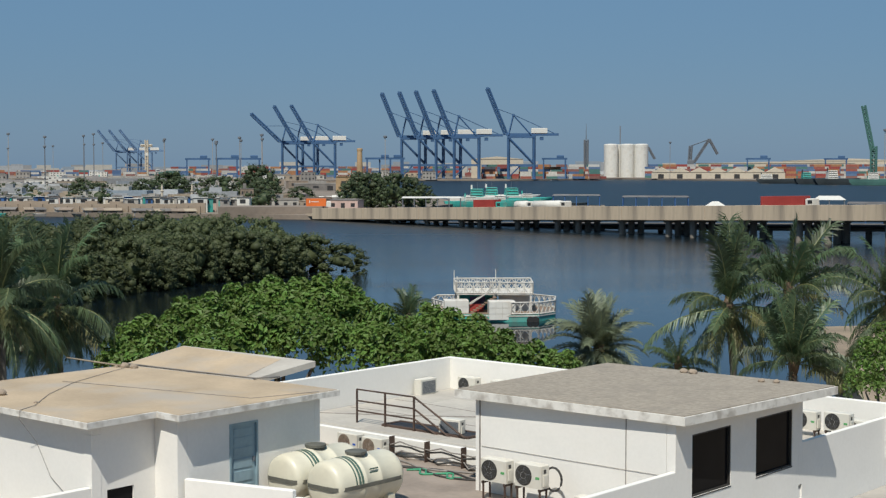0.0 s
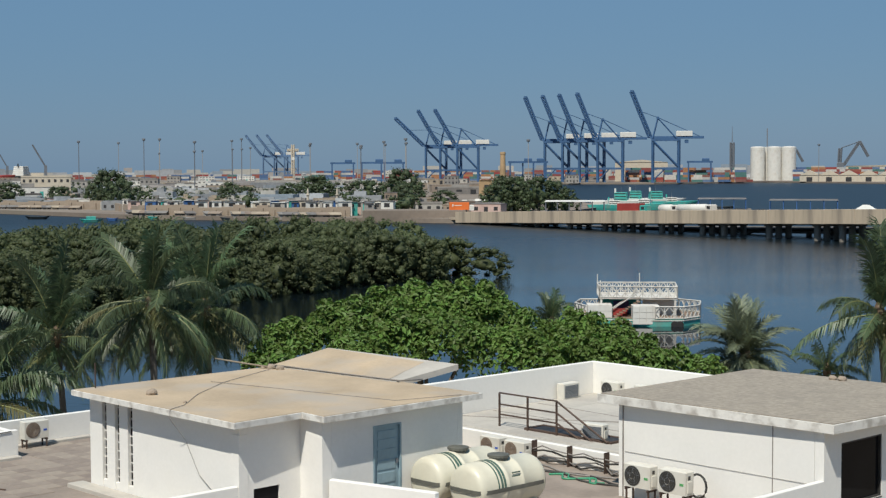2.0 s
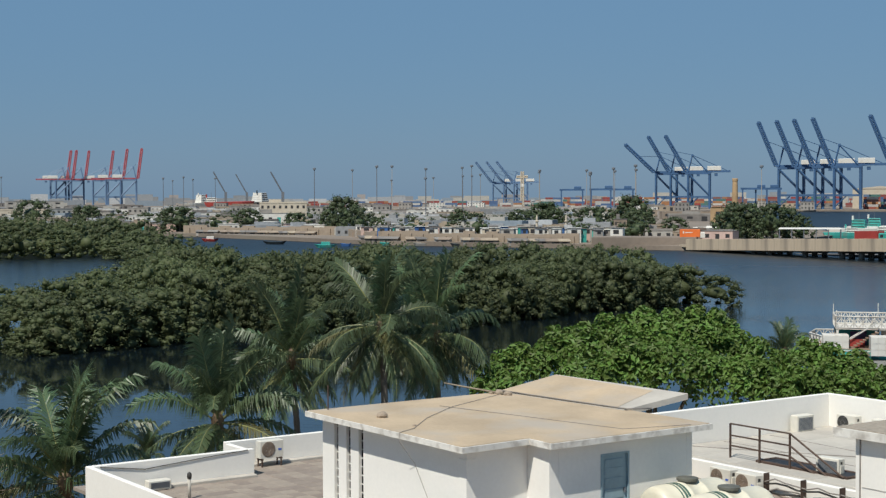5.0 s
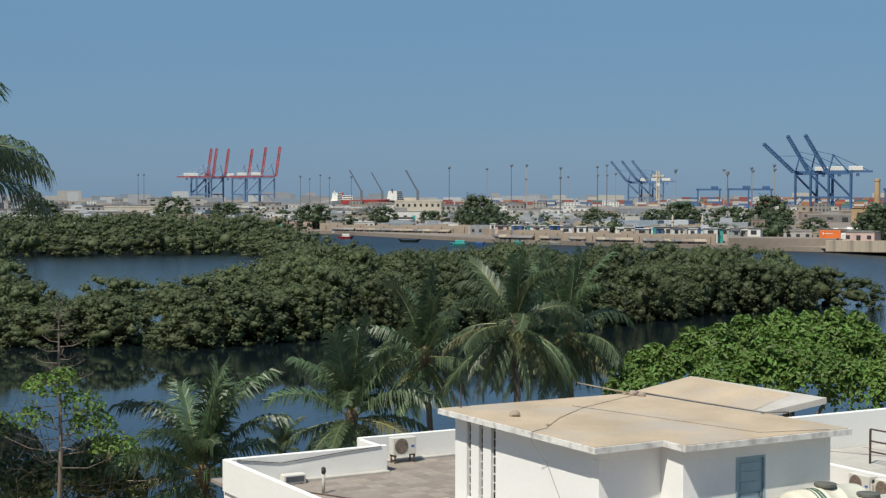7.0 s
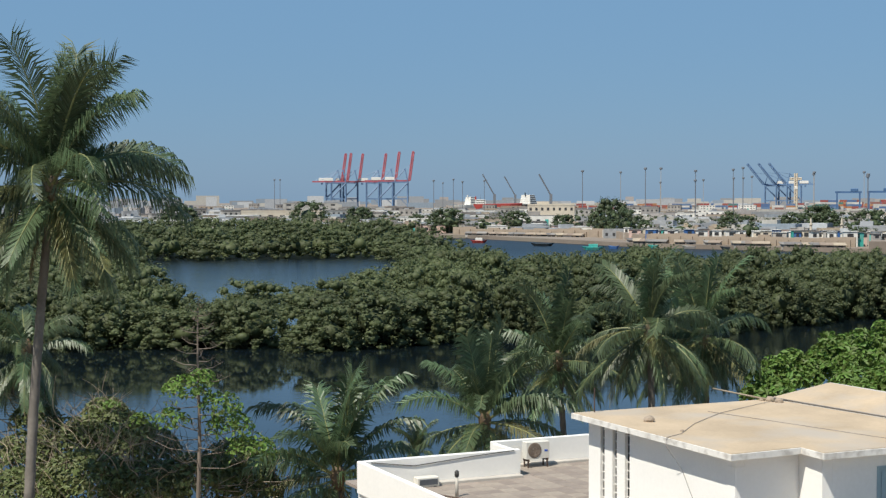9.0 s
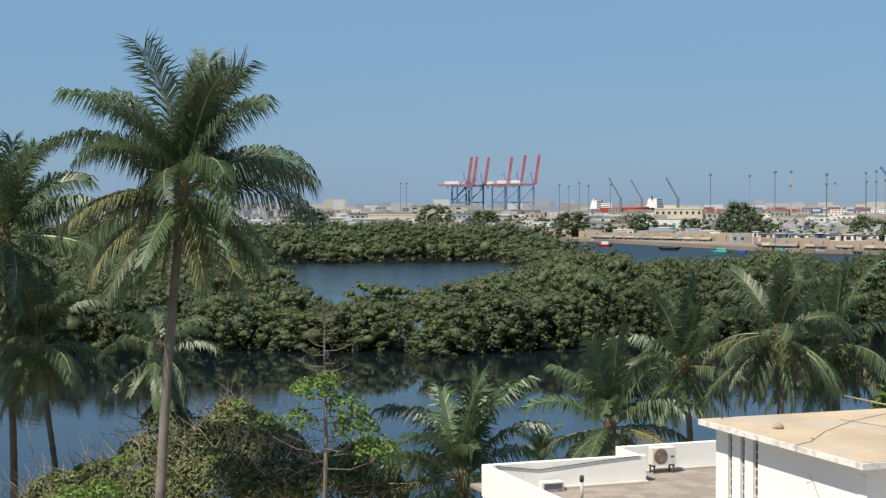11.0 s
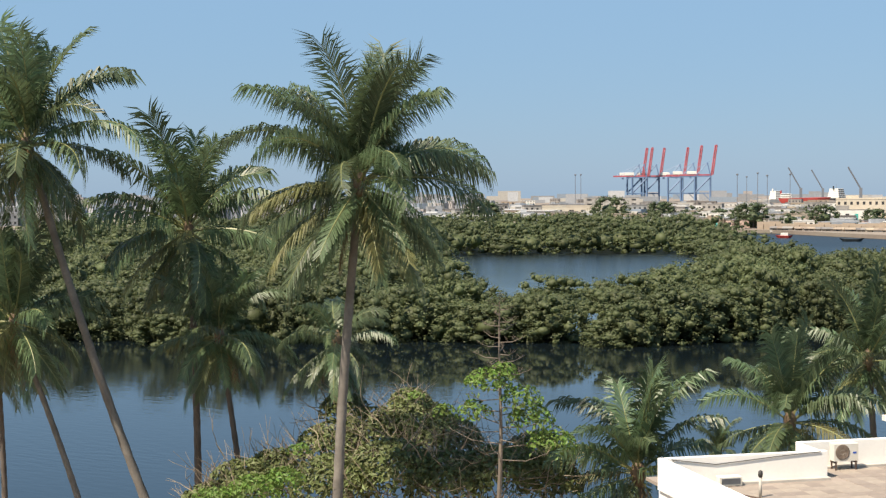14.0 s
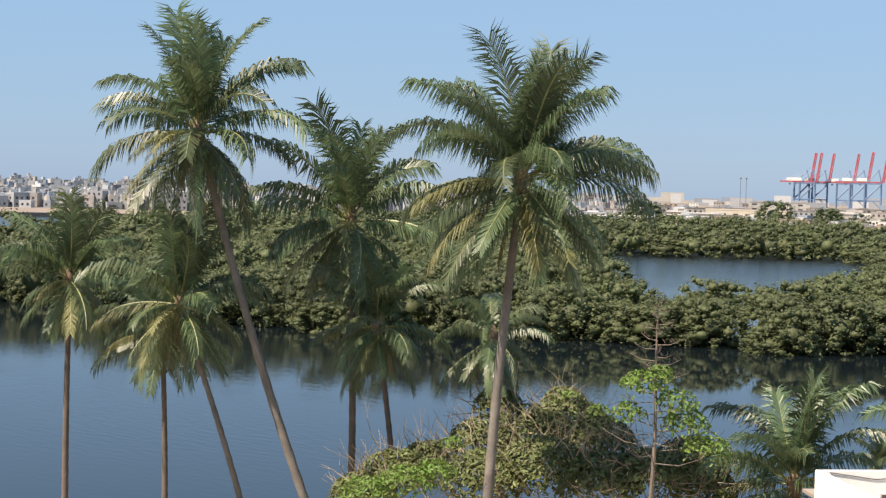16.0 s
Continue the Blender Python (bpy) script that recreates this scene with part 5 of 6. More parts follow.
for k in range(60):
    copy_thing(BIG[hr.choice((0, 1, 2, 3))], spot(hr.uniform(-37, -21), hr.uniform(700, 1200), 1.5, hr.uniform(-20, 20)))
for k in range(70):
    copy_thing(TEMPL[k % 8], spot(hr.uniform(-37, -23), hr.uniform(690, 1000), 1.5, hr.uniform(-25, 25)))
o = house(hr, 24, 12, 12.5, CREAM, "building", "cream flat-roofed building with ribbon windows", "building", 3, 8)
o.matrix_world = spot(-20.26, 780)
o = house(hr, 26, 14, 7.5, OFF_WHITE, "building", "low white annex of the cream building", "building", 1, 6)
o.matrix_world = spot(-20.58, 770)
o = house(hr, 52, 16, 8, CREAM, "building", "long cream industrial building with flat roofs", "building", 1, 7)
o.matrix_world = spot(-30.48, 960)
o = house(hr, 40, 16, 13, GREY_WALL, "building", "tall grey banded industrial building", "building", 4, 5)
o.matrix_world = spot(-29.41, 1100)
o = house(hr, 34, 14, 5, OFF_WHITE, "building", "low white flat-roofed industrial building", "building", 1, 5)
o.matrix_world = spot(-31.76, 900)
o = house(hr, 5, 5, 7, MUD, "building", "weathered grey-green two-storey shore building", "building", 2, 3)
o.matrix_world = spot(-7.44, 580)
for x_az in (-10.60, -9.49):
    ob = thing("minaret", "slim cream minaret above shore houses", "minaret", Matrix.Translation(polar(x_az, 600, 1.5)))
    part("shaft", Geo().lathe([(0.6, 0), (0.5, 5.6), (0.8, 5.8), (0.8, 6.1), (0.45, 6.2), (0.4, 7.4), (0.08, 8.6)], 10), CREAM, ob)
for x_az, d, w in ((-4.28, 620, 10), (-3.88, 640, 8), (-5.99, 640, 9)):
    ob = thing("bus", "white parked bus on the shore", "bus", spot(x_az, d, 1.5))
    part("body", Geo().box(-w / 2, w / 2, -1.3, 1.3, 0.5, 3.2, bevel=0.3), OFF_WHITE, ob)
    part("window_band", Geo().box(-w / 2 + 0.4, w / 2 - 0.4, -1.34, -1.2, 1.7, 2.7), DARK, ob)
    for k in (-0.32, 0.32):
        part("wheel", Geo().tube([(k * w, -1.35, 0.5), (k * w, -1.0, 0.5)], 0.5, 12), RUBBER, ob)
# sea wall in stretches, with buttresses and huts before it
for i in range(34):
    a0 = -24 + i * (15.0 / 34)
    a1 = a0 + 15.0 / 34
    p, q = polar(a0, np.interp(a0, SHORE_AZ, SHORE_D) + 3), polar(a1, np.interp(a1, SHORE_AZ, SHORE_D) + 3)
    d = q - p
    h = 4.6 + hr.uniform(-0.5, 0.7)
    m = Matrix.Translation(p) @ Matrix.Rotation(math.atan2(d.y, d.x), 4, "Z")
    solid("seawall_panel", Geo().box(0, d.length, 0, 0.8, 0, h).box(d.length * 0.5 - 0.4, d.length * 0.5 + 0.4, -0.5, 0, 0, h * 0.8), SANDSTONE, "sandstone-coloured sea wall along the shore", "wall", at=m, kind="structure")
for i in range(44):
    az = hr.uniform(-24, -9.5)
    ob = thing("shack", "ramshackle timber shack on the shore", "shack", spot(az, np.interp(az, SHORE_AZ, SHORE_D) - 1, 0.1, hr.uniform(-20, 20)), group="shore shacks")
    w = hr.uniform(3, 7)
    part("wall", Geo().box(-w / 2, w / 2, -1.5, 1.5, 0.3, 2.2), hr.choice([MUD, GREY_WALL, PIER]), ob)
    g = Geo()
    g.add([(-w / 2 - 0.3, -1.9, 2.1), (w / 2 + 0.3, -1.9, 2.1), (w / 2 + 0.3, 1.9, 2.8), (-w / 2 - 0.3, 1.9, 2.8), (-w / 2 - 0.3, -1.9, 2.25), (w / 2 + 0.3, -1.9, 2.25), (w / 2 + 0.3, 1.9, 2.95), (-w / 2 - 0.3, 1.9, 2.95)],
          [(3, 2, 1, 0), (4, 5, 6, 7), (0, 1, 5, 4), (1, 2, 6, 5), (2, 3, 7, 6), (3, 0, 4, 7)])
    part("roof", g, hr.choice([ROOF_GREY, MUD]), ob)
    part("opening", Geo().box(-w * 0.2, w * 0.25, -1.54, -1.4, 0.5, 1.9), DARK, ob)


# vans, stalls and huts parked along the top of the sea wall
HUT_PAINT = [OFF_WHITE, OFF_WHITE, OFF_WHITE, TEAL, PINK, GREY_WALL, CREAM, BLUE_PAINT]
for i in range(58):
    az = hr.uniform(-17.5, -7.2)
    w, h = hr.uniform(2.2, 5.2), hr.uniform(1.8, 2.7)
    ob = thing("stall", "small painted stall with a flat roof by the sea wall", "stall", spot(az, np.interp(az, SHORE_AZ, SHORE_D) + hr.uniform(7, 20), 4.0, hr.uniform(-25, 25)), group="shore stalls")
    part("wall", Geo().box(-w / 2, w / 2, -1.2, 1.2, -2.6, h, bevel=0.08), HUT_PAINT[i % 8], ob)
    part("roof", Geo().box(-w / 2 - 0.2, w / 2 + 0.2, -1.5, 1.4, h, h + 0.14), hr.choice([ROOF_GREY, OFF_WHITE]), ob)
    part("opening", Geo().box(-w * 0.25, w * 0.2, -1.26, -1.1, 0.5, h * 0.75), DARK, ob)


def rowboat(at, ln, hull_m, label, cabin=None):
    ob = thing("boat", label, "boat", at, group="small boats near the shore")
    g = Geo()
    v = []
    for z, k in ((0.0, 0.7), (0.9, 1.0)):
        v += [(-ln / 2 * k, 0, z + 0.3 * (z > 0)), (-ln * 0.25, -ln * 0.14 * k, z), (ln * 0.25, -ln * 0.14 * k, z), (ln / 2 * k, 0, z + 0.4 * (z > 0)), (ln * 0.25, ln * 0.14 * k, z), (-ln * 0.25, ln * 0.14 * k, z)]
    g.add(v, [(i, (i + 1) % 6, 6 + (i + 1) % 6, 6 + i) for i in range(6)] + [(0, 1, 2, 3, 4, 5), (11, 10, 9, 8, 7, 6)])
    part("hull", g, hull_m, ob)
    if cabin:
        part("cabin", Geo().box(-ln * 0.2, ln * 0.2, -ln * 0.09, ln * 0.09, 0.9, 2.0, bevel=0.1), cabin, ob)


rowboat(spot(-23.01, 600, 0), 7, RED_PAINT, "small red boat with a white cabin", OFF_WHITE)
rowboat(spot(-18.66, 520, 0), 8, TEAL, "small green boat with a low cabin", TEAL)
rowboat(spot(-20.58, 560, 0), 9, HULL, "long dark wooden boat")
rowboat(spot(-17.89, 530, 0), 4, BLUE_PAINT, "small blue rowing boat")
for i in range(9):
    az = -22 + i * 1.4
    rowboat(spot(az, np.interp(az, SHORE_AZ, SHORE_D) - 4, 0, hr.uniform(-30, 30)), hr.uniform(4, 7), hr.choice([HULL, TEAL, GREY_WALL]), "small wooden boat by the shore")

# trees on the far shore
for az, d, w, h in ((-11.12, 640, 14, 7), (-10.32, 660, 16, 9), (-10.01, 655, 12, 7), (-13.63, 640, 8, 6), (-8.33, 600, 14, 8), (-6.91, 640, 14, 11), (-7.27, 660, 12, 8), (-6.74, 600, 12, 7), (-5.46, 600, 10, 5),
                    (-3.10, 560, 13, 9), (-2.78, 570, 12, 9), (-1.81, 550, 11, 9), (-1.27, 560, 11, 8), (-0.84, 560, 9, 6), (-2.24, 580, 10, 7), (-3.42, 550, 10, 7), (-17.89, 640, 14, 11), (-18.32, 660, 12, 9), (-17.45, 620, 11, 8), (-16.70, 590, 6, 5),
                    (-24.13, 700, 14, 8), (-24.45, 710, 12, 7), (-27.53, 820, 14, 8), (-25.41, 800, 10, 5), (-21.55, 720, 12, 7), (-19.78, 690, 9, 6), (-13.59, 700, 9, 7), (-34.35, 760, 18, 9), (-29.52, 860, 16, 10), (-27.48, 820, 14, 7)):
    h, w = h * 1.5, w * 1.3
    me = scatter_mesh("crown", [BUSH_NEAR[int(w * 7 + h) % 7]], [(0, 0, 0, w, h, w)], LEAF_DARK)
    ob = thing("tree", "round-crowned dark green shore tree", "tree", Matrix.Translation(polar(az, d, 1.5)))
    part("trunk", Geo().tube([(0, 0, -0.2), (0.1, 0, h * 0.5)], [0.3, 0.2], 6), BARK, ob)
    part("crown", me, LEAF_DARK, ob)

for k in range(46):
    az = hr.uniform(-31, -5)
    d = np.interp(az, SHORE_AZ, SHORE_D) + hr.uniform(25, 260)
    h, w = hr.uniform(5, 10), hr.uniform(8, 15)
    ob = thing("tree", "dusty dark green tree among shore houses", "tree", Matrix.Translation(polar(az, d, 1.5)), group="shore trees")
    part("trunk", Geo().tube([(0, 0, -0.2), (0.1, 0, h * 0.5)], [0.3, 0.2], 6), BARK, ob)
    part("crown", scatter_mesh("crown", [BUSH_FAR[k % 5]], [(0, 0, 0.3, w, h, w)], LEAF_DARK), LEAF_DARK, ob)

# the city on the far left bank
# Plasters kept cool and pale to carry the distance haze in their colour.
CITY_WALLS = palette_mat("town_plasters_hazed", [(0.42, 0.44, 0.46), (0.36, 0.38, 0.40), (0.56, 0.58, 0.59), (0.30, 0.31, 0.32), (0.41, 0.38, 0.36), (0.30, 0.33, 0.36), (0.50, 0.48, 0.43), (0.28, 0.34, 0.40)], 0.9)
g, gw = Geo(), Geo()
for k in range(950):
    az = hr.uniform(-60, -34) if k % 2 else hr.uniform(-60, -50)
    near = 840 if az < -50 else 950
    d = near + 10 + 620 * hr.random() ** 1.5
    w, h = hr.uniform(4, 10), hr.choice((3.3, 3.6, 4, 6.3, 6.8, 7, 9)) * hr.uniform(0.85, 1.15)
    z = 2.0 + (d - near) * 0.014
    m = spot(az, d, z, hr.uniform(-25, 25))
    g.box(-w / 2, w / 2, -4.5, 4.5, -z, h, m)
    if hr.random() < 0.5:
        g.box(-w * 0.3, w * 0.1, -2, 2, h, h + 2.4, m)
    for s in range(int(h / 3.2)):
        for c in range(int(w / 2.8)):
            x = -w / 2 + 1.2 + 2.8 * c
            gw.box(x, x + 1.1, -4.56, -4.4, 3.2 * s + 1.0, 3.2 * s + 2.3, m)
solid("town", g, CITY_WALLS, "crowded flat-roofed town on the far bank", "town", kind="stuff")
gd = Geo()
for k in range(420):
    az, d = hr.uniform(-50, 19), hr.uniform(2300, 4300)
    w, h = hr.uniform(12, 60), hr.choice((4, 5, 6, 8, 10, 13, 18)) * hr.uniform(0.8, 1.2)
    gd.box(-w / 2, w / 2, -8, 8, -1, h, spot(az, d, 1.5))
gs, gsw = Geo(), Geo()
for k in range(520):
    az = hr.uniform(-38, -8)
    d = np.interp(az, SHORE_AZ, SHORE_D) + 25 + 900 * hr.random() ** 1.4
    w, dep, h = hr.uniform(5, 15) * (1 + d / 1800), hr.uniform(5, 10), hr.choice((2.8, 3.1, 3.4, 3.8, 5.8))
    m = spot(az, d, 1.5, hr.uniform(-30, 30))
    gs.box(-w / 2, w / 2, -dep / 2, dep / 2, -0.5, h, m)
    if hr.random() < 0.4:
        gs.box(-w * 0.3, w * 0.05, -1.5, 1.5, h, h + 1.6, m)
    for c in range(int(w / 3)):
        gsw.box(-w / 2 + 0.9 + 3 * c, -w / 2 + 2.0 + 3 * c, -dep / 2 - 0.06, -dep / 2 + 0.05, 1.0, 2.2, m)
solid("shore_town", gs, CITY_WALLS, "crowded low plastered blocks behind the sea wall", "town", kind="stuff")
solid("shore_town_openings", gsw, DARK, "dark openings of the low shore blocks", "windows", kind="stuff")
shrubs = []
for k in range(170):
    az = hr.uniform(-38, -7)
    p = polar(az, np.interp(az, SHORE_AZ, SHORE_D) + 15 + 700 * hr.random() ** 1.3)
    shrubs.append((p.x, p.y, 1.2, hr.uniform(5, 12), hr.uniform(3, 6.5), hr.uniform(0, 6)))
solid("shore_shrubs", scatter_mesh("shore_shrubs", BUSH_FAR, shrubs, LEAF_DARK), LEAF_DARK, "dusty low trees scattered among the shore blocks", "shrubs", kind="stuff")
solid("distant_port", gd, CITY_WALLS, "distant low port buildings along the horizon", "buildings", kind="stuff")
solid("town_windows", gw, DARK, "dark window openings of the far town", "windows", kind="stuff")

# ---- on the bridge and behind it ----
def truck(az, cargo_m, ln, label, tank=False, cab_m=None):
    s = bridge_station(az)
    ob = thing("truck", label, "truck", BRT @ Matrix.Translation((s, 5.2, 2.0)))
    if tank:
        part("tank", Geo().lathe([(0.5, -ln / 2), (1.15, -ln / 2 + 0.35), (1.15, ln / 2 - 0.35), (0.5, ln / 2)], 14), cargo_m, ob, smooth=True, at=Matrix.Translation((0, 0, 2.2)) @ Matrix.Rotation(radians(90), 4, "Y"))
    else:
        part("container", Geo().box(-ln / 2, ln / 2, -1.22, 1.22, 1.2, 3.8, bevel=0.05), cargo_m, ob)
        rib = Geo().box(-0.08, 0.08, -1.25, -1.2, 1.3, 3.7).mesh("rib", cargo_m)
        for k in range(int(ln / 0.6)):
            part("rib", rib, cargo_m, ob, at=Matrix.Translation((-ln / 2 + 0.3 + 0.6 * k, 0, 0)))
    part("chassis", Geo().box(-ln / 2, ln / 2 + 2.4, -1.0, 1.0, 0.8, 1.15), HULL, ob)
    cab = part("cab", Geo().box(ln / 2 + 0.4, ln / 2 + 2.5, -1.15, 1.15, 0.9, 3.2, bevel=0.2), cab_m or OFF_WHITE, ob)
    part("windscreen", Geo().box(ln / 2 + 1.0, ln / 2 + 2.2, -1.18, -1.1, 2.0, 2.8), DARK, cab)
    for x in (-ln * 0.4, -ln * 0.28, ln * 0.35, ln / 2 + 1.5):
        part("wheel", Geo().tube([(x, -1.25, 0.5), (x, 1.25, 0.5)], 0.5, 12), RUBBER, ob)


truck(12.36, RED_PAINT, 12.2, "lorry with a long dark red shipping container")
truck(1.17, RED_PAINT, 9, "lorry with a dark red container and green cab", cab_m=TEAL)
truck(3.47, OFF_WHITE, 11, "white tanker lorry on the bridge", True)
truck(2.50, OFF_WHITE, 5, "small white tanker lorry on the bridge", True)
ob = thing("container", "bright orange shipping container on the shore", "container", spot(-4.80, 500, 4.0))
part("body", Geo().box(-3.6, 3.0, -1.2, 1.2, 0, 2.5, bevel=0.05), ORANGE, ob)
part("sign", Geo().box(-2.6, -2.2, -1.24, -1.2, 1.1, 1.9).box(-1.9, 0.6, -1.24, -1.2, 1.35, 1.6), OFF_WHITE, ob, "white bars of a painted sign")
part("cab", Geo().box(3.1, 4.6, -1.1, 1.1, -0.2, 1.6, bevel=0.2), OFF_WHITE, ob)
solid("shore_embankment", Geo().box(-32, 2, -3, 14, 0, 3.98, spot(-4.82, 497, 0)), SAND, "sandy embankment at the end of the bridge", "ground", kind="structure")


def canopy(az, d, w, z0, z1, roofm, postm, label, peak=0.0, dep=8):
    """An open shed on a jetty: deck, posts and a roof."""
    ob = thing("jetty_shed", label, "shed", spot(az, d, 0))
    part("jetty", Geo().box(-w / 2 - 2, w / 2 + 2, -dep / 2 - 1, dep / 2 + 1, z0 - 0.5, z0), PIER, ob)
    n = max(2, int(w / 4))
    for i in range(n + 1):
        for y in (-dep / 2, dep / 2):
            x = -w / 2 + w * i / n
            part("post", Geo().box(x - 0.15, x + 0.15, y - 0.15, y + 0.15, -0.6, z1), postm, ob)
    e = dep / 2 + 0.4
    g = Geo()
    g.add([(-w / 2 - 0.4, -e, z1), (w / 2 + 0.4, -e, z1), (w / 2 + 0.4, e, z1), (-w / 2 - 0.4, e, z1), (-w / 2 + peak, 0, z1 + 0.5 + peak * 0.5), (w / 2 - peak, 0, z1 + 0.5 + peak * 0.5)],
          [(0, 1, 5, 4), (1, 2, 5), (2, 3, 4, 5), (3, 0, 4), (3, 2, 1, 0)])
    part("roof", g, roofm, ob)


canopy(5.08, 560, 17, 2.6, 6.2, ROOF_GREY, BLUE_PAINT, "open blue-posted jetty shed with grey roof")
canopy(8.06, 520, 22, 3.0, 6.6, ROOF_GREY, BLUE_PAINT, "open blue-posted jetty shed with grey roof")
canopy(-0.43, 520, 20, 3.0, 6.2, OFF_WHITE, STEEL, "open shed with a flat white roof")
canopy(10.29, 450, 5, 3.0, 5.6, OFF_WHITE, STEEL, "small white pitched tent on a jetty", 1.6, 5)
canopy(14.44, 430, 8, 4.0, 8.0, OFF_WHITE, STEEL, "white pitched tent roof on a jetty", 1.2, 7)
canopy(16.05, 430, 14, 4.0, 7.0, ROOF_GREY, BLUE_PAINT, "open blue-posted jetty shed with grey roof")

# ---- the floating restaurant barge ----
LATTICE = mat("worn_white_rail_paint", (0.62, 0.60, 0.55), 0.7, var=0.15, scale=0.8, fine=4, bump=0, stain=(0.35, 0.28, 0.22), stain_amount=0.5, stain_scale=1.0)
PLANK = mat("weathered_planks", (0.24, 0.17, 0.12), 0.85, var=0.25, scale=0.6, fine=5)
PURPLE = mat("faded_purple_paint", (0.14, 0.10, 0.20), 0.7, var=0.2, scale=0.6, fine=4, bump=0)
barge = thing("barge", "moored two-deck floating restaurant with teal hull and lattice rails", "boat", Matrix.Translation((5.6, 175.5, 0)) @ Matrix.Rotation(radians(4), 4, "Z"))
LOWER = [(-6.9, 0.5), (-5.8, -3.6), (1.8, -5.4), (5.0, -5.2), (7.2, -2.6), (8.0, 2.2), (5.8, 5.2), (-6.0, 5.0)]
UPPER = [(-4.2, -1.8), (4.6, -3.0), (5.2, 3.8), (-4.0, 4.2)]
part("hull", Geo().prism(LOWER, -0.4, 0.78), TEAL, barge)
part("rub_strip", Geo().prism([(x * 1.012, y * 1.012) for x, y in LOWER], 0.6, 0.72), LATTICE, barge)
part("lower_deck", Geo().prism([(x * 0.985, y * 0.985) for x, y in LOWER], 0.78, 0.85), PLANK, barge)
part("upper_deck", Geo().prism(UPPER, 2.84, 2.98), LATTICE, barge)


def lattice_rail(p, q, z, h):
    p, q = Vector((*p, z)), Vector((*q, z))
    ln = (q - p).length
    g = Geo()
    for k in (0.05, h * 0.5, h):
        if k != h * 0.5:
            g.beam(p + Vector((0, 0, k)), q + Vector((0, 0, k)), 0.12)
    n = max(1, round(ln / 0.95))
    for i in range(n):
        a, b = p.lerp(q, i / n), p.lerp(q, (i + 1) / n)
        m = a.lerp(b, 0.5)
        g.beam(a, a + Vector((0, 0, h)), 0.10)
        g.beam(a + Vector((0, 0, h * 0.5)), m + Vector((0, 0, h)), 0.08)
        g.beam(a + Vector((0, 0, h * 0.5)), m, 0.08)
        g.beam(b + Vector((0, 0, h * 0.5)), m + Vector((0, 0, h)), 0.08)
        g.beam(b + Vector((0, 0, h * 0.5)), m, 0.08)
    g.beam(q, q + Vector((0, 0, h)), 0.10)
    part("railing", g, LATTICE, barge)


for i in (2, 3, 4, 5, 6, 7, 0):
    lattice_rail(LOWER[i], LOWER[(i + 1) % 8], 0.85, 1.35)
for i in range(4):
    lattice_rail(UPPER[i], UPPER[(i + 1) % 4], 2.98, 1.3)
for x, y in UPPER + [(0.2, -2.4), (0.4, 4.0)]:
    part("post", Geo().box(x * 0.95 - 0.12, x * 0.95 + 0.12, y * 0.93 - 0.12, y * 0.93 + 0.12, 0.85, 2.75), LATTICE, barge)
for x0, x1, y in ((-5.7, -2.9, -3.7), (-0.7, 2.3, -5.3)):
    kiosk = part("kiosk", Geo().box(x0, x1, y, y + 2.2, 0.2, 2.35, bevel=0.05), LATTICE, barge, "white boarded kiosk")
    for k in range(3):
        for c in range(4):
            w = (x1 - x0) / 4
            part("panel", Geo().box(x0 + c * w + 0.03, x0 + (c + 1) * w - 0.03, y - 0.04, y, 0.25 + k * 0.68, 0.88 + k * 0.68), OFF_WHITE, kiosk)
part("cabin_wall", Geo().box(-4.0, 0.8, 0.6, 0.75, 0.85, 2.74), TEAL, barge)
part("cabin_wall", Geo().box(0.85, 4.4, -0.9, -0.7, 0.85, 2.74), OFF_WHITE, barge, "white boarded cabin wall")
part("cabin_wall", Geo().box(-2.4, -0.6, 0.45, 0.58, 0.85, 2.4), PURPLE, barge, "purple painted cabin wall")
part("bench", Geo().box(-2.6, -1.0, -1.6, -1.0, 0.85, 1.7), RED_PAINT, barge)
g = Geo()
for k in range(9):
    g.box(-2.6 + 0.32 * k, -2.2 + 0.32 * k, -3.0, -1.9, 0.85 + 0.21 * k, 0.95 + 0.21 * k)
part("stair", g, PLANK, barge)
for y in (-3.0, -1.9):
    part("handrail", Geo().beam((-2.7, y, 1.8), (0.3, y, 3.8), 0.10), LATTICE, barge)
for k in range(5):
    part("gangway_plank", Geo().box(-2.8, -0.8, -5.6 + 0.42 * k, -5.25 + 0.42 * k, 0.25 + 0.1 * k, 0.33 + 0.1 * k), PLANK, barge)
for x, y, h in ((-4.0, 4.0, 5.3), (1.0, 4.0, 5.4), (-4.1, -1.8, 5.0)):
    part("pole", Geo().tube([(x, y, 2.9), (x, y, h)], 0.05, 6), LATTICE, barge)
for x in (4.0, 4.6):
    part("tyre", Geo().lathe([(0.25, -0.1), (0.42, -0.08), (0.42, 0.08), (0.25, 0.1)], 14), RUBBER, barge, at=Matrix.Translation((x, -5.45, 0.2)) @ Matrix.Rotation(radians(90), 4, "X"))

# ---- things on the roof ----
AC_WHITE = mat("ac_casing_enamel", (0.66, 0.64, 0.57), 0.45, var=0.08, scale=1.5, fine=8, bump=0.03, stain=(0.40, 0.34, 0.26), stain_amount=0.35, stain_scale=2.0)
FAN_DARK = mat("fan_grille_black", (0.035, 0.033, 0.03), 0.6, var=0.2, bump=0)
FAN_BROWN = mat("rusted_fan_grille", (0.20, 0.15, 0.11), 0.8, var=0.3, scale=4, fine=20, bump=0)
RUST = mat("rusty_steel", (0.10, 0.065, 0.05), 0.8, 0.2, var=0.3, scale=2, fine=12)
GREEN_LABEL = mat("green_label", (0.10, 0.35, 0.12), 0.5, bump=0)
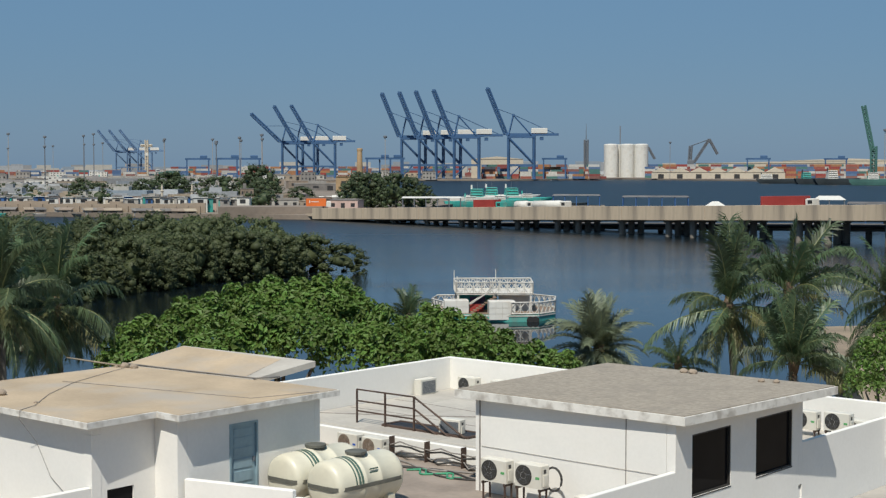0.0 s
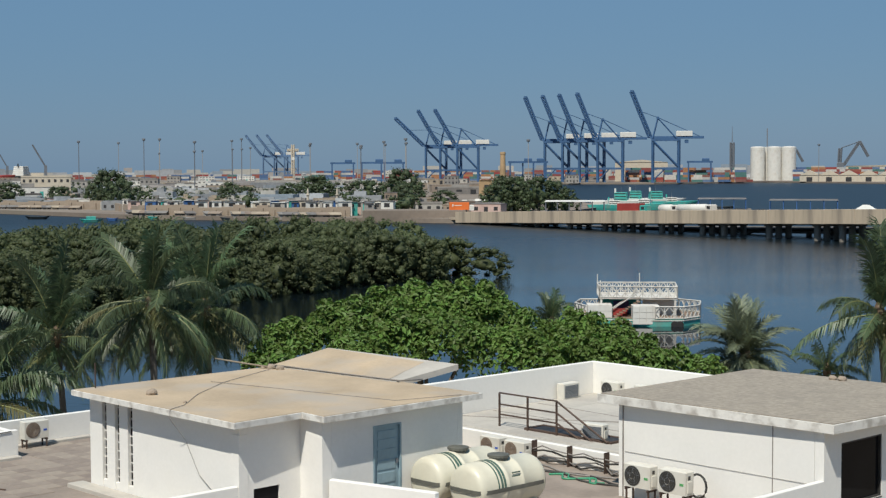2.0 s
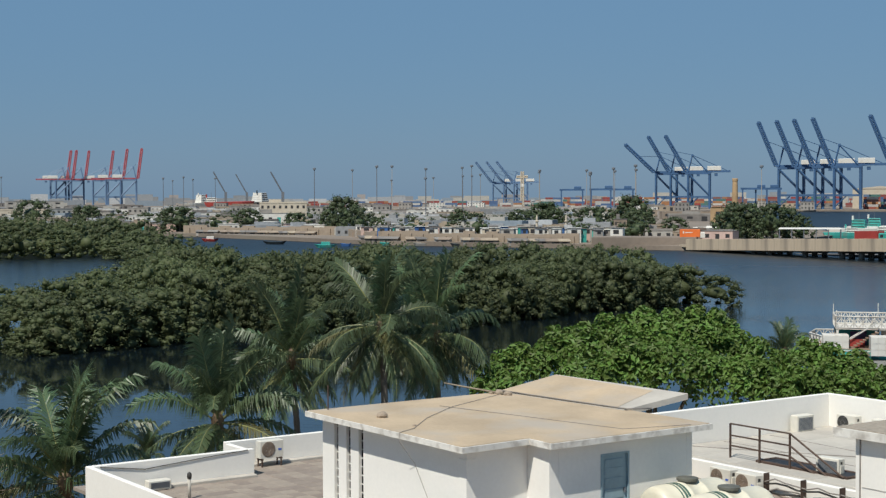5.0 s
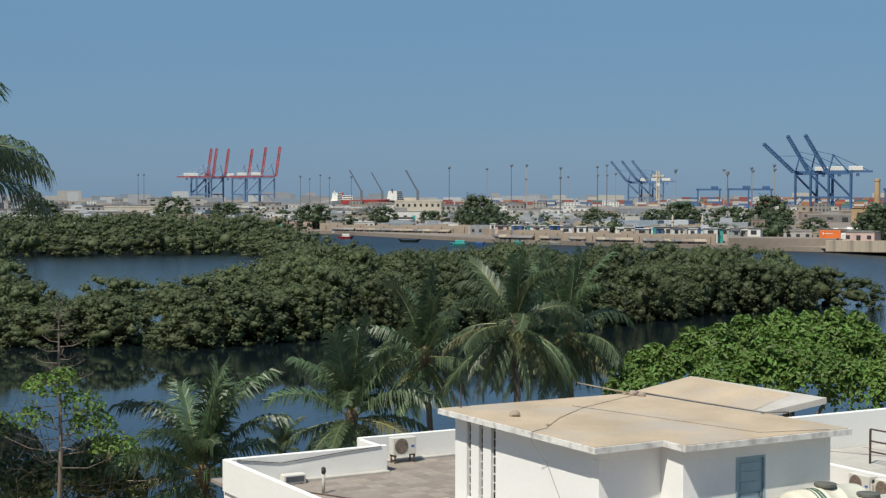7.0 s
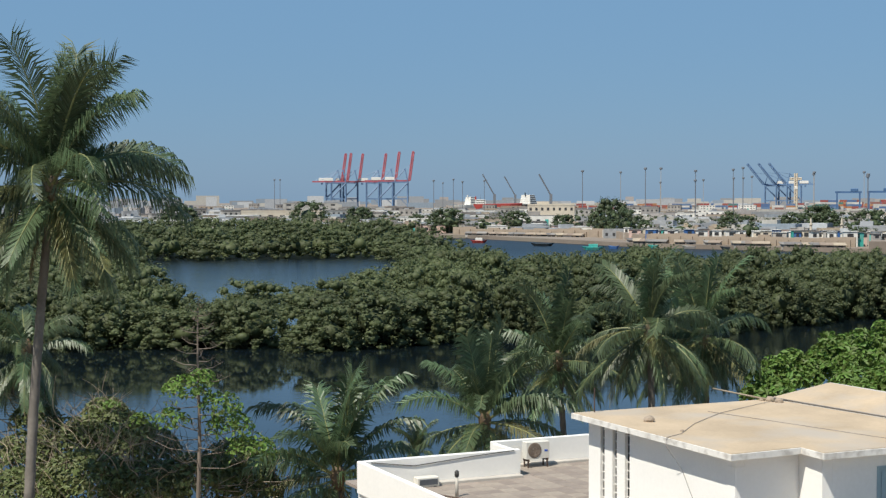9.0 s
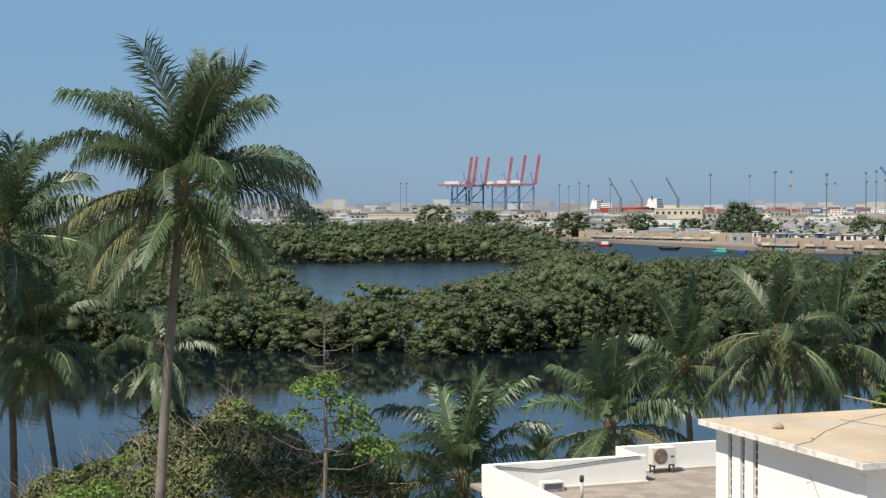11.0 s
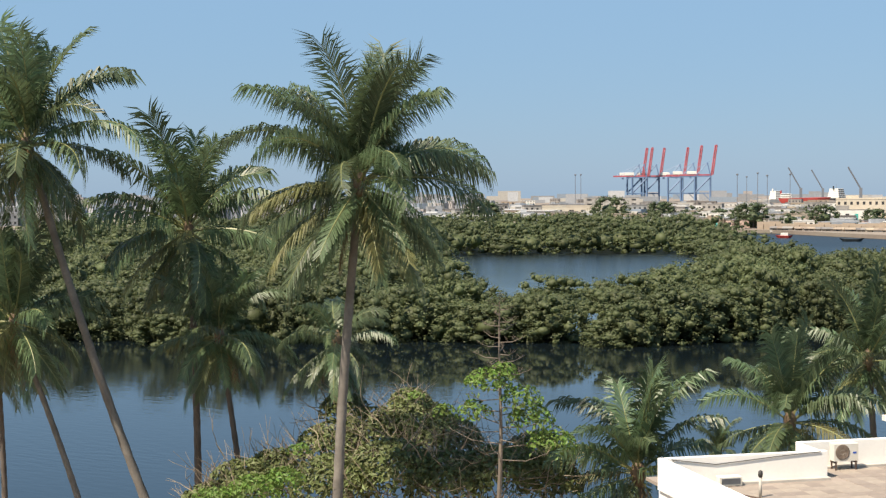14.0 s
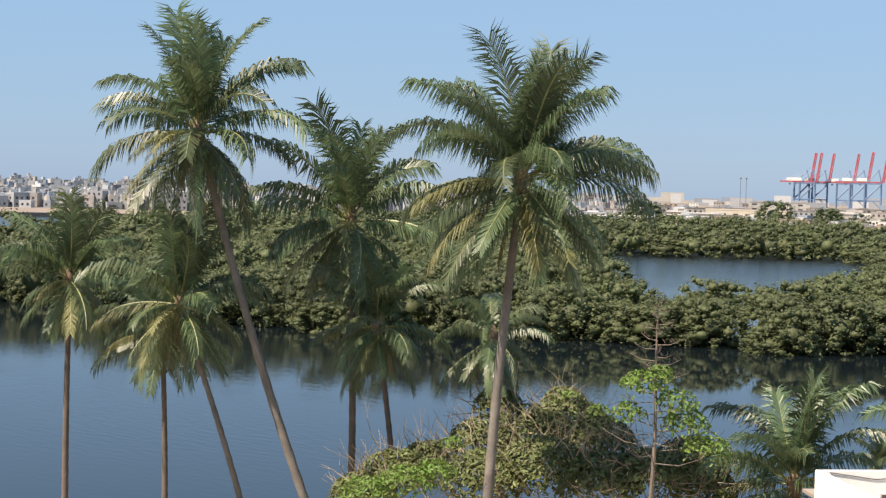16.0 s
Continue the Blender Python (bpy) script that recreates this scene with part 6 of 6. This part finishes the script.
BLUE_LABEL = mat("blue_label", (0.03, 0.10, 0.45), 0.5, bump=0)
TANK_CREAM = mat("cream_tank_plastic", (0.68, 0.65, 0.52), 0.4, var=0.08, scale=0.9, fine=5, bump=0.03, stain=(0.45, 0.40, 0.30), stain_amount=0.4, stain_scale=0.8)
TANK_BAND = mat("dark_tank_band", (0.12, 0.12, 0.10), 0.6, var=0.2, scale=2, fine=8)
STRIPE = mat("dark_green_stripe", (0.07, 0.13, 0.10), 0.5, var=0.15, bump=0)
DOOR_BLUE = mat("grey_blue_door_paint", (0.27, 0.38, 0.43), 0.6, var=0.1, scale=1.2, fine=9, bump=0.1, stain=(0.14, 0.2, 0.23), stain_amount=0.5, stain_scale=1.5)
PIPE = mat("black_pipe_lagging", (0.05, 0.048, 0.045), 0.8, var=0.3, scale=3, fine=14)
GREY_PIPE = mat("grey_conduit", (0.25, 0.23, 0.21), 0.7, var=0.2, scale=3, fine=12)
HOSE = mat("green_hose", (0.05, 0.30, 0.16), 0.5, var=0.15, bump=0)


def ac_unit(a, b, z, turn=0.0, w=0.82, h=0.58, legs=0.0, fan=FAN_DARK, tag=GREEN_LABEL, grille=False, name_tag="white split air-conditioner outdoor unit with a round fan grille"):
    """Outdoor unit whose front faces -y before turning; legs: height of its stand."""
    ob = thing("air_conditioner", name_tag, "air conditioner", BUILD @ Matrix.Translation((a, b, z + legs)) @ Matrix.Rotation(radians(turn), 4, "Z"), group="outdoor air conditioners")
    d = 0.32
    part("casing", Geo().box(-w / 2, w / 2, -d / 2, d / 2, 0.02, h, bevel=0.025), AC_WHITE, ob)
    if grille:
        for k in range(11):
            z0 = 0.07 + k * (h - 0.14) / 11
            part("louvre", Geo().box(-w * 0.42, w * 0.42, -d / 2 - 0.012, -d / 2 + 0.01, z0, z0 + 0.026), STEEL, ob)
    else:
        fx = -w * 0.16
        rot = Matrix.Translation((fx, -d / 2, h * 0.52)) @ Matrix.Rotation(radians(90), 4, "X")
        gr = part("fan_grille", Geo().lathe([(0.0, -0.005), (h * 0.40, -0.005), (h * 0.42, 0.012), (h * 0.38, 0.02)], 24), fan, ob, at=rot)
        for rr in (0.14, 0.24, 0.34):
            part("ring", Geo().lathe([(h * rr - 0.006, 0.014), (h * rr, 0.022), (h * rr + 0.006, 0.014)], 20), AC_WHITE if rr == 0.14 else STEEL, gr)
        for k in range(5):
            t = 2 * math.pi * k / 5
            part("blade", Geo().box(0.05, h * 0.34, -0.045, 0.045, 0.004, 0.012), STEEL if fan is FAN_DARK else RUST, gr, at=Matrix.Rotation(t, 4, "Z") @ Matrix.Rotation(0.25, 4, "X"))
        part("label", Geo().box(w * 0.28, w * 0.42, -d / 2 - 0.006, -d / 2 + 0.01, h * 0.42, h * 0.52), tag, ob)
    part("valve_cover", Geo().box(w / 2 - 0.01, w / 2 + 0.03, -d * 0.3, d * 0.2, h * 0.15, h * 0.6), AC_WHITE, ob)
    part("handle", Geo().box(w / 2 - 0.004, w / 2 + 0.006, -d * 0.2, d * 0.1, h * 0.66, h * 0.82), FAN_DARK, ob)
    if legs:
        for x in (-w * 0.42, w * 0.42):
            for y in (-d * 0.42, d * 0.42):
                part("leg", Geo().box(x - 0.02, x + 0.02, y - 0.02, y + 0.02, -legs, 0.02), RUST, ob)
            part("crossbar", Geo().box(x - 0.02, x + 0.02, -d * 0.6, d * 0.6, -0.05, 0.018), RUST, ob)
    else:
        for x in (-w * 0.3, w * 0.3):
            part("foot", Geo().box(x - 0.05, x + 0.05, -d * 0.55, d * 0.55, 0, 0.025), FAN_DARK, ob)
    return ob


for (x0, b0, z0), (x1, b1, z1) in (((4.22, 9.15, 9.70), (5.07, 9.15, 9.79)), ((5.46, 9.00, 9.76), (6.31, 9.00, 9.85))):
    ac_unit((x0 + x1) / 2 + 0.05, b0 + 0.16, LOW, legs=max(0.2, z0 - LOW + 0.08), w=max(0.75, x1 - x0), h=0.62)
ac_unit(-2.81, 11.55, LOW, fan=FAN_BROWN, tag=BLUE_LABEL)
ac_unit(-1.74, 11.5, LOW, fan=FAN_BROWN, tag=BLUE_LABEL)
ac_unit(-5.51, 20.35, HIGH)
ac_unit(-4.00, 20.35, HIGH, fan=FAN_BROWN)
ac_unit(-6.45, 19.04, HIGH, turn=90, grille=True, name_tag="white outdoor unit showing its louvred back")
ac_unit(-0.53, 13.6, HIGH, turn=10, w=0.75, h=0.5, grille=True, name_tag="white outdoor unit showing its louvred back")
ac_unit(8.70, 20.5, HIGH, legs=0.25)
ac_unit(7.64, 20.5, HIGH, legs=0.2)
ac_unit(9.1, 20.9, HIGH, legs=0.02)
ac_unit(-13.75, 2.20, LOW, turn=90, legs=0.28, fan=FAN_BROWN, tag=BLUE_LABEL)
ac_unit(-12.3, -2.31, LOW, turn=90, w=0.7, h=0.3, grille=True, name_tag="low white outdoor unit by the parapet")
ac_unit(-1.9, -0.6, LOW, turn=0, w=0.7, h=0.32, grille=True, name_tag="low white outdoor unit by the hut wall")
ac_unit(7.65, 9.4, LOW, w=0.9, h=0.5, grille=True, name_tag="low white outdoor unit by the hut wall")


def water_tank(a, b0, b1, z):
    """A lying plastic tank with rounded ends, ribs, a seam band, a hatch and stripes."""
    ln, r = b1 - b0, 0.63
    ob = thing("water_tank", "cream lying plastic water tank with green stripes and dark seam", "water tank", BUILD @ Matrix.Translation((a, b0, z)), group="roof water tanks")
    lie = Matrix.Translation((0, 0, r + 0.12)) @ Matrix.Rotation(radians(-90), 4, "X")
    prof = [(0.05, 0.0), (r * 0.72, 0.02), (r * 0.90, 0.07), (r * 0.97, 0.16), (r, 0.30)]
    for k in (0.40, 0.62):
        c = ln * k
        prof += [(r, c - 0.05), (r * 1.025, c - 0.03), (r * 1.025, c + 0.03), (r, c + 0.05)]
    prof += [(r, ln - 0.30), (r * 0.97, ln - 0.16), (r * 0.90, ln - 0.07), (r * 0.72, ln - 0.02), (0.05, ln)]
    part("shell", Geo().lathe(prof, 36), TANK_CREAM, ob, smooth=True, at=lie)
    g = Geo()
    n = 120
    pts = []
    for i in range(n):
        t = 2 * math.pi * i / n
        cx, cy = math.cos(t), math.sin(t)
        pts.append((math.copysign(abs(cx) ** 0.36, cx) * (r + 0.03), ln / 2 + math.copysign(abs(cy) ** 0.36, cy) * (ln / 2 + 0.03)))
    g.prism(pts, -0.05, 0.05)
    part("seam_band", g, TANK_BAND, ob, "dark seam band", at=Matrix.Translation((0, 0, r + 0.1)))
    for k in (0.62, 0.74, 0.84):
        w = 0.075 if k > 0.65 else 0.045
        q = Geo()
        m = 18
        vs = []
        for i in range(m + 1):
            t = math.pi * i / m
            for y in (k - w / 2, k + w / 2):
                vs.append((1.012 * r * math.cos(t), y, r + 0.12 + 1.012 * r * math.sin(t)))
        q.add(vs, [(2 * i, 2 * i + 1, 2 * i + 3, 2 * i + 2) for i in range(m)])
        part("stripe", q, STRIPE, ob, "dark green stripe")
    part("hatch", Geo().lathe([(0.24, 0), (0.24, 0.06), (0.28, 0.06), (0.28, 0.12), (0.1, 0.15)], 18), TANK_BAND, ob, "dark hatch lid", at=Matrix.Translation((0, ln * 0.5, 2 * r + 0.1)))
    for k in (0.2, 0.8):
        part("cradle", Geo().box(-0.55, 0.55, ln * k - 0.12, ln * k + 0.12, 0, 0.34, bevel=0.03), TANK_CREAM, ob)
    for k in range(2):
        part("lettering", Geo().box(0.30, 0.30 + 0.01, ln * 0.46, ln * 0.58, 0, 0.035), STRIPE, ob, "faded lettering bar", at=Matrix.Translation((0.27, 0, r + 0.12 + 0.33 - 0.09 * k)))


water_tank(1.15, 5.0, 7.45, LOW)
water_tank(2.58, 5.03, 7.48, LOW)

# stair hatch with its railing
rail = thing("railing", "rusty steel stair railing on the roof deck", "railing", BUILD @ Matrix.Translation((0, 0, HIGH)))
Ra, Rb, Rc, Re = -4.15, -2.93, -1.72, 0.30
for x in (Ra, Rb, Rc):
    part("post", Geo().box(x - 0.025, x + 0.025, 13.17, 13.22, 0, 1.08), RUST, rail)
for z in (0.40, 0.72, 1.08):
    part("bar", Geo().box(Ra, Rc, 13.175, 13.215, z - 0.022, z + 0.022), RUST, rail)
    part("slope_bar", Geo().beam((Rc, 13.195, z), (Re, 13.195, z - 1.02 if z > 0.5 else -0.45), 0.045), RUST, rail)
hatch = thing("roof_hatch", "open dark stair hatch with a low rusty kerb", "hatch", BUILD @ Matrix.Translation((0, 0, HIGH)))
for bx in ((Rb - 0.1, Re, 13.24, 13.34), (Rb - 0.1, Re, 14.05, 14.14), (Rb - 0.2, Rb - 0.1, 13.24, 14.14), (Re, Re + 0.1, 13.24, 14.14)):
    part("kerb", Geo().box(*bx, 0, 0.09, bevel=0.015), RUST, hatch)
part("opening", Geo().box(Rb - 0.1, Re, 13.34, 14.05, 0.03, 0.06), DARK, hatch)

# pipe runs along the step and over the deck
for k in range(4):
    z = LOW + 0.08 + 0.12 * k
    pts = []
    for i in range(15):
        x = -2.2 + i * 0.4
        pts.append((x, 11.9 - 0.04 * k - 0.25 * (k < 2) * (i % 3 == 1), z + 0.05 * math.sin(i * 1.7 + k) - (0.10 if i % 4 == 2 else 0) * (k % 2)))
    solid("pipe_run", Geo().tube(pts, 0.022 if k % 2 else 0.03, 6), PIPE if k % 2 == 0 else GREY_PIPE, "lagged refrigerant pipe sagging along the wall", "pipe", at=BUILD, group="refrigerant pipes", smooth=True)
for x in (-1.4, 0.0, 1.4, 2.8):
    solid("pipe_bracket", Geo().box(x - 0.012, x + 0.012, 11.75, 11.97, LOW, LOW + 0.6), RUST, "rusty steel pipe bracket against the step", "bracket", at=BUILD, group="pipe brackets")
for k in range(3):
    pts = [(-1.6 + 0.45 * i, 11.2 - 0.25 * k + 0.22 * math.sin(i * 0.9 + k * 2), LOW + 0.03) for i in range(12)]
    solid("loose_pipe", Geo().tube(pts, 0.03, 6), PIPE if k else GREY_PIPE, "loose pipe lying on the deck", "pipe", at=BUILD, group="refrigerant pipes", smooth=True)
ha, hb_ = (0.41, 10.53), (2.21, 10.68)
pts = [(ha[0] + (hb_[0] - ha[0]) * i / 16, ha[1] + (hb_[1] - ha[1]) * i / 16 + 0.22 * math.sin(i * 0.75), LOW + 0.03) for i in range(17)]
solid("hose", Geo().tube(pts, 0.03, 6).tube([(x + 0.1, y + 0.14, z) for x, y, z in pts[::-1]], 0.03, 6), HOSE, "green garden hose lying on the deck", "hose", at=BUILD, smooth=True)
a2 = (6.46, 9.50, 10.05)
g = Geo().tube([(a2[0] + 0.26 * math.cos(t * 0.42) - 0.1, a2[1], a2[2] + 0.30 * math.sin(t * 0.42)) for t in range(16)], 0.03, 6)
solid("pipe_loop", g, PIPE, "black looped refrigerant pipe beside the outdoor unit", "pipe", at=BUILD, smooth=True)
g = Geo()
for t in range(2):
    g.tube([(-6.4 + 15 * i / 8 * 0.62, 15.2 + 2.1 * t + 0.1 * math.sin(i + t), HIGH + 0.02) for i in range(9)], 0.018, 5)
g.tube([(-6.5, 13.6, HIGH + 0.03), (-4.2, 14.9, HIGH + 0.03), (-1.0, 17.0, HIGH + 0.03), (1.5, 18.6, HIGH + 0.03)], 0.02, 5)
solid("deck_cable", g, GREY_PIPE, "dark cables lying across the pale deck", "cable", at=BUILD)
# conduit lines on the wall of hut B
solid("wall_conduit", Geo().box(3.62, 3.65, 9.87, 9.9, LOW, 11.8), GREY_PIPE, "thin grey conduit on the hut corner", "pipe", at=BUILD)
bx = 8.28
solid("wall_conduit", Geo().box(bx - 0.01, bx + 0.01, 9.885, 9.9, LOW + 0.2, 11.8), GREY_PIPE, "thin grey conduit on the hut wall", "pipe", at=BUILD)
solid("wall_cable", Geo().tube([(3.7, 9.885, 10.52), (6.5, 9.885, 10.50), (9.4, 9.885, 10.49)], 0.006, 5), DECK2, "thin cable along the hut wall", "cable", at=BUILD)

# doors and windows
door = tagged(new("door_1"), "grey-blue panelled wooden door, shut", "door", kind="structure")
door.matrix_world = BUILD @ Matrix.Translation((0.38, 3.95, 9.5))
part("leaf", Geo().box(-0.06, -0.01, 0.05, 0.90, 0.0, 1.94), DOOR_BLUE, door)
for k, (z0, z1) in enumerate(((0.12, 0.42), (0.50, 0.76), (0.84, 1.08), (1.16, 1.36), (1.44, 1.62), (1.68, 1.84))):
    part("door_panel", Geo().box(-0.012, 0.006, 0.18, 0.77, z0, z1, bevel=0.005), DOOR_BLUE, door)
for bx in ((0.0, 0.05, 0, 2.0), (0.90, 0.95, 0, 2.0), (0.05, 0.90, 1.95, 2.0)):
    part("door_frame", Geo().box(-0.1, 0.055, bx[0], bx[1], bx[2], bx[3]), DOOR_BLUE, door)
part("door_handle", Geo().box(0.0, 0.05, 0.80, 0.84, 0.95, 1.08), STEEL, door)


def window(name, b0, b1, z0, z1, face, label, bars, frame_m, fw=0.06):
    ob = tagged(new(name), label, "window", kind="structure")
    ob.matrix_world = BUILD @ Matrix.Translation((face, b0, z0))
    w, h = b1 - b0, z1 - z0
    for bx in ((0, fw, 0, h), (w - fw, w, 0, h), (fw, w - fw, 0, fw), (fw, w - fw, h - fw, h)):
        part("window_frame", Geo().box(-0.14, -0.02, *bx), frame_m, ob)
    for k in range(bars):
        x = w * (k + 1) / (bars + 1)
        part("mullion", Geo().box(-0.12, -0.05, x - 0.02, x + 0.02, fw, h - fw), frame_m, ob)
    n = bars + 1
    for k in range(n):
        part("pane", Geo().box(-0.10, -0.085, fw + (w - 2 * fw) * k / n, fw + (w - 2 * fw) * (k + 1) / n, fw, h - fw), GLASS, ob, "dark tinted glass pane")
    part("window_sill", Geo().box(-0.14, 0.012, 0, w, -0.03, -0.003), frame_m, ob)


window("window_1", 10.65, 12.5, 9.88, 11.42, 9.7, "large dark tinted window in the hut wall", 0, FAN_DARK, 0.04)
window("window_2", 13.77, 15.72, 9.88, 11.42, 9.7, "large dark tinted window in the hut wall", 0, FAN_DARK, 0.04)
window("window_3", 0.78, 1.75, 9.55, 10.32, -0.43, "small white-framed window in the hut wall", 0, WHITE, 0.09)
for i, x0 in enumerate((-6.72, -6.08, -5.44)):
    ob = tagged(new("window_%d" % (4 + i)), "narrow slit window with glass louvres", "window", kind="structure")
    ob.matrix_world = BUILD @ Matrix.Translation((x0, 0.45, 9.62))
    part("pane", Geo().box(0, 0.22, 0.10, 0.12, 0, 2.1), GLASS, ob, "dark glass behind the louvres")
    for k in range(9):
        part("louvre", Geo().box(0, 0.22, 0.085, 0.098, 0.12 + 0.235 * k, 0.145 + 0.235 * k), WHITE, ob)

# roof clutter
fold0, fold1 = (-7.6, 6.72, 12.07), (-2.2, 7.2, 12.07)
solid("roof_pipe", Geo().tube([fold0, (-5, 6.93, 12.07), fold1, (-2.0, 7.9, 12.05)], 0.022, 6), GREY_PIPE, "grey pipe lying along the fold of the roof", "pipe", at=BUILD, smooth=True)
solid("roof_pole", Geo().tube([(-6.9, 6.45, 12.05), (-7.8, 6.05, 12.13), (-8.8, 5.6, 12.24)], [0.03, 0.03, 0.022], 6), TWIG, "weathered wooden pole lying over the roof edge", "pole", at=BUILD, smooth=True)
pts = [(-7.0, 6.6, 12.05), (-6.6, 5.6, 12.03), (-5.6, 3.6, 12.03), (-4.3, 1.9, 12.03), (-3.0, 0.6, 12.03), (-2.7, -0.02, 12.02), (-2.7, -0.04, 11.8), (-2.65, 0.40, 11.2), (-2.1, 0.42, 10.4), (-1.3, 0.42, 9.95), (-0.7, 0.42, 9.8)]
solid("hanging_cable", Geo().tube(pts, 0.008, 5), GREY_PIPE, "grey cable crossing the roof and hanging down the wall", "cable", at=BUILD, smooth=True)
solid("roof_cable", Geo().tube([(-6.0, 3.5, 12.03), (-3.0, 4.2, 12.03), (0.2, 4.9, 12.03), (0.7, 6.8, 12.03)], 0.007, 5), GREY_PIPE, "thin cable lying across the buff roof", "cable", at=BUILD, smooth=True)
for x, y, z, s in ((-5.2, 1.05, 12.01, 0.16), (-7.1, 6.45, 12.01, 0.14), (-6.75, 6.5, 12.01, 0.13), (-7.3, 6.3, 12.01, 0.08), (-3.4, 0.9, 12.01, 0.05), (8.6, 16.0, 12.02, 0.1), (9.0, 16.1, 12.02, 0.1), (6.3, 16.2, 12.02, 0.13), (6.0, 16.2, 12.02, 0.12)):
    bm = bmesh.new()
    bmesh.ops.create_icosphere(bm, subdivisions=2, radius=s)
    for v in bm.verts:
        v.co *= 1 + 0.25 * noise.noise(v.co * 4 / s + Vector((x, y, 0)))
        v.co.z = max(v.co.z * 0.7, -s * 0.35)
    me = bpy.data.meshes.new("stone")
    bm.to_mesh(me)
    bm.free()
    me.materials.append(SANDSTONE)
    solid("stone", me, None, "rough tan stone resting on the roof", "stone", at=BUILD @ Matrix.Translation((x, y, z + s * 0.33)), group="stones on the roofs")
solid("roof_rod", Geo().tube([(-7.3, 0.6, 12.0), (-7.3, 0.6, 12.7)], 0.02, 6), RUST, "short rusty rod standing on the roof edge", "rod", at=BUILD)
pa = (-10.42, -2.18, 9.30)
post = thing("vent_post", "pale vent pipe with a black cap on the terrace", "post", BUILD @ Matrix.Translation((pa[0], pa[1], LOW)))
part("pipe", Geo().lathe([(0.05, 0), (0.045, 0.62)], 10), DECK2, post, smooth=True)
part("cap", Geo().lathe([(0.06, 0.60), (0.07, 0.66), (0.06, 0.76), (0.02, 0.79)], 10), FAN_DARK, post, "black cap", smooth=True)
solid("deck_pipe", Geo().tube([(-11.5, -2.9, LOW + 0.03), (-8.5, -1.5, LOW + 0.03)], 0.025, 6), RUST, "rusty pipe lying on the terrace", "pipe", at=BUILD)
solid("wall_cable", Geo().tube([(-12.56, -4.0, 10.1), (-12.56, -2.6, 9.9), (-12.56, -0.6, 10.05), (-12.56, 0.8, 10.13)], 0.014, 5), PIPE, "black cable slung along the parapet", "cable", at=BUILD, smooth=True)
# deck paving joints of the plinth by hut A
solid("hut_plinth", Geo().box(-7.75, -0.5, -0.05, 0.44, LOW, LOW + 0.12, bevel=0.02), DECK2, "cement plinth at the foot of the hut", "plinth", at=BUILD, kind="structure")

# deck pieces: cement slabs on the high deck, tiles on the terrace
SLAB_PIECE = Geo().box(0.008, 1.592, 0.008, 1.592, 0, 0.03, bevel=0.008).mesh("slab", DECK2)
dp = random.Random(77)
for i in range(10):
    for j in range(5):
        part("slab", SLAB_PIECE, DECK2, floor_high, at=Matrix.Translation((-6.6 + 1.6 * i, 12.5 + 1.6 * j, HIGH - 0.012 + dp.uniform(0, 0.006))))
TILE_PIECE = Geo().box(0.006, 0.494, 0.006, 0.494, 0, 0.02, bevel=0.006).mesh("tile", DECK)
for i in range(13):
    for j in range(20):
        a, b = -13.9 + 0.5 * i, -4.1 + 0.5 * j
        if (a < -12.3 and b < 1.1) or (a > -8.3 and b > -0.6):
            continue
        part("tile", TILE_PIECE, DECK, floor_low, at=Matrix.Translation((a, b, LOW - 0.008 + dp.uniform(0, 0.006))))
